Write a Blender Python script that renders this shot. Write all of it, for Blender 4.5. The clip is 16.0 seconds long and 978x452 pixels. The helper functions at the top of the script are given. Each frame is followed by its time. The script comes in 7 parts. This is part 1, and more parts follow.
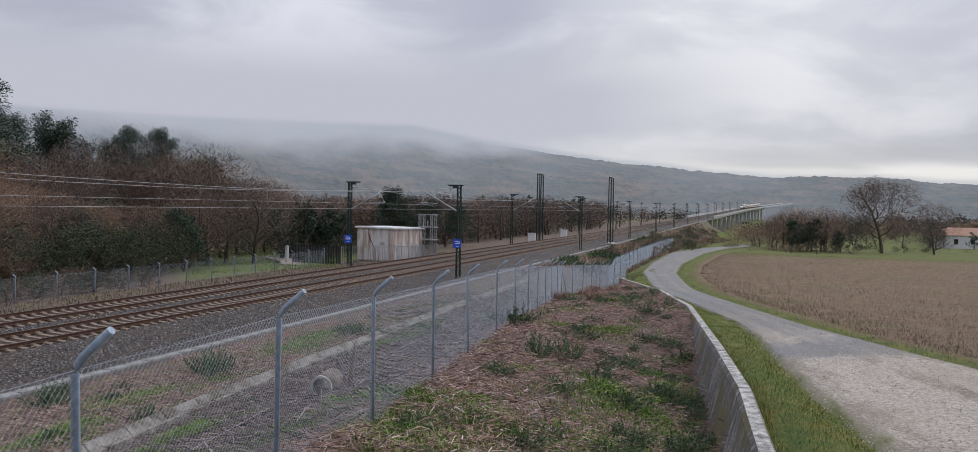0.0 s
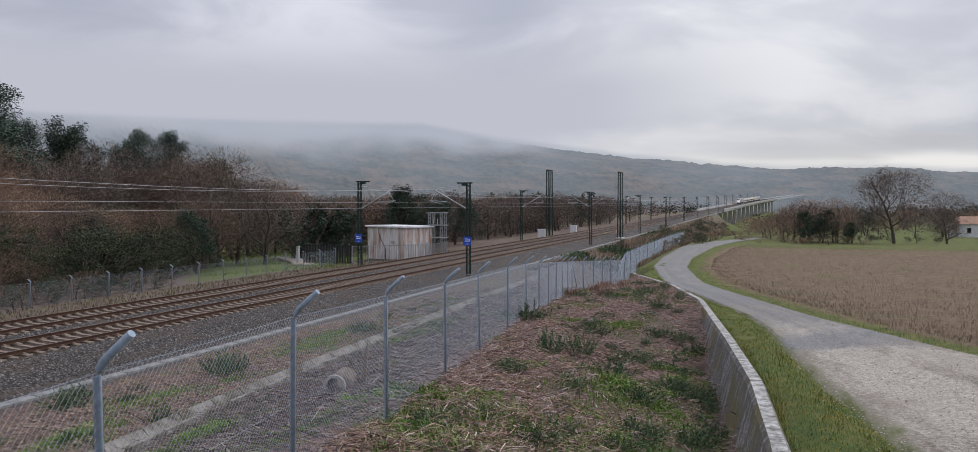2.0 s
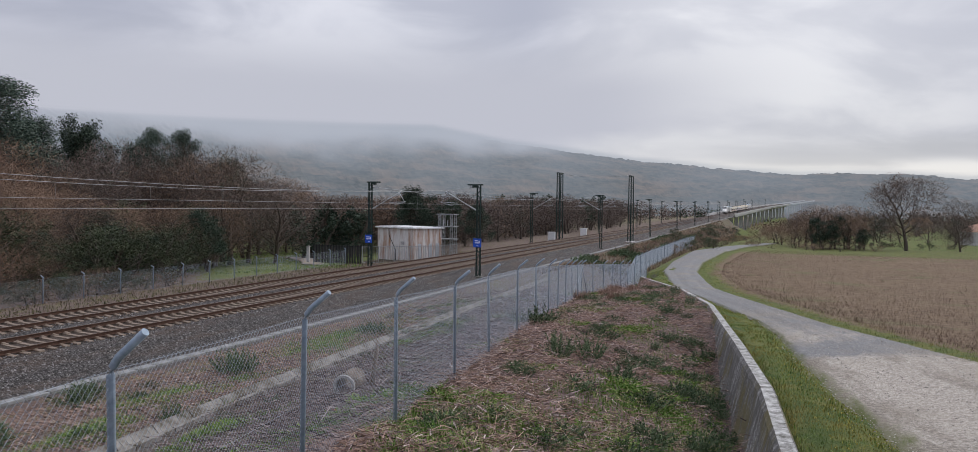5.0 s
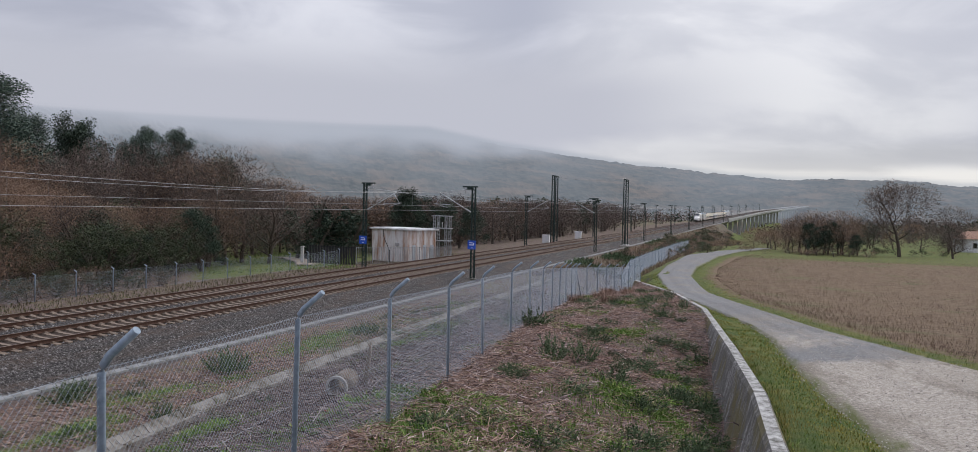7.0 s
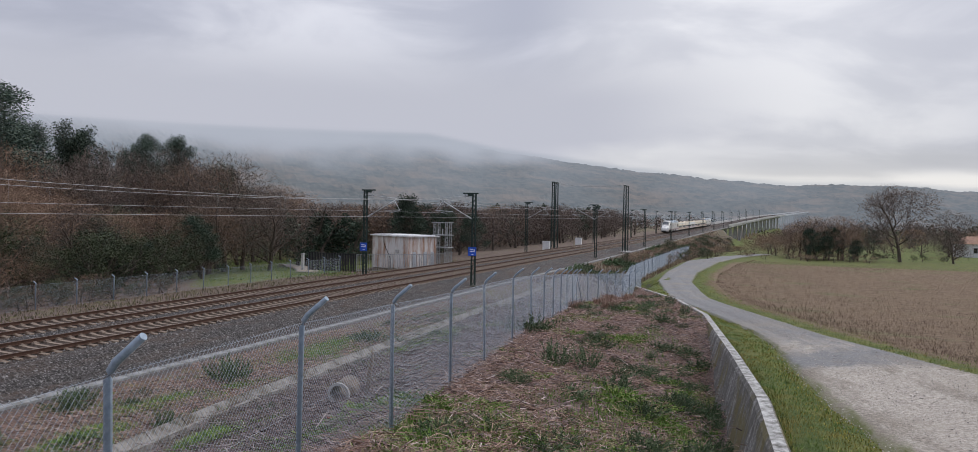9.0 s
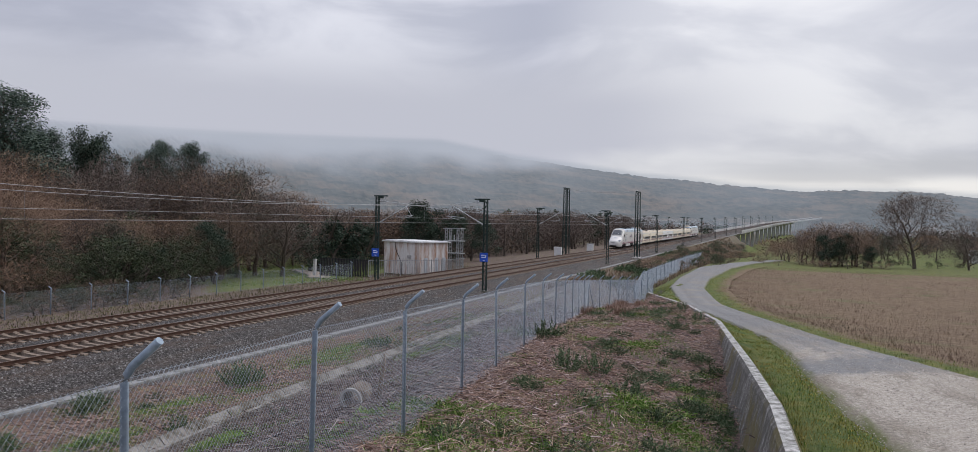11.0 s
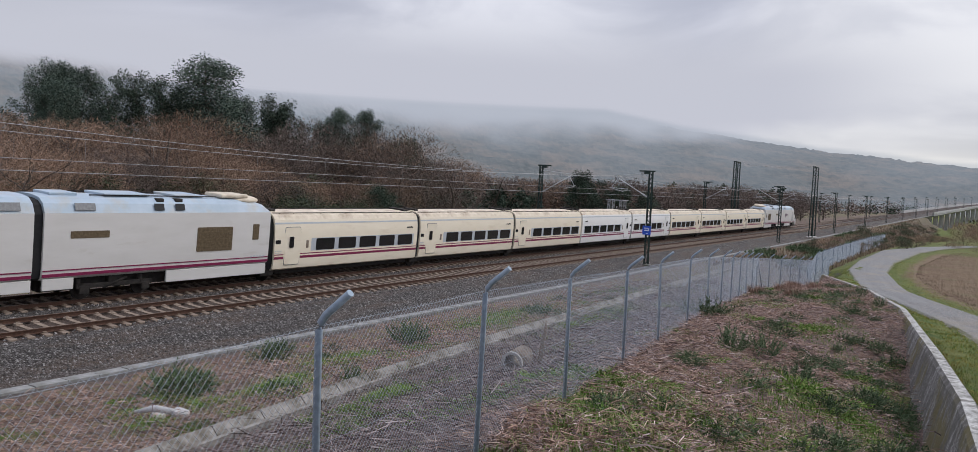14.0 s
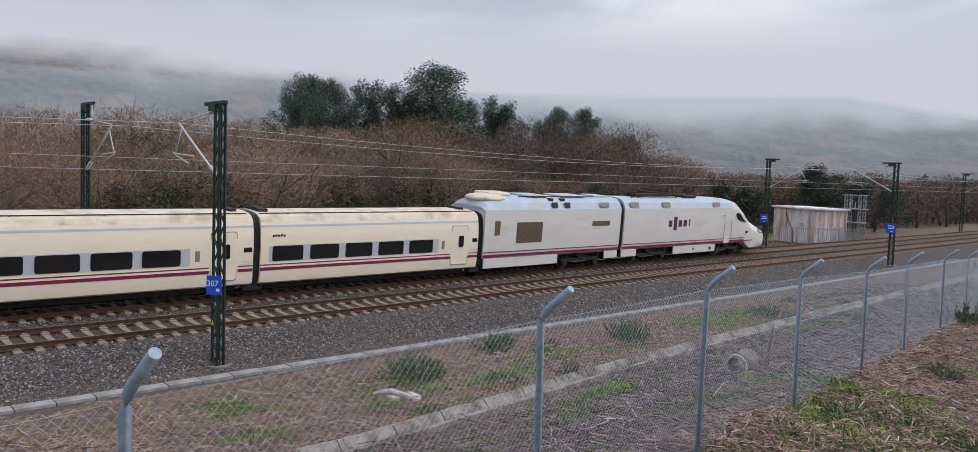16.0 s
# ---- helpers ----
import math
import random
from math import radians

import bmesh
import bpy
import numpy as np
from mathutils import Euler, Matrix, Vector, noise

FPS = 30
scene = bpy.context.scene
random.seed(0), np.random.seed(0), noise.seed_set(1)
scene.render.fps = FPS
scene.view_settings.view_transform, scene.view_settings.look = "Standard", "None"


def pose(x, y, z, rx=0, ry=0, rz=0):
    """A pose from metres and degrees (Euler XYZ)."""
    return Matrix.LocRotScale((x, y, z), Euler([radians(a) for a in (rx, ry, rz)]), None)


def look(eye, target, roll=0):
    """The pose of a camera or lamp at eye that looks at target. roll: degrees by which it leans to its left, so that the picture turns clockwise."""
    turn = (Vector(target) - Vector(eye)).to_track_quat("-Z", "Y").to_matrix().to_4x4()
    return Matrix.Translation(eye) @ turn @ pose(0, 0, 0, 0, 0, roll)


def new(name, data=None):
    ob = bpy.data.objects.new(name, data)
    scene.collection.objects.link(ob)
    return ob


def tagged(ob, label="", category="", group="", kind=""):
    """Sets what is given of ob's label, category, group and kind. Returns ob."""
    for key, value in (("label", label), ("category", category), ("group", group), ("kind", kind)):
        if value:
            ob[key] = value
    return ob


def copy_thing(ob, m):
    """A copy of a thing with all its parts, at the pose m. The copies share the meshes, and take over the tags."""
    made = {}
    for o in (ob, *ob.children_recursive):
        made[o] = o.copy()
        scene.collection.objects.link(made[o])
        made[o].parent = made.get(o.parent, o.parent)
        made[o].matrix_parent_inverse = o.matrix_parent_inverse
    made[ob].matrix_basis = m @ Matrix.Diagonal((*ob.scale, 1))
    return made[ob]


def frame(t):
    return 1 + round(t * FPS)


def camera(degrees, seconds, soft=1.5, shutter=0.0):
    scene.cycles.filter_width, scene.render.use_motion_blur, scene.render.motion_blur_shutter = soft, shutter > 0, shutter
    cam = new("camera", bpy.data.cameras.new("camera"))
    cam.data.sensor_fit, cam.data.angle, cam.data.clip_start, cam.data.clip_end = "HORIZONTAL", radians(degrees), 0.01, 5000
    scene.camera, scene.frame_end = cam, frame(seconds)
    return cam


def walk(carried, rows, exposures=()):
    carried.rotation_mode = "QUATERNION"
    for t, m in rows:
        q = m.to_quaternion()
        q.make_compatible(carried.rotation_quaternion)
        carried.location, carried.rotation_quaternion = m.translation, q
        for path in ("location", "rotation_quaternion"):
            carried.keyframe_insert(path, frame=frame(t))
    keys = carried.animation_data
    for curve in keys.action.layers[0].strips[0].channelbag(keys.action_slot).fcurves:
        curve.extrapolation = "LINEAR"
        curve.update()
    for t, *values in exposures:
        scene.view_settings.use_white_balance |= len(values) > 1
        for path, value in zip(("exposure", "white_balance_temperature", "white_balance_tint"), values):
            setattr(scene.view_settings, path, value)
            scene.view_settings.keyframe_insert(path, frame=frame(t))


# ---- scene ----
cam = camera(63.65, 16.0, soft=0.6)
PATH = [
    (0.0, pose(-0.04, 0.10, 5.68, 88.65, -1.00, 17.90)),
    (0.5, pose(-0.03, 0.08, 5.69, 88.61, -0.79, 17.96)),
    (1.0, pose(-0.02, 0.06, 5.69, 88.57, -0.42, 18.09)),
    (1.5, pose(-0.02, 0.03, 5.70, 88.48, -0.11, 18.30)),
    (2.0, pose(-0.01, 0.01, 5.70, 88.42, 0.02, 18.58)),
    (2.5, pose(-0.00, -0.01, 5.71, 88.39, -0.03, 18.93)),
    (3.0, pose(-0.00, -0.02, 5.71, 88.42, -0.10, 19.23)),
    (3.5, pose(-0.01, -0.01, 5.71, 88.39, -0.17, 19.40)),
    (4.0, pose(-0.03, -0.00, 5.71, 88.49, -0.28, 19.43)),
    (6.5, pose(-0.03, -0.00, 5.71, 88.59, -1.26, 19.04)),
    (7.0, pose(-0.04, 0.02, 5.70, 88.73, -1.26, 18.94)),
    (7.5, pose(-0.05, 0.03, 5.70, 88.90, -1.17, 18.85)),
    (8.0, pose(-0.06, 0.04, 5.70, 89.05, -1.16, 18.84)),
    (8.5, pose(-0.07, 0.01, 5.69, 89.18, -1.15, 18.82)),
    (9.0, pose(-0.07, -0.01, 5.69, 89.21, -1.08, 18.94)),
    (11.5, pose(-0.07, -0.05, 5.69, 89.62, -1.35, 20.11)),
    (12.0, pose(-0.08, -0.07, 5.69, 89.22, -1.72, 20.68)),
    (12.5, pose(-0.08, -0.11, 5.68, 88.52, -2.26, 22.02)),
    (13.0, pose(-0.09, -0.13, 5.68, 87.88, -2.60, 24.44)),
    (13.5, pose(-0.10, -0.15, 5.68, 87.33, -2.80, 28.07)),
    (14.0, pose(-0.12, -0.17, 5.67, 87.06, -2.77, 31.50)),
    (14.5, pose(-0.12, -0.21, 5.68, 86.89, -2.72, 33.30)),
    (15.0, pose(-0.08, -0.25, 5.68, 86.78, -2.57, 35.27)),
    (15.5, pose(-0.07, -0.26, 5.68, 86.55, -2.32, 39.95)),
    (16.0, pose(-0.06, -0.27, 5.68, 86.22, -1.90, 47.23)),
]
walk(cam, PATH, exposures=[(0.0, 0.28), (12.5, 0.31), (14.5, 0.40), (16.0, 0.48)])

# ---- sky, sun ----
SUN_AZ, SUN_EL = radians(-42), radians(42)      # azimuth to the left of +y, elevation
SUN_DIR = Vector((-math.sin(SUN_AZ) * math.cos(SUN_EL), math.cos(SUN_AZ) * math.cos(SUN_EL), math.sin(SUN_EL)))


def overcast_world():
    w = bpy.data.worlds.new("overcast")
    scene.world = w
    w.use_nodes = True
    nt = w.node_tree
    nt.nodes.clear()
    N, L = nt.nodes.new, nt.links.new
    out, bg = N("ShaderNodeOutputWorld"), N("ShaderNodeBackground")
    tc = N("ShaderNodeTexCoord")
    sky = N("ShaderNodeTexSky")
    sky.sky_type, sky.sun_disc = "NISHITA", False
    sky.sun_elevation, sky.sun_rotation = SUN_EL, -SUN_AZ
    skys = N("ShaderNodeMixRGB")
    skys.blend_type, skys.inputs[0].default_value = "MULTIPLY", 1.0
    skys.inputs[2].default_value = (0.1, 0.1, 0.1, 1)
    L(sky.outputs[0], skys.inputs[1])
    sep = N("ShaderNodeSeparateXYZ")
    L(tc.outputs["Generated"], sep.inputs[0])
    mp = N("ShaderNodeMapping")
    mp.inputs["Scale"].default_value = (1.0, 1.0, 3.0)
    mp.inputs["Location"].default_value = (0.35, 0.1, 0.2)
    L(tc.outputs["Generated"], mp.inputs[0])
    n1 = N("ShaderNodeTexNoise")
    n1.inputs["Scale"].default_value, n1.inputs["Detail"].default_value = 3.6, 6
    n1.inputs["Roughness"].default_value, n1.inputs["Distortion"].default_value = 0.5, 0.5
    L(mp.outputs[0], n1.inputs["Vector"])
    ramp = N("ShaderNodeValToRGB")
    ramp.color_ramp.interpolation = "EASE"
    ramp.color_ramp.elements[0].position, ramp.color_ramp.elements[0].color = 0.36, (0.328, 0.340, 0.408, 1)
    ramp.color_ramp.elements[1].position, ramp.color_ramp.elements[1].color = 0.66, (0.475, 0.483, 0.560, 1)
    L(n1.outputs["Fac"], ramp.inputs[0])

    def lobe(az, el, lo, hi):
        d = N("ShaderNodeVectorMath")
        d.operation = "DOT_PRODUCT"
        a, e = radians(az), radians(el)
        d.inputs[1].default_value = (-math.sin(a) * math.cos(e), math.cos(a) * math.cos(e), math.sin(e))
        L(tc.outputs["Generated"], d.inputs[0])
        m = N("ShaderNodeMapRange")
        m.interpolation_type = "SMOOTHERSTEP"
        m.inputs[1].default_value, m.inputs[2].default_value = lo, hi
        L(d.outputs["Value"], m.inputs[0])
        return m

    def tint(base, fac, color):
        m = N("ShaderNodeMixRGB")
        m.inputs[2].default_value = (*color, 1)
        L(fac, m.inputs[0])
        L(base, m.inputs[1])
        return m.outputs[0]

    def scaled(fac, other, lo, hi, o0, o1):
        r = N("ShaderNodeMapRange")
        r.interpolation_type = "SMOOTHSTEP"
        for k, v in enumerate((lo, hi, o0, o1)):
            r.inputs[k + 1].default_value = v
        L(other, r.inputs[0])
        p = N("ShaderNodeMath")
        p.operation = "MULTIPLY"
        L(fac, p.inputs[0])
        L(r.outputs[0], p.inputs[1])
        return p.outputs[0]

    # brighter cloud in front, a darker bank away to the left, and a long grey band over the clear strip of the horizon
    col = tint(ramp.outputs[0], scaled(lobe(0, 8, 0.945, 0.997).outputs[0], n1.outputs["Fac"], 0.36, 0.62, 0.5, 0.95), (0.65, 0.648, 0.672))
    col = tint(col, scaled(lobe(30, 7, 0.955, 1.0).outputs[0], n1.outputs["Fac"], 0.36, 0.62, 0.2, 0.7), (0.60, 0.605, 0.65))
    col = tint(col, scaled(lobe(-16, 15, 0.975, 1.0).outputs[0], n1.outputs["Fac"], 0.3, 0.6, 0.7, 0.25), (0.42, 0.425, 0.48))
    col = tint(col, scaled(lobe(-10, 1.0, 0.935, 0.975).outputs[0], sep.outputs[2], 0.048, 0.066, 1.0, 0.0), (0.76, 0.745, 0.738))
    wav = N("ShaderNodeMath")
    wav.operation = "MULTIPLY_ADD"
    wav.inputs[1].default_value = 0.05
    L(n1.outputs["Fac"], wav.inputs[0])
    L(sep.outputs[2], wav.inputs[2])
    low = scaled(lobe(-14, 3.6, 0.93, 0.985).outputs[0], wav.outputs[0], 0.078, 0.088, 0.0, 1.0)
    col = tint(col, scaled(low, wav.outputs[0], 0.092, 0.110, 0.62, 0.0), (0.42, 0.425, 0.46))
    col = tint(col, lobe(88, 14, 0.80, 0.985).outputs[0], (0.34, 0.35, 0.40))
    mix = N("ShaderNodeMixRGB")
    mix.inputs[0].default_value = 0.06
    L(col, mix.inputs[1])
    L(skys.outputs[0], mix.inputs[2])
    # an overcast sky is brighter overhead than at the horizon
    zen = N("ShaderNodeMapRange")
    zen.inputs[1].default_value, zen.inputs[2].default_value = 0.0, 1.0
    zen.inputs[3].default_value, zen.inputs[4].default_value = 0.86, 1.95
    L(sep.outputs[2], zen.inputs[0])
    L(zen.outputs[0], bg.inputs["Strength"])
    L(mix.outputs[0], bg.inputs["Color"])
    L(bg.outputs[0], out.inputs[0])


overcast_world()
sun = new("sun", bpy.data.lights.new("sun", "SUN"))
sun.data.energy, sun.data.angle, sun.data.color = 1.3, radians(40), (1.0, 0.97, 0.92)
sun.matrix_world = look(SUN_DIR * 100, (0, 0, 0))

# ---- materials ----
def base_material(name, rough=0.8, metal=0.0, spec=0.4):
    m = bpy.data.materials.new(name)
    m.use_nodes = True
    nt = m.node_tree
    b = nt.nodes["Principled BSDF"]
    b.inputs["Roughness"].default_value, b.inputs["Metallic"].default_value = rough, metal
    b.inputs["Specular IOR Level"].default_value = spec
    return m, nt, b


def noise_node(nt, scale, detail=5.0, rough=0.6, vec=None, stretch=None):
    n = nt.nodes.new("ShaderNodeTexNoise")
    n.inputs["Scale"].default_value, n.inputs["Detail"].default_value = scale, detail
    n.inputs["Roughness"].default_value = rough
    if vec is None:
        tc = nt.nodes.new("ShaderNodeTexCoord")
        vec = tc.outputs["Object"]
    if stretch:
        mp = nt.nodes.new("ShaderNodeMapping")
        mp.inputs["Scale"].default_value = stretch
        nt.links.new(vec, mp.inputs[0])
        vec = mp.outputs[0]
    nt.links.new(vec, n.inputs["Vector"])
    return n


def ramp_node(nt, fac, stops):
    r = nt.nodes.new("ShaderNodeValToRGB")
    e = r.color_ramp.elements
    while len(e) < len(stops):
        e.new(0.5)
    for el, (p, c) in zip(e, stops):
        el.position, el.color = p, (*c, 1)
    nt.links.new(fac, r.inputs[0])
    return r


def mix_node(nt, fac, a, b, mode="MIX"):
    m = nt.nodes.new("ShaderNodeMixRGB")
    m.blend_type = mode
    for sock, v in zip(m.inputs, (fac, a, b)):
        if isinstance(v, (int, float)):
            sock.default_value = v
        elif isinstance(v, tuple):
            sock.default_value = (*v, 1)
        else:
            nt.links.new(v, sock)
    return m.outputs[0]


def bump_node(nt, b, height, strength, dist=0.02):
    n = nt.nodes.new("ShaderNodeBump")
    n.inputs["Strength"].default_value, n.inputs["Distance"].default_value = strength, dist
    nt.links.new(height, n.inputs["Height"])
    nt.links.new(n.outputs[0], b.inputs["Normal"])


def surface(name, c1, c2, scale, rough=0.8, metal=0.0, bump=0.3, dirt=None, dscale=1.0, stretch=None, spec=0.4, dlim=(0.5, 0.7)):
    """Two colours over a fine noise, with stains of a third colour at a larger scale."""
    m, nt, b = base_material(name, rough, metal, spec)
    n = noise_node(nt, scale, stretch=stretch)
    col = ramp_node(nt, n.outputs["Fac"], [(0.3, c1), (0.7, c2)]).outputs[0]
    if dirt:
        d = noise_node(nt, dscale, 7, 0.65, stretch=stretch)
        f = ramp_node(nt, d.outputs["Fac"], [(dlim[0], (0, 0, 0)), (dlim[1], (1, 1, 1))])
        col = mix_node(nt, f.outputs[0], col, dirt)
    nt.links.new(col, b.inputs["Base Color"])
    if bump:
        bump_node(nt, b, n.outputs["Fac"], bump)
    return m


def island_material(name, stops, rough=0.8, spec=0.2, obj=0.25, trans=0.0):
    """A colour for each loose piece, and a shift for each object."""
    m, nt, b = base_material(name, rough, 0, spec)
    g = nt.nodes.new("ShaderNodeNewGeometry")
    col = ramp_node(nt, g.outputs["Random Per Island"], stops).outputs[0]
    o = nt.nodes.new("ShaderNodeObjectInfo")
    v = nt.nodes.new("ShaderNodeMapRange")
    v.inputs[3].default_value, v.inputs[4].default_value = 1 - obj, 1 + obj
    nt.links.new(o.outputs["Random"], v.inputs[0])
    h = nt.nodes.new("ShaderNodeHueSaturation")
    nt.links.new(col, h.inputs["Color"])
    nt.links.new(v.outputs[0], h.inputs["Value"])
    nt.links.new(h.outputs[0], b.inputs["Base Color"])
    return m


def ground_material():
    """Litter, grass and dry field, laid out by the zone attribute."""
    m, nt, b = base_material("ground_soil", 0.95, 0, 0.2)
    at = nt.nodes.new("ShaderNodeAttribute")
    at.attribute_name = "zone"
    sep = nt.nodes.new("ShaderNodeSeparateColor")
    nt.links.new(at.outputs["Color"], sep.inputs[0])
    fine, mid, big = noise_node(nt, 14, 8, 0.7), noise_node(nt, 1.7, 7, 0.65), noise_node(nt, 0.16, 5, 0.6)
    dirt = ramp_node(nt, fine.outputs["Fac"], [(0.3, (0.058, 0.050, 0.047)), (0.55, (0.112, 0.100, 0.094)), (0.75, (0.18, 0.163, 0.153))]).outputs[0]
    litter = ramp_node(nt, fine.outputs["Fac"], [(0.32, (0.058, 0.042, 0.038)), (0.5, (0.165, 0.120, 0.104)), (0.7, (0.32, 0.245, 0.212))]).outputs[0]
    grass = ramp_node(nt, fine.outputs["Fac"], [(0.3, (0.044, 0.070, 0.022)), (0.7, (0.130, 0.185, 0.060))]).outputs[0]
    moss = ramp_node(nt, mid.outputs["Fac"], [(0.42, (0.075, 0.105, 0.025)), (0.6, (0.22, 0.19, 0.055))]).outputs[0]
    grass = mix_node(nt, 0.5, grass, moss)
    field = ramp_node(nt, mid.outputs["Fac"], [(0.3, (0.110, 0.076, 0.050)), (0.5, (0.180, 0.128, 0.084)), (0.72, (0.25, 0.185, 0.122))]).outputs[0]
    fg = ramp_node(nt, big.outputs["Fac"], [(0.55, (0, 0, 0)), (0.72, (0.7, 0.7, 0.7))]).outputs[0]
    field = mix_node(nt, fg, field, (0.12, 0.15, 0.055))
    # shadows between the stalks, painted into the litter as dark brown patches
    hollow_shade = noise_node(nt, 3.2, 6, 0.7)
    hf = ramp_node(nt, hollow_shade.outputs["Fac"], [(0.38, (0.65, 0.65, 0.65)), (0.54, (0, 0, 0))]).outputs[0]
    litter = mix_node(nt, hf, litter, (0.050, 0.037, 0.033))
    # green patches among the litter
    patch = ramp_node(nt, mid.outputs["Fac"], [(0.60, (0, 0, 0)), (0.70, (0.8, 0.8, 0.8))]).outputs[0]
    litter = mix_node(nt, patch, litter, grass)

    def blur(chan):
        a = nt.nodes.new("ShaderNodeMath")
        a.operation = "ADD"
        nt.links.new(sep.outputs[chan], a.inputs[0])
        s = nt.nodes.new("ShaderNodeMath")
        s.operation = "MULTIPLY_ADD"
        s.inputs[1].default_value, s.inputs[2].default_value = 1.3, -0.65
        nt.links.new(mid.outputs["Fac"], s.inputs[0])
        nt.links.new(s.outputs[0], a.inputs[1])
        r = nt.nodes.new("ShaderNodeMapRange")
        r.inputs[1].default_value, r.inputs[2].default_value = 0.38, 0.62
        nt.links.new(a.outputs[0], r.inputs[0])
        return r.outputs[0]

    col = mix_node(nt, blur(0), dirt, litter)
    col = mix_node(nt, blur(2), col, field)
    col = mix_node(nt, blur(1), col, grass)
    nt.links.new(col, b.inputs["Base Color"])
    bump_node(nt, b, fine.outputs["Fac"], 0.9, 0.08)
    return m


def road_material():
    """Pale gravel in two wheel tracks, soil and weeds between and beside them, worn asphalt further on."""
    m, nt, b = base_material("gravel_road", 0.9, 0, 0.3)
    at = nt.nodes.new("ShaderNodeAttribute")
    at.attribute_name = "lane"
    sep = nt.nodes.new("ShaderNodeSeparateColor")
    nt.links.new(at.outputs["Color"], sep.inputs[0])
    fine, mid, big = noise_node(nt, 13, 10, 0.85), noise_node(nt, 1.6, 7, 0.7, stretch=(1.6, 0.5, 1)), noise_node(nt, 0.35, 5, 0.6)
    gravel = ramp_node(nt, fine.outputs["Fac"], [(0.34, (0.13, 0.112, 0.094)), (0.5, (0.37, 0.33, 0.285)), (0.66, (0.70, 0.645, 0.57))]).outputs[0]
    soil = ramp_node(nt, fine.outputs["Fac"], [(0.34, (0.075, 0.062, 0.048)), (0.5, (0.20, 0.172, 0.138)), (0.68, (0.46, 0.41, 0.35))]).outputs[0]
    tar = ramp_node(nt, fine.outputs["Fac"], [(0.34, (0.085, 0.086, 0.088)), (0.5, (0.19, 0.19, 0.192)), (0.66, (0.36, 0.355, 0.35))]).outputs[0]

    def frayed(chan, amount):
        a = nt.nodes.new("ShaderNodeMath")
        a.operation = "MULTIPLY_ADD"
        a.inputs[1].default_value, a.inputs[2].default_value = amount, -amount / 2
        nt.links.new(mid.outputs["Fac"], a.inputs[0])
        q = nt.nodes.new("ShaderNodeMath")
        q.operation = "ADD"
        nt.links.new(a.outputs[0], q.inputs[0])
        nt.links.new(sep.outputs[chan], q.inputs[1])
        r = nt.nodes.new("ShaderNodeMapRange")
        r.inputs[1].default_value, r.inputs[2].default_value = 0.30, 0.70
        nt.links.new(q.outputs[0], r.inputs[0])
        return r.outputs[0]

    c = mix_node(nt, frayed(0, 1.6), soil, gravel)
    c = mix_node(nt, frayed(1, 1.2), c, tar)
    f = ramp_node(nt, big.outputs["Fac"], [(0.50, (0, 0, 0)), (0.66, (0.55, 0.55, 0.55))]).outputs[0]
    c = mix_node(nt, f, c, (0.27, 0.235, 0.19))
    c = mix_node(nt, frayed(2, 1.5), c, (0.115, 0.125, 0.045))
    nt.links.new(c, b.inputs["Base Color"])
    bump_node(nt, b, fine.outputs["Fac"], 0.8, 0.03)
    return m


def ballast_material():
    m, nt, b = base_material("ballast_stone", 0.9, 0, 0.3)
    tc = nt.nodes.new("ShaderNodeTexCoord")
    v = nt.nodes.new("ShaderNodeTexVoronoi")
    v.inputs["Scale"].default_value = 17
    nt.links.new(tc.outputs["Object"], v.inputs["Vector"])
    sep = nt.nodes.new("ShaderNodeSeparateColor")
    nt.links.new(v.outputs["Color"], sep.inputs[0])
    c = ramp_node(nt, sep.outputs[0], [(0.0, (0.036, 0.033, 0.032)), (0.45, (0.090, 0.083, 0.080)), (0.85, (0.18, 0.17, 0.166)), (1.0, (0.34, 0.33, 0.32))]).outputs[0]
    # each stone darkens towards its gaps: crevice shade put into the colour
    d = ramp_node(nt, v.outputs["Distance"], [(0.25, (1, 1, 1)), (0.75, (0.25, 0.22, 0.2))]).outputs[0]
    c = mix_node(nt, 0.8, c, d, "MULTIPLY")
    big = noise_node(nt, 0.8, 5, 0.6, stretch=(1.5, 0.25, 1))
    f = ramp_node(nt, big.outputs["Fac"], [(0.45, (0, 0, 0)), (0.7, (0.65, 0.65, 0.65))]).outputs[0]
    c = mix_node(nt, f, c, (0.115, 0.080, 0.060))
    # rust dust along both tracks
    sx = nt.nodes.new("ShaderNodeSeparateXYZ")
    nt.links.new(tc.outputs["Object"], sx.inputs[0])
    for cx in (-28.15, -33.1):
        near = nt.nodes.new("ShaderNodeMath")
        near.operation = "COMPARE"
        near.inputs[1].default_value, near.inputs[2].default_value = cx, 1.25
        nt.links.new(sx.outputs[0], near.inputs[0])
        c = mix_node(nt, mix_node(nt, near.outputs[0], (0, 0, 0), (0.70, 0.70, 0.70)), c, (0.070, 0.046, 0.034))
    nt.links.new(c, b.inputs["Base Color"])
    inv = nt.nodes.new("ShaderNodeMath")
    inv.operation = "SUBTRACT"
    inv.inputs[0].default_value = 1
    nt.links.new(v.outputs["Distance"], inv.inputs[1])
    bump_node(nt, b, inv.outputs[0], 1.0, 0.06)
    return m


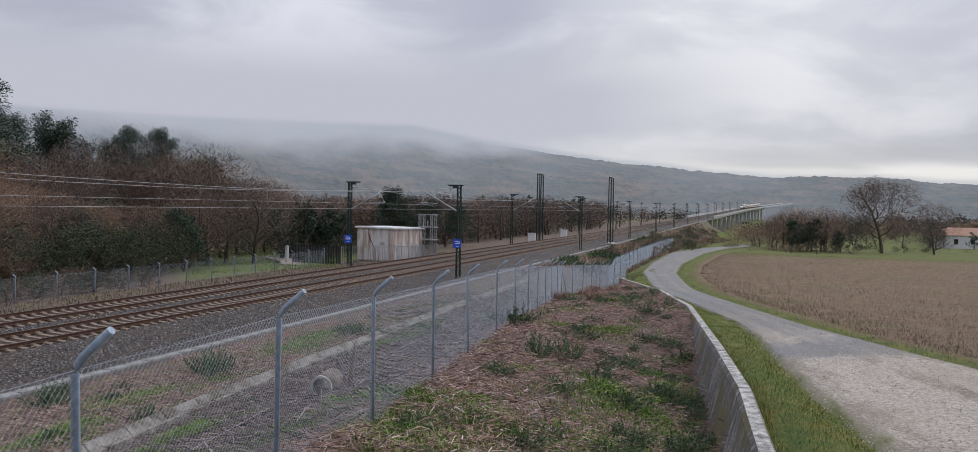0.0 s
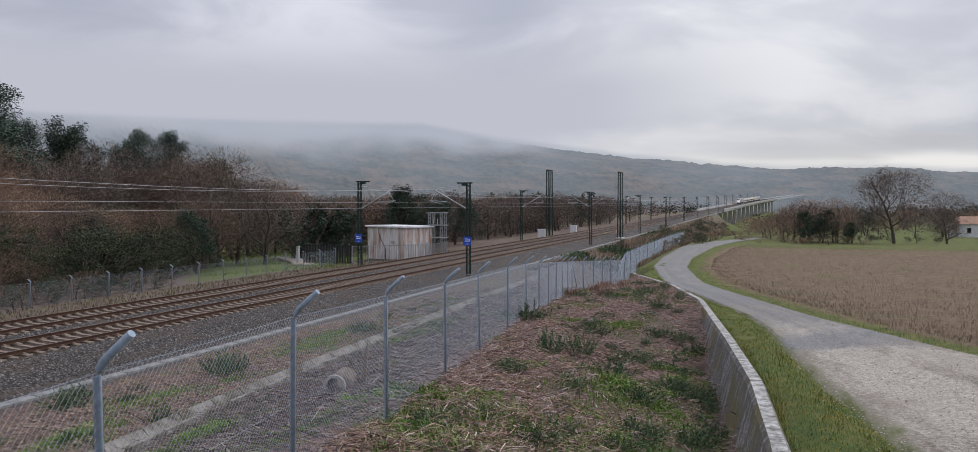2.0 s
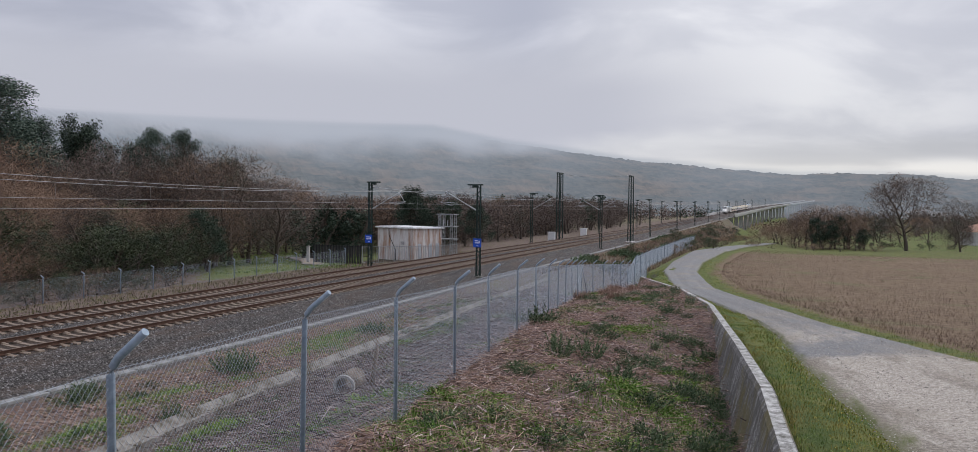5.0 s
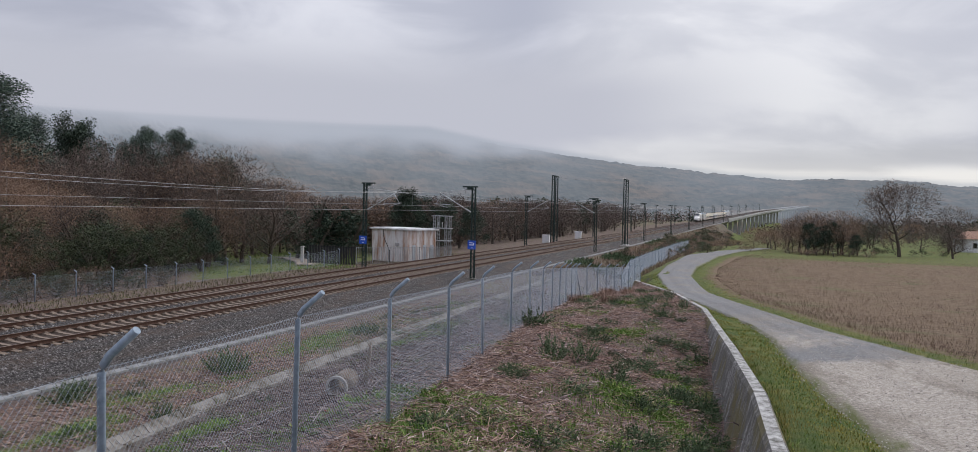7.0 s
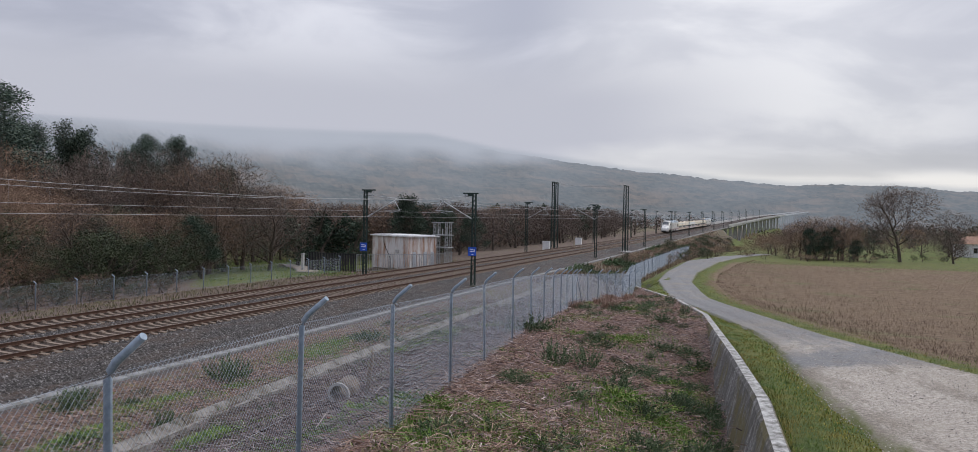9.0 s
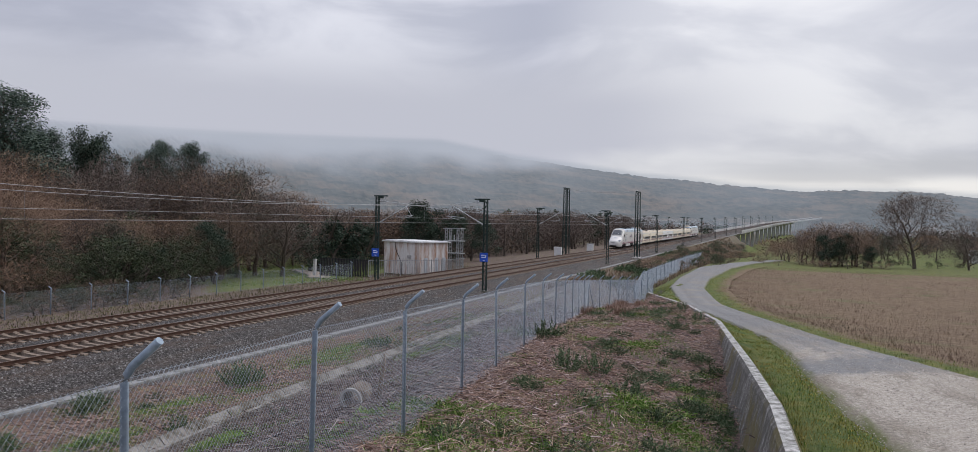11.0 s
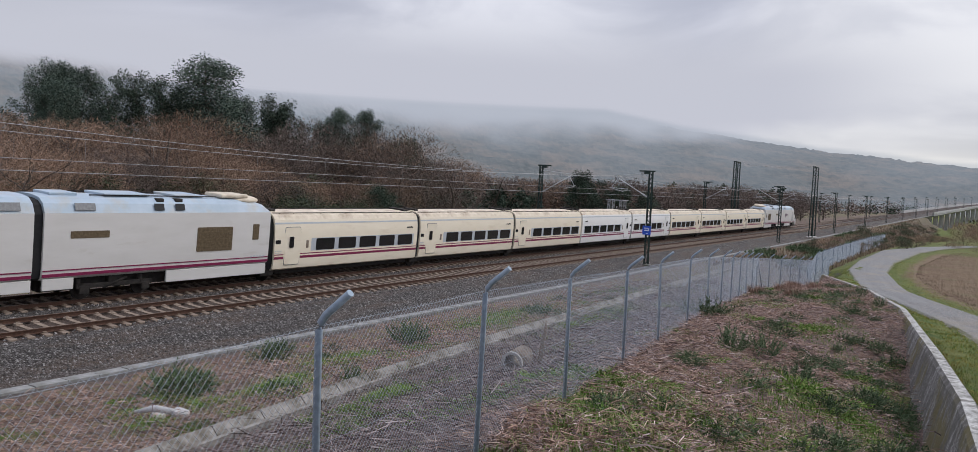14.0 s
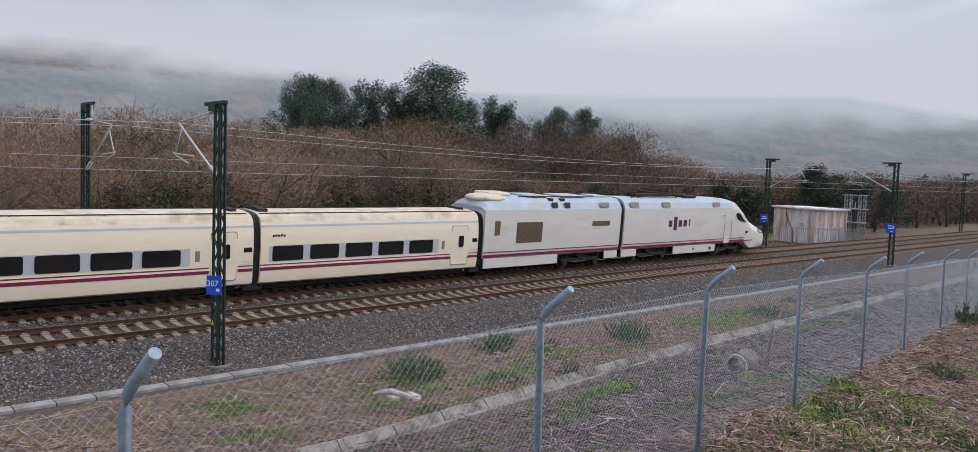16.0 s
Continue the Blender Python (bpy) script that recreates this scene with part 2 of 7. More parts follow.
def veil_material(name, color, strength):
    """For cloud and painted haze: a sheet glowing in sky colour, as dense as the mesh's thickness attribute says."""
    m = bpy.data.materials.new(name)
    m.use_nodes = True
    nt = m.node_tree
    nt.nodes.clear()
    N, L = nt.nodes.new, nt.links.new
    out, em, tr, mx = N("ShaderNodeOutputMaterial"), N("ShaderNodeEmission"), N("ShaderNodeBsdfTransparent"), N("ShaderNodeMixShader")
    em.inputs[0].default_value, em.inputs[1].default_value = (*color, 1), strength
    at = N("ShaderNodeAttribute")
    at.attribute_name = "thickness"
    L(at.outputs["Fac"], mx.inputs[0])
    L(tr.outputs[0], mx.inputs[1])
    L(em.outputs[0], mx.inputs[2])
    L(mx.outputs[0], out.inputs[0])
    return m


M_GROUND, M_ROAD, M_BALLAST = ground_material(), road_material(), ballast_material()
M_RAIL = surface("rusty_rail_steel", (0.046, 0.022, 0.014), (0.092, 0.045, 0.028), 9, 0.75, 0.1, 0.3)
M_RAILTOP = surface("brown_rail_head", (0.13, 0.088, 0.066), (0.21, 0.155, 0.122), 3, 0.5, 0.4, 0.0)
M_SLEEPER = surface("concrete_sleeper", (0.185, 0.142, 0.110), (0.30, 0.24, 0.19), 12, 0.9, 0, 0.3, (0.13, 0.088, 0.062), 1.5)
M_CONC = surface("weathered_concrete", (0.36, 0.355, 0.345), (0.52, 0.51, 0.50), 8, 0.9, 0, 0.3, (0.17, 0.165, 0.15), 1.2)
M_TROUGH = surface("grey_trough_concrete", (0.20, 0.205, 0.20), (0.33, 0.33, 0.325), 6, 0.9, 0, 0.3, (0.13, 0.13, 0.115), 0.9)
M_CONC_L = surface("pale_concrete", (0.38, 0.38, 0.375), (0.56, 0.555, 0.55), 6, 0.9, 0, 0.3, (0.23, 0.22, 0.20), 0.9)
def wall_material():
    m, nt, b = base_material("lichen_wall_concrete", 0.95, 0, 0.2)
    fine, mid, big = noise_node(nt, 16, 8, 0.75), noise_node(nt, 1.6, 7, 0.65, stretch=(2.2, 2.2, 0.22)), noise_node(nt, 0.7, 5, 0.6)
    c = ramp_node(nt, fine.outputs["Fac"], [(0.40, (0.10, 0.096, 0.09)), (0.5, (0.27, 0.26, 0.25)), (0.60, (0.50, 0.49, 0.475))]).outputs[0]
    f = ramp_node(nt, mid.outputs["Fac"], [(0.38, (0, 0, 0)), (0.54, (0.85, 0.85, 0.85))]).outputs[0]
    c = mix_node(nt, f, c, (0.115, 0.108, 0.10))
    f = ramp_node(nt, big.outputs["Fac"], [(0.48, (0, 0, 0)), (0.60, (0.8, 0.8, 0.8))]).outputs[0]
    c = mix_node(nt, f, c, (0.155, 0.130, 0.055))
    # pale lichen crusts the level top, whose brighter light is also put into this colour
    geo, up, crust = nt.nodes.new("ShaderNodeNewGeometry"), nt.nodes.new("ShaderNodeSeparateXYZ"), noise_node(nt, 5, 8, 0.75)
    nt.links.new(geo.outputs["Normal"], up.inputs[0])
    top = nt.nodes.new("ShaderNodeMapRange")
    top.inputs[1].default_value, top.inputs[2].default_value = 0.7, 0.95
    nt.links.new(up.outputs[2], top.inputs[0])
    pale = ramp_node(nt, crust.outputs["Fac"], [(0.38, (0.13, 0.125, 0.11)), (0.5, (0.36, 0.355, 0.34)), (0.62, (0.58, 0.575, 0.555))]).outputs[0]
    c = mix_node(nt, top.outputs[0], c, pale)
    nt.links.new(c, b.inputs["Base Color"])
    bump_node(nt, b, fine.outputs["Fac"], 0.7, 0.03)
    return m


M_WALL = wall_material()
M_DITCH = surface("stained_ditch_concrete", (0.185, 0.172, 0.155), (0.33, 0.31, 0.285), 7, 0.95, 0, 0.4, (0.10, 0.085, 0.062), 1.1, dlim=(0.45, 0.6))
M_STRIP = surface("damp_mossy_concrete", (0.115, 0.113, 0.108), (0.185, 0.182, 0.175), 4, 0.9, 0, 0.3, (0.10, 0.105, 0.065), 0.7)
M_GALV = surface("galvanised_steel", (0.20, 0.255, 0.315), (0.31, 0.375, 0.45), 20, 0.6, 0.35, 0.05, (0.22, 0.24, 0.26), 3)
M_TUBE = surface("pale_galvanised_tube", (0.44, 0.46, 0.48), (0.58, 0.60, 0.62), 9, 0.5, 0.3, 0.0)
M_WIRE = surface("galvanised_wire", (0.33, 0.38, 0.43), (0.45, 0.50, 0.56), 5, 0.5, 0.5, 0.0)
M_MAST = surface("dark_green_mast_paint", (0.010, 0.024, 0.020), (0.022, 0.042, 0.036), 6, 0.6, 0.2, 0.1)
M_CABLE = surface("oxidised_copper_cable", (0.27, 0.28, 0.285), (0.38, 0.39, 0.395), 3, 0.5, 0.5, 0.0)
M_INSUL = surface("grey_porcelain", (0.42, 0.44, 0.46), (0.55, 0.57, 0.58), 5, 0.3, 0.0, 0.0)
M_BLUE = surface("blue_sign_paint", (0.012, 0.075, 0.48), (0.02, 0.10, 0.58), 4, 0.4, 0.0, 0.0)
M_WHITE = surface("white_sign_paint", (0.74, 0.76, 0.78), (0.82, 0.83, 0.84), 4, 0.5, 0.0, 0.0)
M_YELLOW = surface("yellow_mark_paint", (0.65, 0.48, 0.03), (0.75, 0.56, 0.04), 4, 0.5, 0.0, 0.0)
M_RED = surface("orange_tag_plastic", (0.6, 0.07, 0.03), (0.7, 0.10, 0.04), 4, 0.5, 0.0, 0.0)
M_RUSTWALL = surface("streaked_render", (0.58, 0.565, 0.545), (0.74, 0.72, 0.70), 3, 0.9, 0, 0.1, (0.36, 0.20, 0.12), 0.55, (2.2, 2.2, 0.4), dlim=(0.46, 0.66))
M_ROOF = surface("pale_roof_sheet", (0.62, 0.63, 0.64), (0.76, 0.77, 0.78), 2, 0.6, 0, 0.1, (0.40, 0.39, 0.37), 0.6)
M_DARK = surface("dark_steel", (0.016, 0.017, 0.019), (0.035, 0.035, 0.037), 8, 0.7, 0.3, 0.1)
M_BARK = surface("grey_brown_bark", (0.055, 0.045, 0.036), (0.13, 0.108, 0.088), 6, 0.95, 0, 0.5, stretch=(1, 1, 0.3))
M_TWIG = island_material("bare_twigs", [(0.0, (0.085, 0.065, 0.055)), (0.5, (0.135, 0.104, 0.088)), (1.0, (0.20, 0.158, 0.135))], obj=0.25)
M_TWIG_RUST = island_material("rust_brown_twigs", [(0.0, (0.18, 0.116, 0.080)), (0.5, (0.26, 0.172, 0.120)), (1.0, (0.35, 0.242, 0.175))], obj=0.25)
M_LEAF_DARK = island_material("dark_evergreen_leaves", [(0.0, (0.020, 0.034, 0.024)), (0.6, (0.046, 0.068, 0.048)), (1.0, (0.090, 0.118, 0.082))])
M_LEAF_EUC = island_material("grey_green_leaves", [(0.0, (0.030, 0.050, 0.040)), (0.6, (0.070, 0.100, 0.078)), (1.0, (0.13, 0.165, 0.125))])
M_LEAF_SHRUB = island_material("broom_shrub_leaves", [(0.0, (0.028, 0.038, 0.020)), (0.6, (0.060, 0.076, 0.042)), (1.0, (0.115, 0.130, 0.072))])
M_TUFT = island_material("heather_tuft", [(0.0, (0.040, 0.070, 0.034)), (0.6, (0.092, 0.140, 0.072)), (1.0, (0.18, 0.22, 0.12))])
M_BLADE = island_material("grass_blades", [(0.0, (0.065, 0.13, 0.024)), (0.6, (0.145, 0.25, 0.052)), (1.0, (0.29, 0.34, 0.11))])
def verge_material():
    m, nt, b = base_material("verge_grass_blades", 0.85, 0, 0.2)
    g = nt.nodes.new("ShaderNodeNewGeometry")
    n = noise_node(nt, 0.9, 4, 0.6, g.outputs["Position"])
    a = ramp_node(nt, g.outputs["Random Per Island"], [(0.0, (0.070, 0.118, 0.026)), (1.0, (0.21, 0.285, 0.075))]).outputs[0]
    c = ramp_node(nt, g.outputs["Random Per Island"], [(0.0, (0.16, 0.135, 0.03)), (1.0, (0.34, 0.29, 0.09))]).outputs[0]
    f = ramp_node(nt, n.outputs["Fac"], [(0.44, (0, 0, 0)), (0.6, (1, 1, 1))]).outputs[0]
    nt.links.new(mix_node(nt, f, a, c), b.inputs["Base Color"])
    return m


M_VERGE = verge_material()
M_STRAW = island_material("dry_stalks", [(0.0, (0.13, 0.078, 0.060)), (0.5, (0.31, 0.202, 0.155)), (0.9, (0.42, 0.295, 0.232)), (1.0, (0.58, 0.46, 0.375))])
def hay_material():
    m, nt, b = base_material("dry_field_grass", 0.9, 0, 0.15)
    g = nt.nodes.new("ShaderNodeNewGeometry")
    n = noise_node(nt, 0.11, 5, 0.65, g.outputs["Position"])
    a = ramp_node(nt, g.outputs["Random Per Island"], [(0.0, (0.110, 0.076, 0.058)), (1.0, (0.205, 0.142, 0.106))]).outputs[0]
    c = ramp_node(nt, g.outputs["Random Per Island"], [(0.0, (0.185, 0.135, 0.092)), (1.0, (0.34, 0.255, 0.18))]).outputs[0]
    f = ramp_node(nt, n.outputs["Fac"], [(0.40, (0, 0, 0)), (0.60, (1, 1, 1))]).outputs[0]
    n2 = noise_node(nt, 0.23, 5, 0.7, g.outputs["Position"], (1, 0.6, 1))
    f2 = ramp_node(nt, n2.outputs["Fac"], [(0.52, (0, 0, 0)), (0.66, (0.8, 0.8, 0.8))]).outputs[0]
    c = mix_node(nt, f2, c, (0.105, 0.115, 0.055))
    a = mix_node(nt, f2, a, (0.080, 0.085, 0.045))
    nt.links.new(mix_node(nt, f, a, c), b.inputs["Base Color"])
    return m


M_HAY = hay_material()
M_BRUSH = island_material("purple_brown_brushwood", [(0.0, (0.070, 0.050, 0.049)), (0.55, (0.235, 0.178, 0.170)), (0.85, (0.40, 0.322, 0.302)), (1.0, (0.60, 0.52, 0.485))])
M_LINESIDE = island_material("dull_lineside_grass", [(0.0, (0.045, 0.050, 0.022)), (0.5, (0.085, 0.085, 0.040)), (0.8, (0.13, 0.10, 0.062)), (1.0, (0.20, 0.15, 0.10))])
M_MOSS = island_material("yellow_moss", [(0.0, (0.10, 0.10, 0.02)), (0.6, (0.24, 0.215, 0.045)), (1.0, (0.38, 0.33, 0.08))])
M_OAKLEAF = island_material("withered_oak_leaves", [(0.0, (0.11, 0.058, 0.034)), (0.6, (0.20, 0.11, 0.062)), (1.0, (0.30, 0.18, 0.10))])
M_HILL = surface("misty_forest", (0.022, 0.030, 0.028), (0.120, 0.112, 0.092), 0.055, 1.0, 0, 0.0, (0.17, 0.128, 0.094), 0.011, spec=0.0, dlim=(0.46, 0.62))
M_TREETRACK = surface("earth_track", (0.24, 0.20, 0.155), (0.36, 0.31, 0.25), 6, 0.95, 0, 0.3)
# train
M_CREAM = surface("cream_coach_paint", (0.76, 0.68, 0.53), (0.82, 0.745, 0.60), 1.1, 0.45, 0, 0.0, (0.64, 0.54, 0.40), 0.9, (0.5, 0.5, 2.2), 0.5, (0.56, 0.85))
M_COOL = surface("cool_white_coach_paint", (0.74, 0.74, 0.72), (0.80, 0.80, 0.78), 1.1, 0.38, 0, 0.0, (0.60, 0.57, 0.50), 0.9, (0.5, 0.5, 2.2), 0.5, (0.58, 0.85))
M_LOCO = surface("white_engine_paint", (0.62, 0.605, 0.575), (0.69, 0.675, 0.65), 0.9, 0.42, 0, 0.0, (0.50, 0.465, 0.40), 0.8, (0.5, 0.5, 2.0), 0.5, (0.58, 0.85))
M_MASK = surface("grimy_grey_cab_paint", (0.46, 0.45, 0.43), (0.58, 0.565, 0.54), 1.5, 0.5, 0, 0.0, (0.26, 0.23, 0.19), 0.8)
M_ROOFGRIME = surface("grimy_coach_roof", (0.52, 0.44, 0.33), (0.70, 0.62, 0.50), 1.5, 0.6, 0, 0.1, (0.27, 0.185, 0.12), 0.8, dlim=(0.5, 0.75))
M_ROOFBLUE = surface("pale_blue_roof_paint", (0.33, 0.42, 0.50), (0.41, 0.49, 0.57), 1.2, 0.45, 0, 0.0, (0.42, 0.38, 0.31), 0.7, dlim=(0.5, 0.8))
M_PLUM = surface("plum_mark_paint", (0.075, 0.022, 0.060), (0.095, 0.03, 0.075), 2, 0.4, 0, 0.0)
M_MAROON = surface("burgundy_stripe", (0.17, 0.012, 0.055), (0.22, 0.02, 0.075), 2, 0.4, 0, 0.0)
M_PANELGREY = surface("grey_window_band", (0.42, 0.45, 0.48), (0.50, 0.53, 0.56), 2, 0.45, 0, 0.0)
M_SCREEN = surface("bluish_windscreen_glass", (0.030, 0.038, 0.046), (0.050, 0.060, 0.070), 2, 0.06, 0, 0.0, spec=0.9)
M_GLASS = surface("dark_tinted_glass", (0.008, 0.009, 0.011), (0.014, 0.015, 0.018), 2, 0.08, 0, 0.0, spec=0.6)
M_GRILLEGREY = surface("dark_grey_grille", (0.16, 0.165, 0.17), (0.24, 0.245, 0.25), 9, 0.6, 0.2, 0.2)
M_GRILLE = surface("bronze_grille", (0.10, 0.072, 0.04), (0.18, 0.135, 0.08), 8, 0.6, 0.3, 0.2)
M_UNDER = surface("brake_dust_underframe", (0.016, 0.015, 0.014), (0.050, 0.043, 0.038), 5, 0.85, 0.2, 0.4)
M_BELLOWS = surface("black_rubber_bellows", (0.010, 0.010, 0.011), (0.02, 0.02, 0.021), 5, 0.9, 0, 0.2)
M_LAMP = surface("headlight_glass", (0.25, 0.30, 0.34), (0.36, 0.40, 0.44), 3, 0.1, 0.3, 0.0, spec=0.8)

# ---- mesh helpers ----
def part(name, bm, material, parent, label=""):
    """Links a bmesh as one mesh object under a thing or a part."""
    me = bpy.data.meshes.new(name)
    bm.to_mesh(me)
    bm.free()
    me.materials.append(material)
    ob = new(name, me)
    ob.parent = parent
    if label:
        ob["label"] = label
    return ob


def share(name, me, parent, m):
    ob = new(name, me)
    ob.parent = parent
    ob.matrix_basis = m
    return ob


def thing(name, label, category, group="", kind="", m=None):
    ob = new(name)
    if m is not None:
        ob.matrix_basis = m
    return tagged(ob, label, category, group, kind)


def pydata(name, verts, faces, material, parent=None, smooth=False):
    me = bpy.data.meshes.new(name)
    me.from_pydata(verts, [], faces)
    me.materials.append(material)
    if smooth:
        me.polygons.foreach_set("use_smooth", [True] * len(me.polygons))
    ob = new(name, me)
    ob.parent = parent
    return ob


def box(bm, c, s, rot=(0, 0, 0), bevel=0.0):
    m = pose(*c, *rot) @ Matrix.Diagonal((*s, 1))
    r = bmesh.ops.create_cube(bm, size=1, matrix=m)
    if bevel:
        es = list({e for v in r["verts"] for e in v.link_edges})
        bmesh.ops.bevel(bm, geom=es, offset=bevel, segments=2, affect="EDGES", profile=0.5)
    return bm


def boxes(items, bevel=0.0):
    bm = bmesh.new()
    for it in items:
        box(bm, *it, bevel=bevel) if len(it) > 2 else box(bm, it[0], it[1], bevel=bevel)
    return bm


def tube(bm, pts, radii, n=6, cap=True):
    pts = [Vector(p) for p in pts]
    rings = []
    for i, p in enumerate(pts):
        d = (pts[min(i + 1, len(pts) - 1)] - pts[max(i - 1, 0)]).normalized()
        a = d.cross(Vector((0, 0, 1)) if abs(d.z) < 0.9 else Vector((1, 0, 0))).normalized()
        b = d.cross(a)
        r = radii[i] if isinstance(radii, (list, tuple)) else radii
        rings.append([bm.verts.new(p + (a * math.cos(2 * math.pi * k / n) + b * math.sin(2 * math.pi * k / n)) * r) for k in range(n)])
    for u, v in zip(rings, rings[1:]):
        for k in range(n):
            bm.faces.new((u[k], u[(k + 1) % n], v[(k + 1) % n], v[k])).smooth = True
    if cap:
        bm.faces.new(rings[0][::-1])
        bm.faces.new(rings[-1])
    return bm


def bar(bm, a, b, w, h=None):
    """A straight square bar from a to b."""
    a, b = Vector(a), Vector(b)
    d = b - a
    m = Matrix.Translation((a + b) / 2) @ d.to_track_quat("Z", "Y").to_matrix().to_4x4() @ Matrix.Diagonal((w, h or w, d.length, 1))
    bmesh.ops.create_cube(bm, size=1, matrix=m)
    return bm


def interp(y, table):
    return float(np.interp(y, [r[0] for r in table], [r[1] for r in table]))


def smooth(a, b, v):
    t = min(1.0, max(0.0, (v - a) / (b - a)))
    return t * t * (3 - 2 * t)


# ---- plan: the line runs along +y, rail tops at z = 0 ----
NEAR, FAR, GAUGE, CANT = -28.15, -33.1, 1.74, 0.11


def bend(y):
    t = min(max(0.0, y - 215), 640)
    return t * t / (2 * 5850) + max(0.0, y - 855) * 640 / 5850


def rise(y):
    t = min(max(0.0, y - 150), 640)
    return t * t / (2 * 25143) + max(0.0, y - 790) * 0.020


ROAD_C = [(-60, 9.0), (0, 6.6), (13, 5.4), (16.3, 4.6), (20.9, 3.4), (24, 2.65), (26.6, 2.1), (30.3, 1.1), (40, -1.1), (53.6, -4.3), (75, -7.4), (95, -8.5), (128, -8.3), (150, -5.0), (175, 2.0)]
ROAD_W = [(-60, 9.0), (13, 7.1), (16.3, 6.6), (20.9, 5.2), (24, 4.2), (26.6, 3.5), (30.3, 2.6), (40, 2.5), (53.6, 2.7), (75, 3.2), (95, 3.6), (128, 5.0), (175, 2.5)]
ROAD_Z = [(-60, 3.0), (12, 2.25), (20, 2.0), (30, 1.6), (38, 1.2), (48, 0.7), (60, 0.2), (75, -0.25), (100, -0.75), (130, -1.1), (175, -1.4)]
WALL_X = [(-60, 0.9), (0, 0.7), (11.4, 0.35), (16, 0.06), (22, -0.6), (35, -2.15), (47, -4.5), (59, -7.9), (66, -9.6)]
WALL_T = [(-60, 2.9), (11.4, 2.4), (16, 2.3), (22, 2.1), (35, 1.6), (47, 1.0), (59, 0.4), (66, 0.0)]
FENCE_Z = [(-60, 2.9), (0, 2.60), (4.4, 2.55), (7.6, 2.49), (11, 2.34), (14.9, 2.15), (18.5, 2.02), (22.9, 1.84), (27.3, 1.60), (48.8, 0.14), (75, -1.5)]
DITCH_X = [(-60, -12.5), (9, -13.6), (20, -14.7), (38, -15.5), (60, -16.2), (100, -18.5)]


LUSH = [(-19.3, 34.5, 1.2, 2.4), (-13.8, 32.5, 0.5, 2.6), (-18.5, 30, 1.0, 1.2), (-12.2, 15.3, 0.35, 0.6), (-16.8, 15.4, 0.45, 0.4), (-17.2, 17.0, 0.4, 0.3), (-18.6, 20.5, 0.6, 0.8),
        (-2.0, 14.0, 0.8, 1.2), (-4.4, 11.2, 0.9, 0.8), (-3.2, 11.6, 1.2, 0.6), (-1.3, 12.4, 0.6, 0.9), (-1.2, 15.5, 0.4, 1.0), (-3.0, 12.2, 1.1, 0.6), (-4.0, 9.4, 0.6, 0.6), (-3.4, 10.4, 0.9, 0.5), (-2.6, 17.5, 0.5, 0.8), (-1.4, 21.0, 0.35, 1.6)]


def fence_x(y):
    return -3.79 - 0.145 * y if y < 48.8 else -10.87 + (y - 48.8) * 0.02


def ground_z(x, y):
    """The lie of the land."""
    bx = bend(y)
    base = -0.95 + rise(y)
    drop = float(np.interp(y, [150, 300, 420, 480, 560], [0, 0.5, 2.0, 9.0, 13.0]))
    right = float(np.interp(y, [90, 140, 220, 320, 430], [-1.3, -1.6, -3.0, -7.0, -10.0]))
    if y < 80:
        xs = [(-400, -6), (-110, -3), (-60, -2.2), (-48, -1.5), (-41, -1.15), (-38, -0.95), (-23, -0.95), (-21, -1.0)]
        xs += [(interp(y, DITCH_X) - 0.9, -0.25), (interp(y, DITCH_X) + 0.9, -0.1)]
        fx, fz = fence_x(y), interp(y, FENCE_Z)
        wx, wt = interp(y, WALL_X), interp(y, WALL_T)
        xs += [(fx - 2.2, fz - 0.75), (fx, fz), (fx + 1.5, fz + 0.05)]
        lo = min(fz, wt - 1.45)
        k = min(1.0, max(0.0, (y - 23) / 9))
        if wx - 0.12 > fx + 2.0:
            xs.append((wx - 0.42, lo * (1 - k) + (wt - 0.16) * k))
        xs.append((max(wx + 0.14, xs[-1][0] + 0.2), wt - 0.12))
    else:
        xs = [(-400, -7), (-110, -3.5), (-60, -2.2), (-48, -1.5), (-41, -1.15), (-38, -0.95), (-23, base), (-21, base - 0.05)]
        t = min(1, (y - 80) / 20)
        xs += [(-12.5, (1 - t) * -1.4 + t * right)]
    rc, rw, rz = interp(y, ROAD_C), interp(y, ROAD_W), interp(y, ROAD_Z)
    if y < 170:
        for px, pz in ((rc - rw / 2 - 0.2, rz + 0.01), (rc - rw / 2 + 0.35, rz - 0.10), (rc + rw / 2 - 0.35, rz - 0.10), (rc + rw / 2 + 0.2, rz + 0.01), (rc + rw / 2 + 6, rz - 0.2)):
            if px > xs[-1][0] + 0.05:
                xs.append((px, pz))
    far_z = min(-1.4, right) if y > 140 else max(-1.5, rz - 1.4)
    if y > 170:
        far_z = float(np.interp(y, [170, 260, 500, 900], [-1.6, -3.0, -5.0, -4.0]))
    xs += [(60, far_z), (200, far_z - 1), (400, far_z - 1)]
    px = x - (bx if y > 215 else 0)
    z = float(np.interp(px, [a for a, _ in xs], [b for _, b in xs]))
    if y > 420:
        z = min(z, base - drop) if -60 < px < 60 else z
    return z

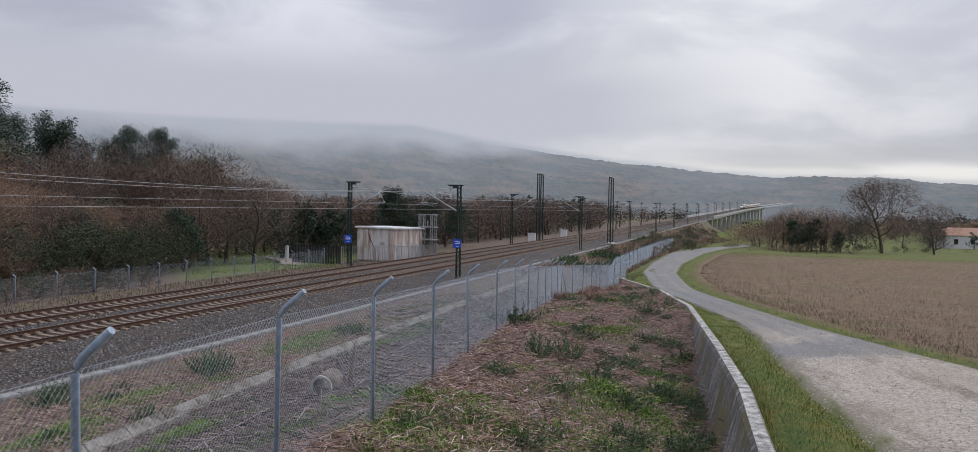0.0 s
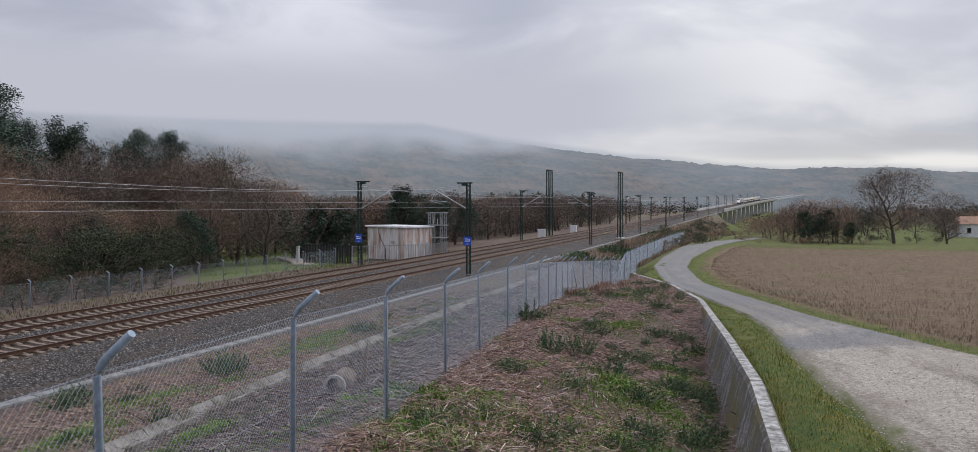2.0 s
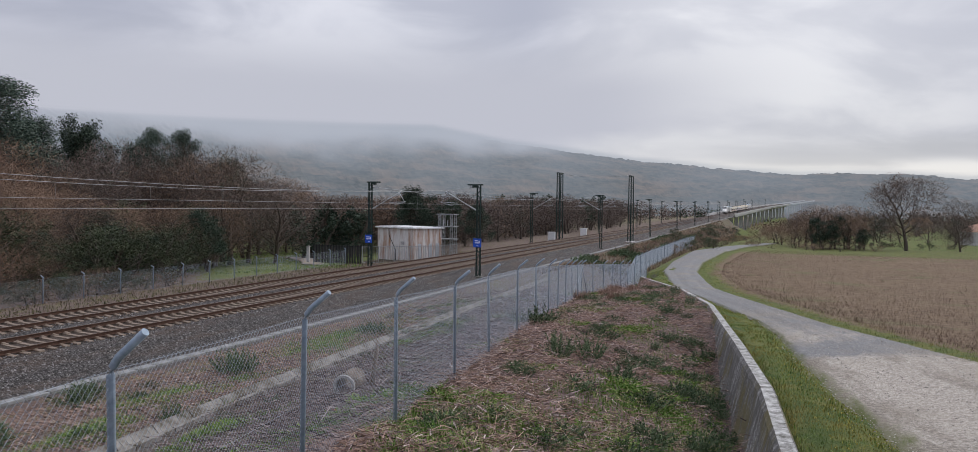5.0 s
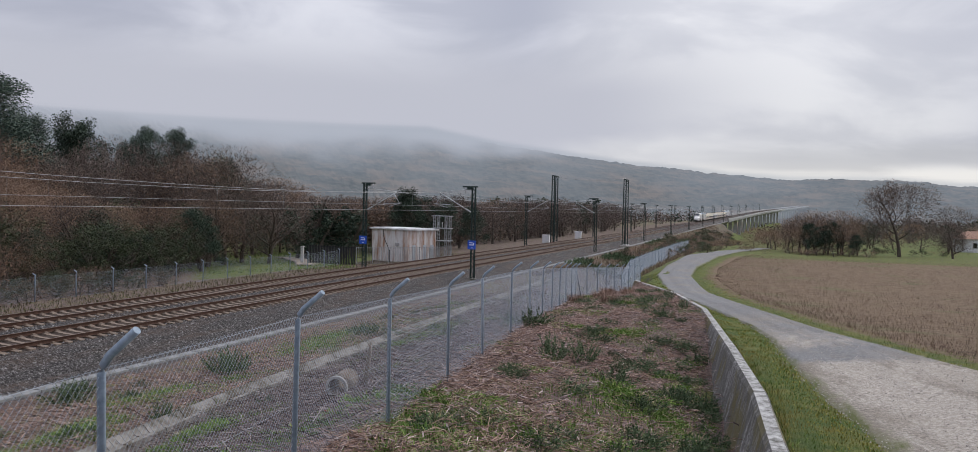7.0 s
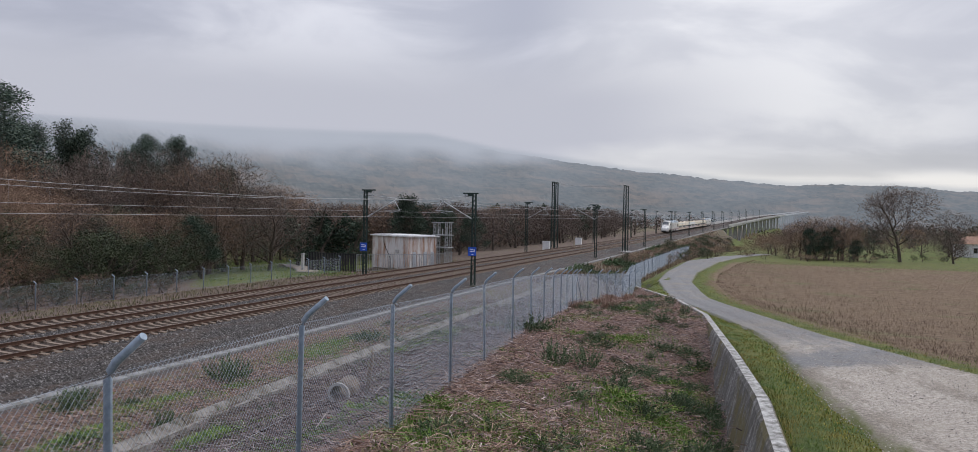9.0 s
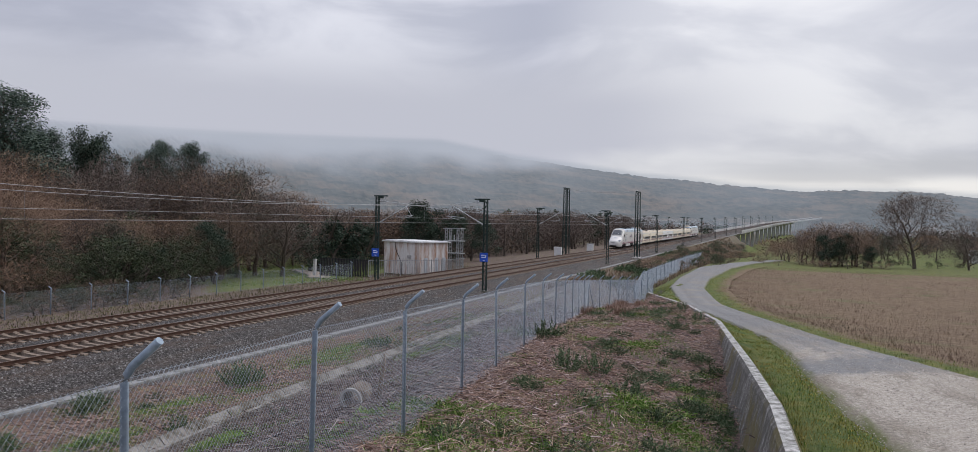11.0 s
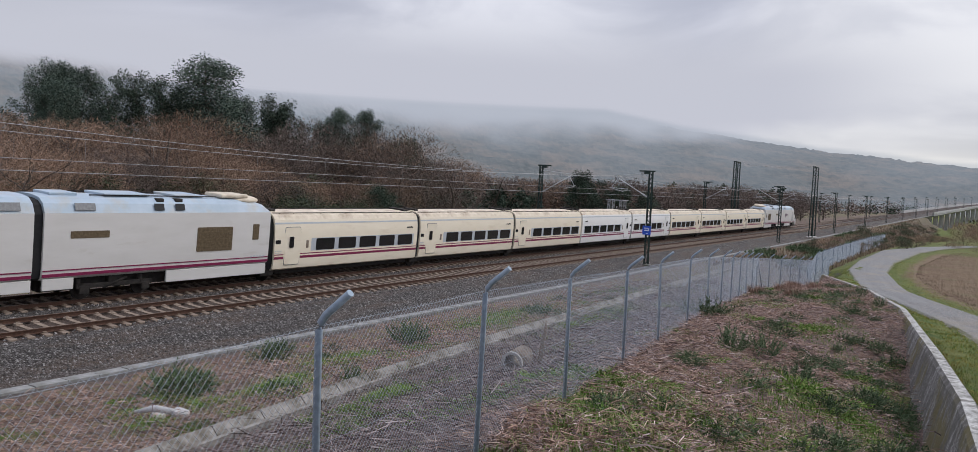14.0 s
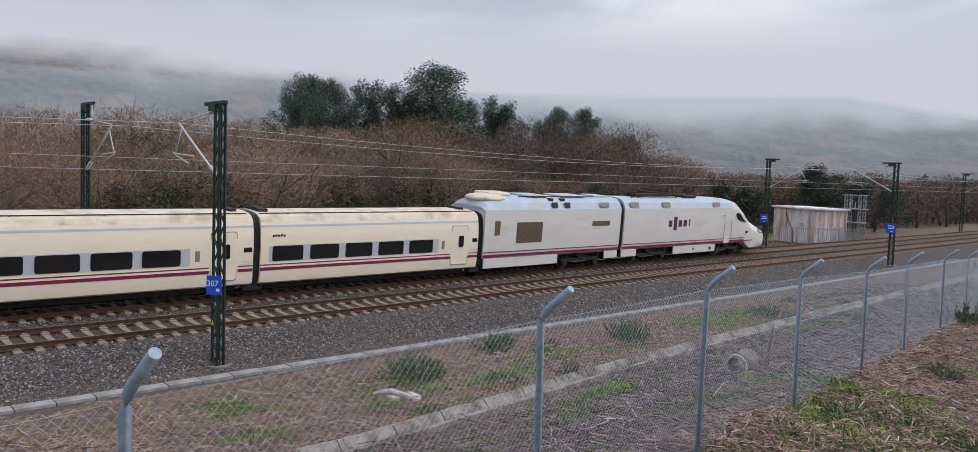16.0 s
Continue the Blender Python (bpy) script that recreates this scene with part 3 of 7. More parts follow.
# ---- ground ----
def build_ground():
    xs = sorted({round(v, 2) for v in [*np.arange(-26, 14, 0.5), *np.arange(-60, -26, 2), *np.arange(-120, -60, 10), -1800, -900, -400, -250, -180, -150,
                                        *np.arange(14, 60, 3), *np.arange(60, 200, 20), 250, 400, 900, 1800]})
    ys = sorted({round(v, 2) for v in [-300, -120, *np.arange(-60, 0, 6), *np.arange(0, 85, 0.75), *np.arange(85, 180, 3), *np.arange(180, 600, 15), 700, 850, 1000, 1400, 2200, 3200]})
    verts, zone = [], []
    for y in ys:
        for x in xs:
            z = ground_z(x, min(y, 900))
            if -23 < x < 0 and 0 < y < 85:
                z += 0.16 * (noise.noise(Vector((x * 0.7, y * 0.7, 0))) + 0.5 * noise.noise(Vector((x * 2.1, y * 2.1, 3))))
            elif x > 8 or x < -50:
                z += 0.25 * noise.noise(Vector((x * 0.06, y * 0.06, 1)))
            verts.append((x, y, z))
            fx, wx, rc, rw = fence_x(y), interp(y, WALL_X), interp(y, ROAD_C), interp(y, ROAD_W)
            litter = 1.0 if (y < 76 and -22.6 < x < wx) else (0.95 if (-22.6 < x < -11 and y >= 76) else 0.0)
            grass = field = 0.0
            if x >= wx and y < 175:
                off = x - (rc + rw / 2)
                if off < 0:
                    grass = 1.0
                else:
                    grass = float(np.interp(off, [0, 0.8 + 0.004 * y, 1.7 + 0.010 * y], [0.8, 0.6, 0.0]))
                    field = 1.0
                    if y > 128:
                        grass = max(grass, min(0.62, (y - 128) / 14))
            elif y >= 175:
                grass = 0.75 if x < 300 else 0.5
                litter = 0.6
            if y < 76 and -22.6 < x < wx:
                grass = 0.40 if x < fx else float(np.interp(y, [8, 13, 17, 24], [0.50, 0.40, 0.26, 0.06]))
            if -22.6 < x < -12.8 and y >= 76:
                grass = 0.42
            if x < -35.5:
                grass, litter = (0.36, 0.9) if x > -48 else (0.46 if x < -62 else 0.36, 0.95)
            if x < -48.5 and y > 62 and 27 < math.degrees(math.atan2(-x, y)) < 39:
                grass, litter = 1.0, 0.0
            if -12.8 < x < wx and 76 <= y < 175:
                grass = 0.6
            if -23 < x < 0 and 5 < y < 45:
                grass = max(grass, *(1.0 * math.exp(-0.45 * (((x - cx) / rx) ** 2 + ((y - cy) / ry) ** 2)) for cx, cy, rx, ry in LUSH))
            zone.append((litter, grass, field, 1.0))
    nx = len(xs)
    faces = [(j * nx + i, j * nx + i + 1, (j + 1) * nx + i + 1, (j + 1) * nx + i) for j in range(len(ys) - 1) for i in range(nx - 1)]
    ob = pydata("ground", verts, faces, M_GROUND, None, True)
    att = ob.data.color_attributes.new("zone", "FLOAT_COLOR", "POINT")
    att.data.foreach_set("color", np.array(zone, dtype=np.float32).ravel())
    tagged(ob, "rough earth with litter, grass and dry field", "ground", kind="structure")


build_ground()


def ribbon(name, table, mat, label, category):
    """A draped strip: rows of y, left x, right x, z."""
    verts, faces = [], []
    n = 25
    for y, xl, xr, z in table:
        for k in range(n):
            u = k / (n - 1)
            w = 0.10 * noise.noise(Vector((0, y * 0.5, k))) if k in (0, n - 1) else 0
            crown = 0.05 * (1 - (2 * u - 1) ** 2) - 0.03 * math.exp(-((u - 0.28) / 0.08) ** 2) - 0.03 * math.exp(-((u - 0.72) / 0.08) ** 2)
            verts.append((xl + (xr - xl) * u + 2 * w, y, z + crown + 0.012 * noise.noise(Vector((u * 9, y * 2, 5))) - (0.12 if k in (0, n - 1) else 0)))
    for j in range(len(table) - 1):
        for k in range(n - 1):
            faces.append((j * n + k, j * n + k + 1, (j + 1) * n + k + 1, (j + 1) * n + k))
    ob = pydata(name, verts, faces, mat, None, True)
    lane = []
    for y, xl, xr, z in table:
        for k in range(n):
            u = k / (n - 1)
            track = sum(math.exp(-((u - c) / 0.10) ** 2) for c in (0.30, 0.72)) + 0.50
            tar = smooth(22, 32, y) * 0.80 + 0.85 * math.exp(-((y - 22.5 - 3 * u) / 1.8) ** 2)
            weeds = max(0.0, 1 - min(u, 1 - u) / 0.10) * 0.75
            lane.append((min(1, track), min(1, tar), weeds, 1.0))
    att = ob.data.color_attributes.new("lane", "FLOAT_COLOR", "POINT")
    att.data.foreach_set("color", np.array(lane, dtype=np.float32).ravel())
    return tagged(ob, label, category, kind="structure")


ribbon("road", [(y, interp(y, ROAD_C) - interp(y, ROAD_W) / 2, interp(y, ROAD_C) + interp(y, ROAD_W) / 2, interp(y, ROAD_Z) + 0.03 + 0.10 * min(1, max(0, y - 60) / 12)) for y in np.arange(-60, 172, 0.5)],
       M_ROAD, "pale gravel lane with worn asphalt patches", "road")


def lane_gravel():
    """Loose stones on the lane and spilling over its edges."""
    rnd = random.Random(8)
    verts, faces = [], []
    shape = [(-1, -0.7, -0.4), (0.9, -0.8, -0.3), (1, 0.7, -0.4), (-0.8, 0.9, -0.3), (0.1, -0.1, 0.7)]
    tri = [(0, 1, 4), (1, 2, 4), (2, 3, 4), (3, 0, 4)]
    for i in range(13000):
        y = 9 + 34 * rnd.random() ** 1.5
        c, w = interp(y, ROAD_C), interp(y, ROAD_W)
        u = rnd.random() if i % 3 else rnd.choice((rnd.gauss(0.03, 0.05), rnd.gauss(0.97, 0.04), rnd.gauss(0.5, 0.09)))
        x = c - w / 2 + w * u
        s, a = rnd.uniform(0.005, 0.017), rnd.uniform(0, 6.28)
        z = interp(y, ROAD_Z) + 0.03 + 0.05 * (1 - (2 * u - 1) ** 2) + (0.0 if 0.05 < u < 0.95 else -0.02)
        p, q = math.cos(a) * s, math.sin(a) * s
        o = len(verts)
        verts += [(x + p * e - q * f, y + q * e + p * f, z + g * s) for e, f, g in shape]
        faces += [(o + i0, o + i1, o + i2) for i0, i1, i2 in tri]
    m = island_material("lane_gravel", [(0.0, (0.17, 0.15, 0.135)), (0.5, (0.34, 0.31, 0.28)), (1.0, (0.60, 0.56, 0.51))])
    tagged(pydata("lane_gravel", verts, faces, m), "loose pale gravel on the lane", "gravel", kind="stuff")


lane_gravel()


# ---- retaining wall along the lane ----
def build_wall():
    w = thing("retaining_wall", "curving low concrete wall stained with lichen", "wall", kind="structure")
    ys = list(np.arange(-20, 66.1, 2.0))
    for a, b in zip(ys, ys[1:]):
        bm = bmesh.new()
        rings = []
        for y in np.linspace(a, b - 0.012, 5):
            x, t = interp(y, WALL_X), interp(y, WALL_T)
            j = 0.012 * noise.noise(Vector((y * 3, 0, 0)))
            prof = [(-0.62, t - 1.9), (-0.17, t - 0.10), (-0.11, t + j), (0.10, t + j), (0.14, t - 0.04), (0.16, t - 1.2)]
            rings.append([bm.verts.new((x + dx, y, z)) for dx, z in prof])
        for u, v in zip(rings, rings[1:]):
            for k in range(6):
                bm.faces.new((u[k], v[k], v[(k + 1) % 6], u[(k + 1) % 6]))
        bm.faces.new(rings[0])
        bm.faces.new(rings[-1][::-1])
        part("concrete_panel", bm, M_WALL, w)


build_wall()


# ---- railway: formation, rails, sleepers ----
def sweep(name, profile, ys, mat, parent, x0=0.0, z0=0.0, smooth=False):
    """A profile (x, z) carried along the line."""
    n = len(profile)
    verts = [(x0 + px + bend(y), y, z0 + pz + rise(y)) for y in ys for px, pz in profile]
    faces = [(j * n + k, j * n + k + 1, (j + 1) * n + k + 1, (j + 1) * n + k) for j in range(len(ys) - 1) for k in range(n - 1)]
    return pydata(name, verts, faces, mat, parent, smooth)


YS = [*np.arange(-80, 240, 8.0), *np.arange(240, 1500, 20.0)]


def build_formation():
    t = 1.5 / 1.74 * CANT
    prof = [(-36.6, -1.02), (-36.1, -0.85), (FAR - 2.0, -0.22 + t), (FAR - 1.35, -0.20 + t), (FAR + 1.35, -0.25), (-30.6, -0.30), (NEAR - 1.35, -0.20 + t),
            (NEAR + 1.35, -0.25), (NEAR + 1.9, -0.28), (-24.6, -0.88), (-23.9, -0.96)]
    fine = [*np.arange(-10, 90, 0.25)]
    dense = []
    for (xa, za), (xb, zb) in zip(prof, prof[1:]):
        k = max(1, int((xb - xa) / 0.22))
        dense += [(xa + (xb - xa) * i / k, za + (zb - za) * i / k) for i in range(k)]
    dense.append(prof[-1])
    n = len(dense)
    ys = [*np.arange(-80, -10, 4.0), *fine, *np.arange(90, 240, 3.0), *np.arange(240, 1500, 20.0)]
    verts = []
    for y in ys:
        amp = 0.035 if -10 <= y <= 130 else 0.0
        for x, z in dense:
            verts.append((x + bend(y), y, z + rise(y) + amp * noise.noise(Vector((x * 6, y * 6, 0)))))
    faces = [(j * n + k, j * n + k + 1, (j + 1) * n + k + 1, (j + 1) * n + k) for j in range(len(ys) - 1) for k in range(n - 1)]
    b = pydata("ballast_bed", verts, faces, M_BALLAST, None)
    tagged(b, "grey crushed-stone ballast bed of the railway", "ballast", kind="stuff")


build_formation()


def loose_stones():
    """Single stones proud of the ballast slope."""
    rnd = random.Random(4)
    verts, faces = [], []
    shape = [(-1, -0.7, -0.5), (0.9, -0.8, -0.4), (1, 0.7, -0.5), (-0.8, 0.9, -0.4), (0.1, -0.2, 0.8), (-0.3, 0.4, 0.7)]
    tri = [(0, 1, 4), (1, 2, 4), (2, 5, 4), (2, 3, 5), (3, 0, 5), (0, 4, 5)]
    for _ in range(17000):
        y = -4 + 75 * rnd.random() ** 1.3
        x = rnd.choice([rnd.uniform(NEAR + 1.0, -24.2), rnd.uniform(NEAR + 1.0, -24.2), rnd.uniform(FAR + 0.9, NEAR - 0.9), rnd.uniform(NEAR - 0.8, NEAR + 0.8)])
        if x > NEAR + 1.35:
            z = float(np.interp(x, [NEAR + 1.35, NEAR + 1.9, -24.6, -23.9], [-0.25, -0.28, -0.88, -0.96]))
        else:
            z = -0.22
        s, a = rnd.uniform(0.02, 0.05), rnd.uniform(0, 6.28)
        c, q = math.cos(a) * s, math.sin(a) * s
        o = len(verts)
        verts += [(x + c * u - q * v, y + q * u + c * v, z + w * s * 0.9 + 0.01) for u, v, w in shape]
        faces += [(o + i, o + j, o + k) for i, j, k in tri]
    m = island_material("ballast_pieces", [(0.0, (0.038, 0.035, 0.033)), (0.6, (0.105, 0.097, 0.092)), (1.0, (0.32, 0.305, 0.295))])
    ob = pydata("ballast_stones", verts, faces, m)
    tagged(ob, "loose grey ballast stones beside the track", "ballast", kind="stuff")


loose_stones()


def build_track(cx, name):
    t = thing(name, "ballasted railway track, rusty rails on concrete sleepers", "railway track", "railway tracks", kind="structure")
    foot = [(-0.075, -0.17), (-0.075, -0.155), (-0.012, -0.135), (-0.012, -0.05), (-0.036, -0.035), (-0.036, -0.003), (0.036, -0.003), (0.036, -0.035), (0.012, -0.05), (0.012, -0.135), (0.075, -0.155), (0.075, -0.17)]
    head = [(-0.034, -0.012), (-0.034, 0.0), (0.034, 0.0), (0.034, -0.012)]
    for side in (-1, 1):
        z = CANT if side < 0 else 0.0
        r = sweep("rail", foot, YS, M_RAIL, t, cx + side * GAUGE / 2, z)
        sweep("railhead", head, YS, M_RAILTOP, r, cx + side * GAUGE / 2, z + 0.001)
    lean = math.degrees(math.asin(CANT / GAUGE))
    bm = bmesh.new()
    box(bm, (-0.95, 0, -0.085), (0.72, 0.26, 0.17), bevel=0.02)
    box(bm, (0.95, 0, -0.085), (0.72, 0.26, 0.17), bevel=0.02)
    box(bm, (0, 0, -0.11), (1.25, 0.20, 0.13))
    for s in (-1, 1):
        for d in (-0.12, 0.12):
            box(bm, (s * GAUGE / 2 + d, 0, 0.015), (0.09, 0.13, 0.05))
    first = part("sleeper", bm, M_SLEEPER, t)
    me = first.data
    places = [(-6 + i * 0.6) for i in range(430)]
    near = [y for y in places if 2 <= y <= 150][:240]
    first.matrix_basis = pose(cx, near[0], CANT / 2 - 0.155, 0, lean, 0)
    for y in near[1:]:
        share("sleeper", me, t, pose(cx + bend(y), y, CANT / 2 - 0.155 + rise(y), random.uniform(-0.3, 0.3), lean, random.uniform(-0.6, 0.6)))
    rest = bmesh.new()
    for y in [y for y in places if y not in near]:
        box(rest, (cx + bend(y), y, CANT / 2 - 0.235 + rise(y)), (2.6, 0.26, 0.17), (0, lean, 0))
    far = part("sleeper_run", rest, M_SLEEPER, t, "more concrete sleepers of the same track")
    far["kind"] = "stuff"


build_track(NEAR, "railway_track")
build_track(FAR, "railway_track")


def build_trough():
    t = thing("cable_trough", "pale concrete cable trough with lids beside the ballast", "cable trough", kind="structure")
    bm = bmesh.new()
    box(bm, (0, 0, 0), (0.46, 0.97, 0.10), bevel=0.012)
    first = part("lid", bm, M_TROUGH, t)
    first.matrix_basis = pose(-23.35, -2, -0.91)
    for i in range(1, 150):
        y = -2 + i
        share("lid", first.data, t, pose(-23.35 + bend(y), y, -0.91 + rise(y) + random.uniform(-0.008, 0.008), 0, random.uniform(-0.6, 0.6), random.uniform(-0.5, 0.5)))
    sweep("trough_run", [(-0.22, -0.2), (-0.22, 0.06), (0.22, 0.06), (0.22, -0.2)], [*np.arange(147.5, 480, 8.0)], M_TROUGH, t, -23.35, -0.88)
    # drained strip of smooth concrete between trough and ballast
    s = sweep("drain_strip", [(-0.85, 0.0), (0, -0.03), (0.85, 0.02)], [*np.arange(-80, 140, 4.0)], M_STRIP, None, -24.0, -0.93)
    tagged(s, "damp mossy concrete strip beside the ballast", "drain", kind="structure")


build_trough()


def build_ditch():
    t = thing("drainage_ditch", "shallow stained concrete drainage channel in the slope", "ditch", kind="structure")
    y = -20.0
    while y < 62:
        bm = bmesh.new()
        rings = []
        for yy in (y, y + 0.5, y + 1.0, y + 1.47):
            x = interp(yy, DITCH_X) + 0.07 * noise.noise(Vector((yy * 0.33, 2, 0)))
            z = max(ground_z(interp(yy, DITCH_X) - 0.6, yy), ground_z(interp(yy, DITCH_X) + 0.6, yy)) + 0.12
            rings.append([bm.verts.new((x + dx, yy, z + dz)) for dx, dz in [(-0.42, -0.3), (-0.42, 0.02), (-0.32, 0.03), (-0.14, -0.14), (0.12, -0.14), (0.30, 0.05), (0.40, 0.04), (0.40, -0.3)]])
        for u, v in zip(rings, rings[1:]):
            for k in range(7):
                bm.faces.new((u[k], u[k + 1], v[k + 1], v[k]))
        bm.faces.new(rings[0][::-1])
        bm.faces.new(rings[-1])
        part("channel_slab", bm, M_DITCH, t)
        y += 1.5


build_ditch()


def build_viaduct():
    v = thing("viaduct", "long pale concrete railway viaduct on slim piers", "viaduct", kind="structure")
    ys = [*np.arange(480, 1500, 20.0)]
    sweep("deck", [(-38.5, -0.3), (-38.5, -1.3), (-36, -1.5), (-34, -3.2), (-28, -3.2), (-25.5, -1.5), (-22.6, -1.2), (-22.6, -0.3)], ys, M_CONC_L, v)
    sweep("parapet", [(-23.0, -0.95), (-23.0, 0.75), (-22.6, 0.75), (-22.6, -0.95)], ys, M_CONC_L, v)
    sweep("parapet", [(-38.5, -0.95), (-38.5, 0.75), (-38.1, 0.75), (-38.1, -0.95)], ys, M_CONC_L, v)
    bm = bmesh.new()
    box(bm, (-24.0, 479, 0.2), (2.4, 3, 3.2), bevel=0.05)
    part("abutment", bm, M_CONC_L, v)
    y = 515.0
    while y < 1300:
        for dx in (-34, -28):
            bm = bmesh.new()
            z = rise(y) - 3.1
            box(bm, (dx + bend(y), y, (z - 22) / 2), (1.8, 1.8, z + 22), bevel=0.1)
            part("pier", bm, M_CONC_L, v)
        y += 35


build_viaduct()

# ---- overhead line ----
def lattice(bm, h, w0, w1, chord=0.07):
    """Two channel legs with zigzag lacing on both faces."""
    for sx in (-1, 1):
        for sy in (-1, 1):
            bar(bm, (sx * w0 / 2, sy * w0 * 0.32, 0), (sx * w1 / 2, sy * w1 * 0.32, h), chord)
    n = int(h / 0.42)
    for i in range(n):
        za, zb = h * i / n, h * (i + 1) / n
        wa, wb = w0 + (w1 - w0) * za / h, w0 + (w1 - w0) * zb / h
        s = 1 if i % 2 else -1
        for sy in (-1, 1):
            bar(bm, (s * wa / 2, sy * wa * 0.32, za), (-s * wb / 2, sy * wb * 0.32, zb), 0.035)
        for sx in (-1, 1):
            bar(bm, (sx * wa / 2, s * wa * 0.32, za), (sx * wb / 2, -s * wb * 0.32, zb), 0.03)
    return bm


def plinth(bm):
    r = bmesh.ops.create_cone(bm, segments=20, radius1=0.48, radius2=0.44, depth=0.42, cap_ends=True)
    bmesh.ops.translate(bm, verts=r["verts"], vec=(0, 0, -0.12))
    return bm


def insulator(bm, a, b, n=7, r=0.06):
    a, b = Vector(a), Vector(b)
    pts, rad = [], []
    for i in range(2 * n + 1):
        pts.append(a + (b - a) * i / (2 * n))
        rad.append(r if i % 2 else r * 0.45)
    return tube(bm, pts, rad, 8)


def build_mast(x, y, z, side, h=8.8, sign=False, km=False, reach=3.4):
    """side: +1 when the track lies towards +x."""
    m = thing("catenary_mast", "dark green lattice catenary mast on a concrete plinth" if not sign else "dark lattice catenary mast carrying a blue marker board",
              "catenary mast", "catenary masts", m=pose(x, y, z))
    part("column", lattice(bmesh.new(), h, 0.36, 0.31), M_MAST, m)
    part("plinth", plinth(bmesh.new()), M_STRIP, m, "round concrete foundation plinth")
    bm = bmesh.new()
    box(bm, (0.35 * side, 0, h + 0.05), (1.5, 0.16, 0.12), bevel=0.02)
    box(bm, (0.35 * side, 0, h - 0.1), (0.5, 0.3, 0.2))
    part("head_beam", bm, M_MAST, m)
    bm = bmesh.new()
    insulator(bm, (0.85 * side, 0, h), (0.85 * side, 0, h - 0.5))
    part("insulator", bm, M_INSUL, m)
    top, low = 7.1 - z, 6.0 - z
    bm = bmesh.new()
    tube(bm, [(0.2 * side, 0, low - 0.7), (reach * side, 0, top)], 0.038, 6)
    tube(bm, [(0.2 * side, 0, top + 0.35), (reach * side, 0, top + 0.05)], 0.026, 6)
    tube(bm, [(reach * 0.62 * side, 0, low - 0.05), (reach * 1.15 * side, 0, low + 0.05)], 0.028, 6)
    tube(bm, [(reach * 0.92 * side, 0, top - 0.15), (reach * 1.1 * side, 0, low)], 0.022, 6)
    tube(bm, [(reach * 1.1 * side, 0, low), (reach * 0.75 * side, 0, low - 0.3)], 0.02, 6)
    c = part("cantilever", bm, M_TUBE, m, "pale galvanised tubular cantilever")
    bm = bmesh.new()
    d = Vector((reach * side - 0.2 * side, 0, top - low + 0.7)).normalized()
    a = Vector((0.2 * side, 0, low - 0.7))
    insulator(bm, a + d * 0.1, a + d * 0.65, 7, 0.085)
    part("strut_insulator", bm, M_INSUL, c, "ribbed grey insulator")
    bm = bmesh.new()
    insulator(bm, (0.25 * side, 0, top + 0.34), (0.8 * side, 0, top + 0.3), 7, 0.07)
    part("stay_insulator", bm, M_INSUL, c, "ribbed grey insulator")
    if sign:
        bm = bmesh.new()
        box(bm, (0.0, -0.32, 2.35 - z), (0.78, 0.03, 0.80), bevel=0.012)
        s = part("marker_board", bm, M_BLUE, m, "blue square marker board with white symbol")
        bm = bmesh.new()
        box(bm, (0.0, -0.342, 2.35 - z), (0.46, 0.012, 0.08))
        box(bm, (0.2, -0.342, 2.44 - z), (0.09, 0.012, 0.2))
        box(bm, (-0.06, -0.342, 2.54 - z), (0.34, 0.012, 0.07))
        box(bm, (0.04, -0.342, 2.08 - z), (0.2, 0.012, 0.05))
        part("symbol", bm, M_WHITE, s, "white bars")
    if km:
        bm = bmesh.new()
        box(bm, (0.0, -0.30, 2.75), (0.52, 0.025, 0.62), bevel=0.01)
        s = part("kilometre_plate", bm, M_BLUE, m, "blue enamel kilometre plate with white figures")
        s.matrix_basis = pose(0, 0, 0, 0, 0, 38)
        cu = bpy.data.curves.new("figures", "FONT")
        cu.body, cu.size, cu.align_x, cu.align_y, cu.extrude = "307", 0.27, "CENTER", "CENTER", 0.004
        tmp = new("figures", cu)
        dg = bpy.context.evaluated_depsgraph_get()
        me = bpy.data.meshes.new_from_object(tmp.evaluated_get(dg))
        bpy.data.objects.remove(tmp)
        me.materials.clear()
        me.materials.append(M_WHITE)
        f = new("figures", me)
        f.parent = s
        f.matrix_basis = pose(-0.04, -0.322, 2.80, 90, 0, 0)
        bm = bmesh.new()
        box(bm, (0.14, -0.318, 2.60), (0.12, 0.008, 0.09))
        part("small_mark", bm, M_WHITE, s)
        bm = bmesh.new()
        v = [bm.verts.new(p) for p in ((-0.09, -0.20, 1.42), (0.09, -0.20, 1.42), (0, -0.20, 1.58))]
        bm.faces.new(v)
        r = bmesh.ops.extrude_face_region(bm, geom=bm.faces[:])
        bmesh.ops.translate(bm, verts=[q for q in r["geom"] if isinstance(q, bmesh.types.BMVert)], vec=(0, 0.015, 0))
        part("warning_plate", bm, M_YELLOW, m, "small yellow triangular plate")
    return m


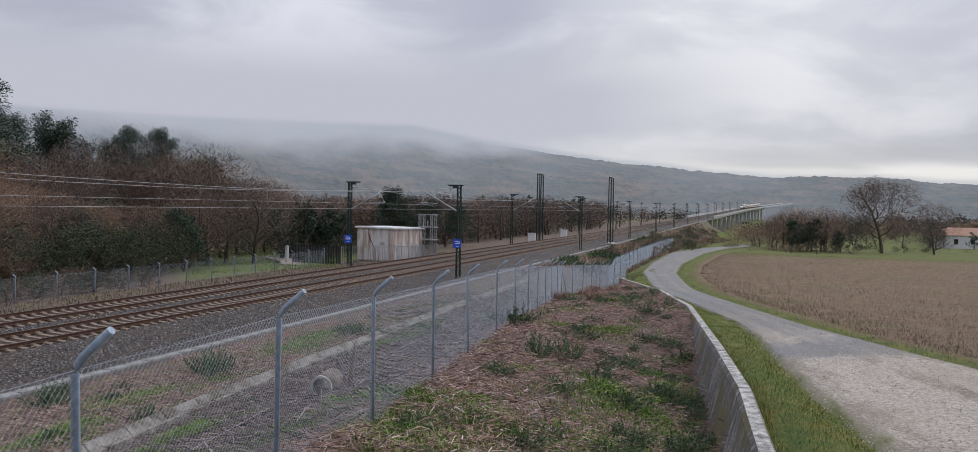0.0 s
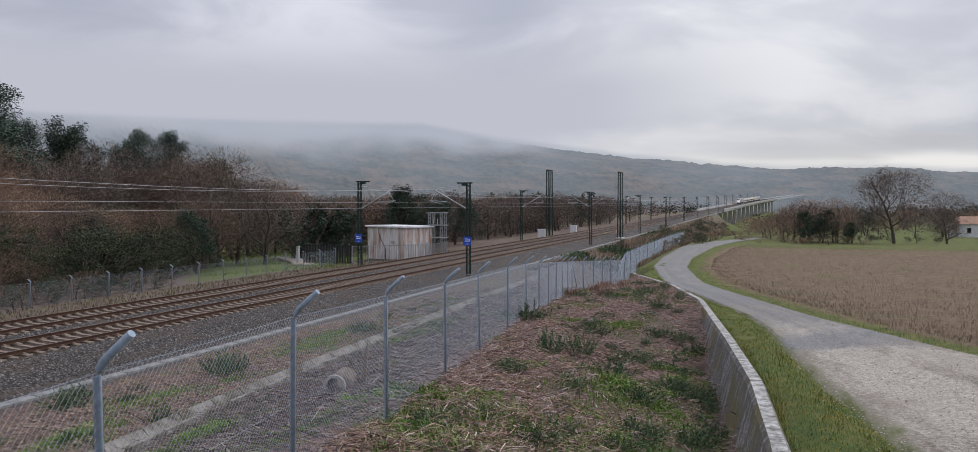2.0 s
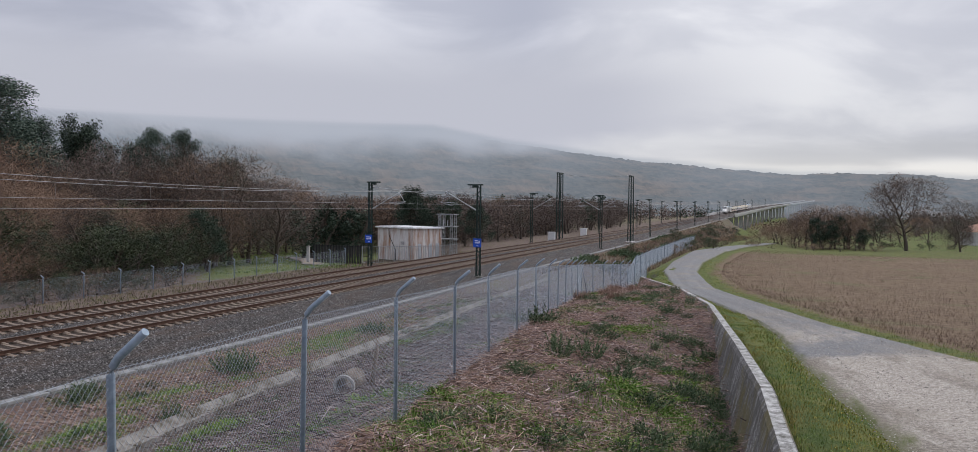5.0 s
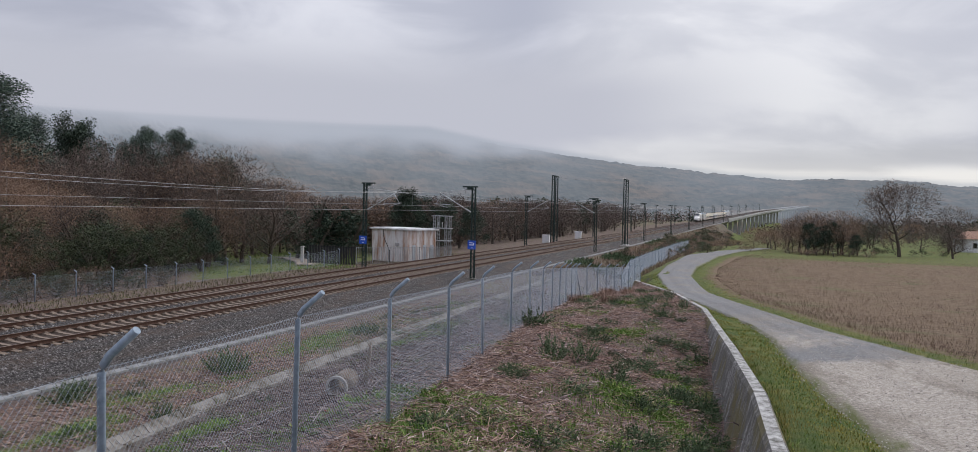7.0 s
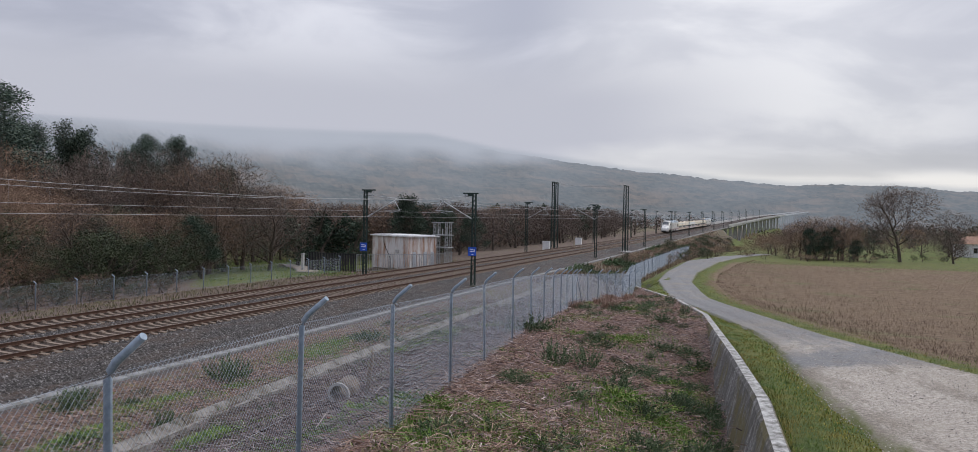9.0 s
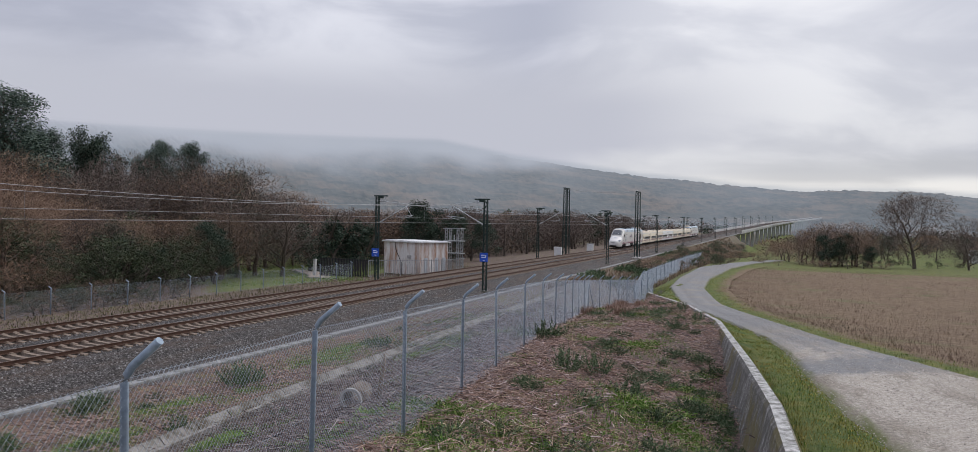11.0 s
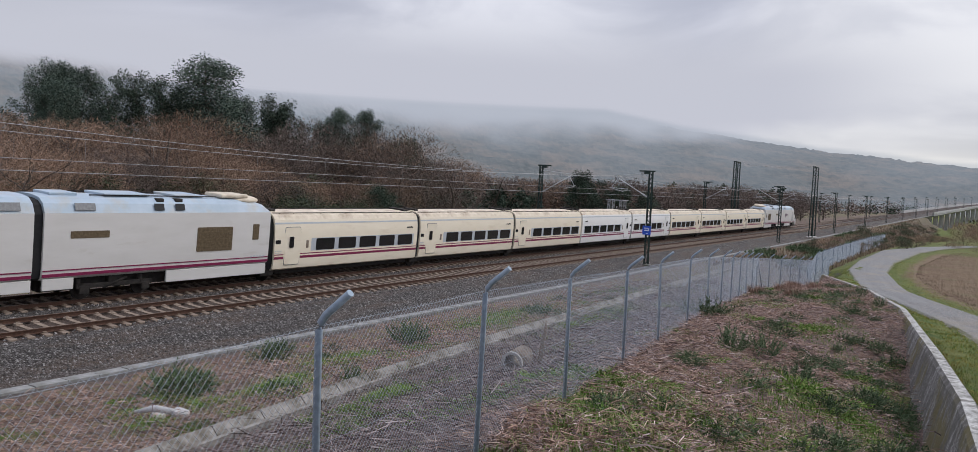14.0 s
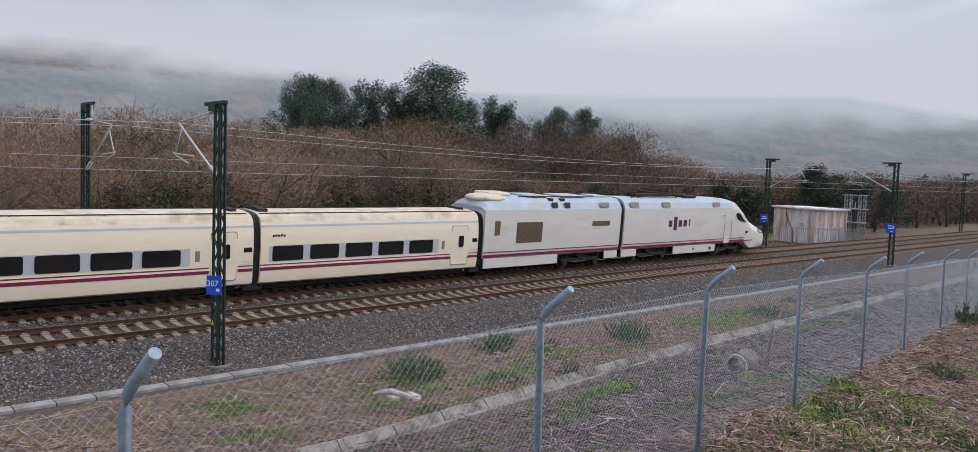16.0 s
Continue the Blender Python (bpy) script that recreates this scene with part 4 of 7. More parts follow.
NEAR_MAST_X, FAR_MAST_X = -24.75, -36.9
MAST_Y = [10.7 + 57 * i for i in range(-1, 14)]
for i, y in enumerate(MAST_Y):
    z = rise(y) - (0.95 if y < 20 else 0.8)
    build_mast(NEAR_MAST_X + bend(y), y, z, -1, 8.58 if y < 20 else 8.4, sign=(i == 2), km=(i == 1))
    build_mast(FAR_MAST_X + bend(y), y + (-0.6 if i < 2 else 2.0), z + 0.1, 1, 8.9 if i < 2 else 8.6, sign=(i == 2))


def build_portal_mast(x, y, z, h):
    m = thing("tensioning_mast", "tall twin-leg dark lattice tensioning mast", "catenary mast", "tensioning masts", m=pose(x, y, z))
    for d in (-0.85, 0.85):
        ob = part("leg", lattice(bmesh.new(), h, 0.6, 0.42, 0.09), M_MAST, m)
        ob.matrix_basis = pose(0, d * 1.6, 0)
    bm = bmesh.new()
    box(bm, (0, 0, h + 0.05), (0.45, 3.6, 0.14))
    box(bm, (0, 0, h * 0.55), (0.3, 2.8, 0.12))
    box(bm, (0, 0, h * 0.3), (0.3, 2.8, 0.12))
    part("head_beam", bm, M_MAST, m)
    bm = boxes([((0, 0, -0.1), (1.2, 4.0, 0.5))], 0.04)
    part("plinth", bm, M_CONC, m, "concrete foundation")


build_portal_mast(-37.2, 147, -0.85, 13.0)
build_portal_mast(-24.4, 152, -0.85, 12.6)


def wire(name, pts, r, label="thin overhead line cable"):
    bm = bmesh.new()
    tube(bm, pts, r, 5)
    ob = part(name, bm, M_CABLE, None)
    return tagged(ob, label, "cable", "overhead cables")


def build_wires():
    for cx, mx, s in ((NEAR, NEAR_MAST_X, -1), (FAR, FAR_MAST_X, 1)):
        ys = [-103.3, *MAST_Y]
        con, mes = [], []
        cz = 5.40 if s < 0 else 5.85
        for i, (a, b) in enumerate(zip(ys, ys[1:])):
            for k in range(8):
                u = k / 8
                y = a + (b - a) * u
                st = 0.2 * (1 if i % 2 else -1) * (1 - 2 * u)
                con.append((cx + st + bend(y), y, cz + rise(y)))
                mes.append((cx + st + bend(y), y, 7.12 - 4 * 0.55 * u * (1 - u) + rise(y)))
            if i < 9:
                for q in range(1, 9):
                    u = q / 9
                    y = a + (b - a) * u
                    st = 0.2 * (1 if i % 2 else -1) * (1 - 2 * u)
                    if i < 5:
                        wire("dropper", [(cx + st + bend(y), y, cz + rise(y)), (cx + st + bend(y), y, 7.12 - 2.2 * u * (1 - u) + rise(y))], 0.004, "thin vertical dropper wire")
        wire("contact_wire", con, 0.012)
        wire("messenger_wire", mes, 0.014)
    pts = [(-37.2 + 12.8 * u, 147 + 5 * u, 12.05 - 4 * 0.5 * u * (1 - u)) for u in [i / 10 for i in range(11)]]
    wire("cross_span_cable", pts, 0.03)


build_wires()

# ---- the train: engine, generator car, nine coaches, generator car, engine ----
def loft(sections, smooth=True, cap=True, sharp=0.30):
    bm = bmesh.new()
    rings = [[bm.verts.new(p) for p in s] for s in sections]
    n = len(rings[0])
    for u, v in zip(rings, rings[1:]):
        for k in range(n - 1):
            bm.faces.new((u[k], v[k], v[k + 1], u[k + 1])).smooth = smooth
    if cap:
        bm.faces.new(rings[0])
        bm.faces.new(rings[-1][::-1])
    bmesh.ops.recalc_face_normals(bm, faces=bm.faces[:])
    for e in bm.edges:
        if len(e.link_faces) == 2 and e.calc_face_angle() > sharp:
            e.smooth = False
    return bm


def mirror_profile(half, y):
    """Half profile from the bottom centre outwards and up to the roof centre, closed on both sides."""
    back = half[:-1] if half[-1][0] == 0 else half
    return [(x, y, z) for x, z in half] + [(-x, y, z) for x, z in reversed(back)]


def pane(y0, y1, z0, z1, side, x0, x1, depth=0.012, r=0.09):
    """A flat panel with rounded corners on a car's side, leaning from x0 at the bottom to x1 at the top."""
    bm = bmesh.new()
    pts = []
    for cy, cz, a0 in ((y1 - r, z1 - r, 0), (y0 + r, z1 - r, 90), (y0 + r, z0 + r, 180), (y1 - r, z0 + r, 270)):
        for k in range(4):
            a = radians(a0 + 30 * k)
            pts.append((cy + r * math.cos(a), cz + r * math.sin(a)))
    lean = lambda z: x0 + (x1 - x0) * (z - z0) / (z1 - z0)
    out = [bm.verts.new((side * (lean(z) + depth), y, z)) for y, z in pts]
    inn = [bm.verts.new((side * (lean(z) - 0.03), y, z)) for y, z in pts]
    bm.faces.new(out if side > 0 else out[::-1])
    n = len(out)
    for k in range(n):
        bm.faces.new((out[k], inn[k], inn[(k + 1) % n], out[(k + 1) % n]))
    bmesh.ops.recalc_face_normals(bm, faces=bm.faces[:])
    return bm


def wheelset(parent, y, r=0.42):
    bm = bmesh.new()
    for s in (-1, 1):
        c = bmesh.ops.create_cone(bm, segments=24, radius1=r, radius2=r, depth=0.13, cap_ends=True, matrix=pose(s * 0.87, y, r, 0, 90, 0))
    tube(bm, [(-0.9, y, r), (0.9, y, r)], 0.08, 8)
    return part("wheelset", bm, M_UNDER, parent)


def bogie(parent, y0, y1):
    bm = bmesh.new()
    yc = (y0 + y1) / 2
    for s in (-1, 1):
        box(bm, (s * 1.16, yc, 0.62), (0.18, y1 - y0, 0.20), bevel=0.03)
        for d in (y0 + 0.35, y1 - 0.35):
            box(bm, (s * 1.12, d, 0.45), (0.3, 0.42, 0.36), bevel=0.04)
            tube(bm, [(s * 1.15, d - 0.25, 0.6), (s * 1.15, d - 0.25, 0.95)], 0.11, 8)
        box(bm, (s * 1.05, yc, 0.85), (0.34, 0.7, 0.35), bevel=0.04)
        tube(bm, [(s * 1.25, yc - 0.6, 0.5), (s * 1.25, yc + 0.5, 0.9)], 0.05, 6)
    box(bm, (0, yc, 0.7), (2.2, 0.6, 0.3))
    b = part("bogie", bm, M_UNDER, parent, "dusty dark bogie")
    wheelset(b, y0 + 0.4)
    wheelset(b, y1 - 0.4)
    return b


COACH_L, POWER_L, GEN_L = 12.95, 19.8, 12.3
CH = [(0, 0.60), (1.25, 0.60), (1.41, 0.68), (1.452, 0.95), (1.46, 1.35), (1.465, 2.35), (1.42, 2.9), (1.33, 3.33)]
CR = [(1.33, 3.33), (1.18, 3.54), (0.9, 3.65), (0.45, 3.70), (0, 3.71)]


def build_coach(paint, label):
    c = thing("coach", label, "train coach", "train cars")
    L = COACH_L - 0.34
    part("body", loft([mirror_profile(CH, 0.17), mirror_profile(CH, 0.17 + L)]), paint, c)
    roof = [(x, z) for x, z in CR]
    part("roof", loft([mirror_profile(roof, 0.17), mirror_profile(roof, 0.17 + L)]), M_ROOFGRIME, c, "grimy cream roof with rust stains")
    bm = bmesh.new()
    for s in (-1, 1):
        tube(bm, [(s * 0.95, 0.25, 3.66), (s * 0.95, L, 3.66)], 0.022, 5)
        for k in range(12):
            box(bm, (s * 0.95, 0.6 + k * 1.05, 3.65), (0.05, 0.05, 0.05))
    box(bm, (0, 0.6, 3.75), (1.3, 0.5, 0.14), bevel=0.04)
    box(bm, (0, L - 0.4, 3.75), (1.1, 0.35, 0.12), bevel=0.04)
    tube(bm, [(-0.5, 0.0, 3.74), (0, 0.15, 3.95), (0.6, 0.45, 3.78)], 0.035, 6)
    part("roof_gear", bm, M_UNDER, c, "roof rail and dark cable loops at the coach end")
    for s in (1, -1):
        bm = pane(0.55, 10.05, 1.58, 2.30, s, 1.455, 1.455, 0.010, 0.05)
        band = part("window_band", bm, M_PANELGREY, c, "grey window band")
        for k in range(5):
            y = 0.72 + 1.86 * k
            part("window", pane(y, y + 1.50, 1.61, 2.27, s, 1.458, 1.458, 0.022), M_GLASS, band, "dark tinted window")
        for z0, z1 in ((1.43, 1.48), (1.21, 1.345)):
            x0 = 1.457
            part("stripe", pane(0.18, 10.85, z0, z1, s, x0, x0 + 0.003, 0.010, 0.005), M_MAROON, c, "burgundy stripe")
            part("stripe", pane(12.1, COACH_L - 0.18, z0, z1, s, x0, x0 + 0.003, 0.010, 0.005), M_MAROON, c, "burgundy stripe")
        part("grey_line", pane(0.18, COACH_L - 0.18, 3.10, 3.19, s, 1.378, 1.36, 0.010, 0.005), M_PANELGREY, c, "grey line under the roof")
        bm = pane(10.92, 12.02, 0.90, 2.92, s, 1.445, 1.415, 0.034, 0.10)
        part("door_seal", pane(10.89, 12.05, 0.87, 2.95, s, 1.445, 1.415, 0.022, 0.11), M_GRILLEGREY, c, "dark rubber door seal")
        d = part("door", bm, paint, c, "closed passenger door")
        part("door_window", pane(11.42, 11.72, 1.82, 2.42, s, 1.462, 1.458, 0.05, 0.06), M_GLASS, d, "narrow dark pane")
        part("vent", pane(10.25, 10.45, 1.75, 2.35, s, 1.458, 1.45, 0.012, 0.03), M_SLEEPER, c, "pale louvre")
        part("display", pane(12.35, 12.72, 2.05, 2.27, s, 1.46, 1.452, 0.012, 0.04), M_GLASS, c, "dark destination display")
        bm = boxes([((s * 1.452, 0.75 + 0.13 * k, 2.72 + 0.02 * (k % 2)), (0.012, 0.09, 0.09)) for k in range(5)])
        part("painted_mark", bm, M_UNDER, c, "small dark bars")
        bm = boxes([((s * 1.474, 12.3 + 0.13 * (k % 4), 1.55 + 0.11 * (k // 4)), (0.008, 0.06, 0.05)) for k in range(8)])
        part("lettering_bars", bm, M_PANELGREY, c, "small grey bars")
    # bellows and the single axle at the rear end
    bm = loft([mirror_profile([(x * 0.93, z * 0.97 + 0.06) for x, z in CH + CR[1:]], y) for y in (COACH_L - 0.18, COACH_L + 0.18)])
    part("bellows", bm, M_BELLOWS, c, "black rubber gangway bellows")
    # the long dark box fills the gap below the floor in place of shadow
    bm = boxes([((s * 1.1, COACH_L, 0.55), (0.25, 0.9, 0.45)) for s in (-1, 1)] + [((0, COACH_L, 0.6), (2.0, 0.4, 0.3)), ((0, 6.4, 0.46), (2.0, 11.6, 0.30))], 0.03)
    for s in (-1, 1):
        tube(bm, [(s * 1.15, COACH_L - 1.1, 0.62), (s * 1.15, COACH_L - 0.2, 0.4)], 0.04, 6)
        tube(bm, [(s * 1.2, COACH_L + 0.3, 0.5), (s * 1.2, COACH_L + 0.3, 0.95)], 0.1, 8)
    u = part("running_gear", bm, M_UNDER, c, "dark single-axle running gear, with a dark box in place of underfloor shadow")
    wheelset(u, COACH_L)
    return c


def car_half(zb, zs, w):
    return [(0, zb), (w * 0.86, zb), (w * 0.97, zb + 0.12), (w, zb + 0.5), (w, (zb + zs) / 2 + 0.3), (w * 0.985, zs)]


def roof_half(zs, zt, w):
    h = zt - zs
    return [(w * 0.985, zs), (w * 0.86, zs + h * 0.58), (w * 0.66, zs + h * 0.9), (w * 0.34, zt), (0, zt + 0.01)]


def logo(parent, y0, side, x):
    mark = part("painted_mark", boxes([((side * x, y0 + 0.05, 2.72), (0.012, 0.14, 0.5))], 0.004), M_PLUM, parent, "dark plum bars of a painted mark")
    for k in range(1, 5):
        part("stroke", boxes([((side * x, y0 + 0.60 * k, 2.70), (0.012, 0.40, 0.46 if k != 3 else 0.95))], 0.004), M_PLUM, mark)


def build_power_car():
    c = thing("power_car", "white streamlined engine with a sloping nose", "train engine", "train cars")
    st = [(0.0, 0.62, 0.72, 1.22, 1.45), (0.10, 0.84, 0.62, 1.32, 1.66), (0.32, 1.02, 0.55, 1.42, 1.82), (0.8, 1.17, 0.50, 1.52, 1.99), (1.7, 1.30, 0.46, 1.68, 2.26), (3.1, 1.41, 0.46, 2.02, 2.74),
          (4.2, 1.455, 0.46, 2.75, 3.55), (5.3, 1.475, 0.46, 3.45, 4.18), (6.4, 1.48, 0.46, 3.72, 4.38), (7.4, 1.48, 0.5, 3.76, 4.42)]
    body, roof = [], []
    for y, w, zb, zs, zt in st:
        zb2 = zb if y < 3.6 else 1.02
        body.append(mirror_profile(car_half(zb2, zs, w), y))
        roof.append(mirror_profile(roof_half(zs, zt, w), y))
    for y in (12.0, POWER_L - 0.2):
        body.append(mirror_profile(car_half(1.02, 3.76, 1.48), y))
        roof.append(mirror_profile(roof_half(3.76, 4.42, 1.48), y))
    b = loft(body, sharp=0.75)
    part("body", b, M_LOCO, c)
    part("nose_hood", loft(roof[:6], cap=False, sharp=0.9), M_LOCO, c, "white sloping nose hood")
    part("cab_mask", loft(roof[5:9], cap=False, sharp=0.9), M_MASK, c, "grey grimy surround of the cab windows")
    part("roof", loft(roof[8:]), M_ROOFBLUE, c, "pale blue-grey roof with soot")
    # windscreen lying on the slope
    rows = []
    for y in (3.5, 3.8, 4.2, 4.7, 5.1):
        w, zs, zt = [float(np.interp(y, [q[0] for q in st], [q[k] for q in st])) for k in (1, 3, 4)]
        half = [(w * 0.78, zs + 0.70 * (zt - zs)), *roof_half(zs, zt, w)[2:]]
        rows.append([(x, y - 0.035, z + 0.03) for x, z in half] + [(-x, y - 0.035, z + 0.03) for x, z in reversed(half[:-1])])
    bm = loft(rows, cap=False, sharp=0.9)
    g = part("windscreen", bm, M_SCREEN, c, "dark raked windscreen")
    bm = bmesh.new()
    tube(bm, [(0.1, 3.22, 2.90), (0.3, 4.0, 3.50)], 0.025, 5)
    part("wiper", bm, M_PANELGREY, g, "grey wiper")
    bm = boxes([((0, 1.95, 2.375), (0.62, 0.5, 0.03), (19, 0, 0))], 0.01)
    part("nose_grille", bm, M_PANELGREY, c, "grey nose grille")
    bm = bmesh.new()
    box(bm, (0, 0.12, 0.66), (1.5, 0.5, 0.2), bevel=0.06)
    box(bm, (0, 0.8, 0.42), (2.1, 0.9, 0.16), bevel=0.05)
    box(bm, (0, 2.6, 0.44), (2.5, 2.4, 0.12))
    part("snow_plough", bm, M_UNDER, c, "dark plough under the nose")
    for s in (1, -1):
        # headlight wedge, side cab window, door, stripes, skirt
        bm = bmesh.new()
        v = [bm.verts.new(p) for p in ((s * 0.86, 0.62, 1.80), (s * 1.14, 0.80, 1.62), (s * 1.29, 1.75, 1.76), (s * 1.14, 1.72, 2.02))]
        bm.faces.new(v)
        v2 = [bm.verts.new(p.co + Vector((s * 0.03, -0.03, 0.035))) for p in v]
        bm.faces.new(v2)
        for k in range(4):
            bm.faces.new((v[k], v[(k + 1) % 4], v2[(k + 1) % 4], v2[k]))
        bmesh.ops.recalc_face_normals(bm, faces=bm.faces[:])
        part("headlight", bm, M_LAMP, c, "clear wedge-shaped headlight glass")
        bm = bmesh.new()
        v = [bm.verts.new(p) for p in ((s * 1.462, 4.15, 2.62), (s * 1.478, 5.35, 2.82), (s * 1.462, 5.75, 3.22), (s * 1.44, 5.55, 3.40), (s * 1.42, 5.1, 3.30))]
        bm.faces.new(v)
        r = bmesh.ops.extrude_face_region(bm, geom=bm.faces[:])
        bmesh.ops.translate(bm, verts=[q for q in r["geom"] if isinstance(q, bmesh.types.BMVert)], vec=(s * 0.03, 0, 0))
        bmesh.ops.recalc_face_normals(bm, faces=bm.faces[:])
        part("cab_side_window", bm, M_GLASS, c, "dark slanted cab side window")
        d = part("cab_door", pane(6.45, 7.25, 1.1, 3.55, s, 1.478, 1.462, 0.02, 0.06), M_LOCO, c, "white cab door")
        for y in (6.35, 7.36):
            bm = bmesh.new()
            tube(bm, [(s * 1.5, y, 1.45), (s * 1.54, y, 1.6), (s * 1.54, y, 2.7), (s * 1.5, y, 2.8)], 0.018, 6)
            part("grab_rail", bm, M_GALV, d, "steel grab rail")
        bm = boxes([((s * 1.49, 6.85 + 0.02, 1.75 + 0.45 * k), (0.012, 0.2, 0.1)) for k in range(3)])
        part("door_mark", bm, M_PANELGREY, d)
        part("mirror_camera", boxes([((s * 1.56, 7.55, 3.2), (0.2, 0.16, 0.1))], 0.02), M_LOCO, c)
        for z0, z1 in ((1.40, 1.445), (1.16, 1.285)):
            part("stripe", pane(4.2, POWER_L - 0.22, z0, z1, s, 1.479, 1.480, 0.010, 0.005), M_MAROON, c, "burgundy stripe")
        part("nose_stripe", pane(2.9, 4.2, 1.16, 1.22, s, 1.405, 1.405, 0.06, 0.005), M_MAROON, c, "burgundy stripe")
        bm = bmesh.new()
        v = [bm.verts.new((s * 1.455, y, z)) for y, z in ((3.55, 1.85), (4.05, 1.72), (4.05, 1.98))]
        bm.faces.new(v)
        r = bmesh.ops.extrude_face_region(bm, geom=bm.faces[:])
        bmesh.ops.translate(bm, verts=[q for q in r["geom"] if isinstance(q, bmesh.types.BMVert)], vec=(s * 0.02, 0, 0))
        part("side_horn_opening", bm, M_DARK, c, "small dark triangular opening")
        part("skirt", boxes([((s * 1.40, 11.0, 0.80), (0.1, 5.4, 0.56))], 0.02), M_LOCO, c, "white side skirt")
        part("skirt", boxes([((s * 1.40, POWER_L - 1.0, 0.84), (0.1, 1.6, 0.48))], 0.02), M_LOCO, c, "white side skirt")
        part("skirt_box", boxes([((s * 1.455, 9.0, 0.78), (0.012, 0.3, 0.18)), ((s * 1.455, 11.2, 0.80), (0.012, 0.16, 0.16))]), M_DARK, c, "small dark hatches")
        for y in (8.6, 15.0, 18.6):
            bm = boxes([((s * 1.405, y, 4.02), (0.02, 0.95, 0.34), (0, s * -20, 0))], 0.01)
            part("roof_grille", bm, M_GRILLEGREY, c, "grey roof-side grille")
        logo(c, 12.0, s, 1.487)
    # roof gear and folded pantograph
    bm = bmesh.new()
    for y in (12.0, 12.7, 17.2, 17.9):
        for x in (-0.6, 0.6):
            insulator(bm, (x, y, 4.4), (x, y, 4.66), 3, 0.07)
    box(bm, (0, 14.8, 4.62), (1.0, 5.2, 0.06))
    tube(bm, [(-0.5, 12.2, 4.70), (-0.35, 15.6, 4.78), (0, 17.6, 4.66)], 0.04, 6)
    tube(bm, [(0.5, 12.2, 4.70), (0.35, 15.6, 4.78), (0, 17.6, 4.66)], 0.04, 6)
    tube(bm, [(-0.9, 14.1, 4.86), (0.9, 14.1, 4.86)], 0.04, 6)
    tube(bm, [(-0.9, 14.5, 4.84), (0.9, 14.5, 4.84)], 0.04, 6)
    tube(bm, [(0, 13.0, 4.66), (0, 16.4, 4.82)], 0.05, 6)
    box(bm, (0, 11.0, 4.5), (1.4, 1.4, 0.16), bevel=0.04)
    box(bm, (0.3, 16.8, 4.58), (0.5, 0.5, 0.26), bevel=0.05)
    part("pantograph", bm, M_UNDER, c, "dark folded pantograph and roof gear")
    bogie(c, 4.7, 8.0)
    bogie(c, 14.3, 18.3)
    part("underframe", boxes([((0, 11.0, 0.74), (1.9, 15.6, 0.56))]), M_UNDER, c, "dark underframe")
    bm = loft([mirror_profile([(x * 0.95, z) for x, z in car_half(1.0, 3.7, 1.45) + roof_half(3.7, 4.3, 1.45)[1:]], y) for y in (POWER_L - 0.22, POWER_L + 0.2)])
    part("bellows", bm, M_BELLOWS, c, "black gangway bellows")
    return c


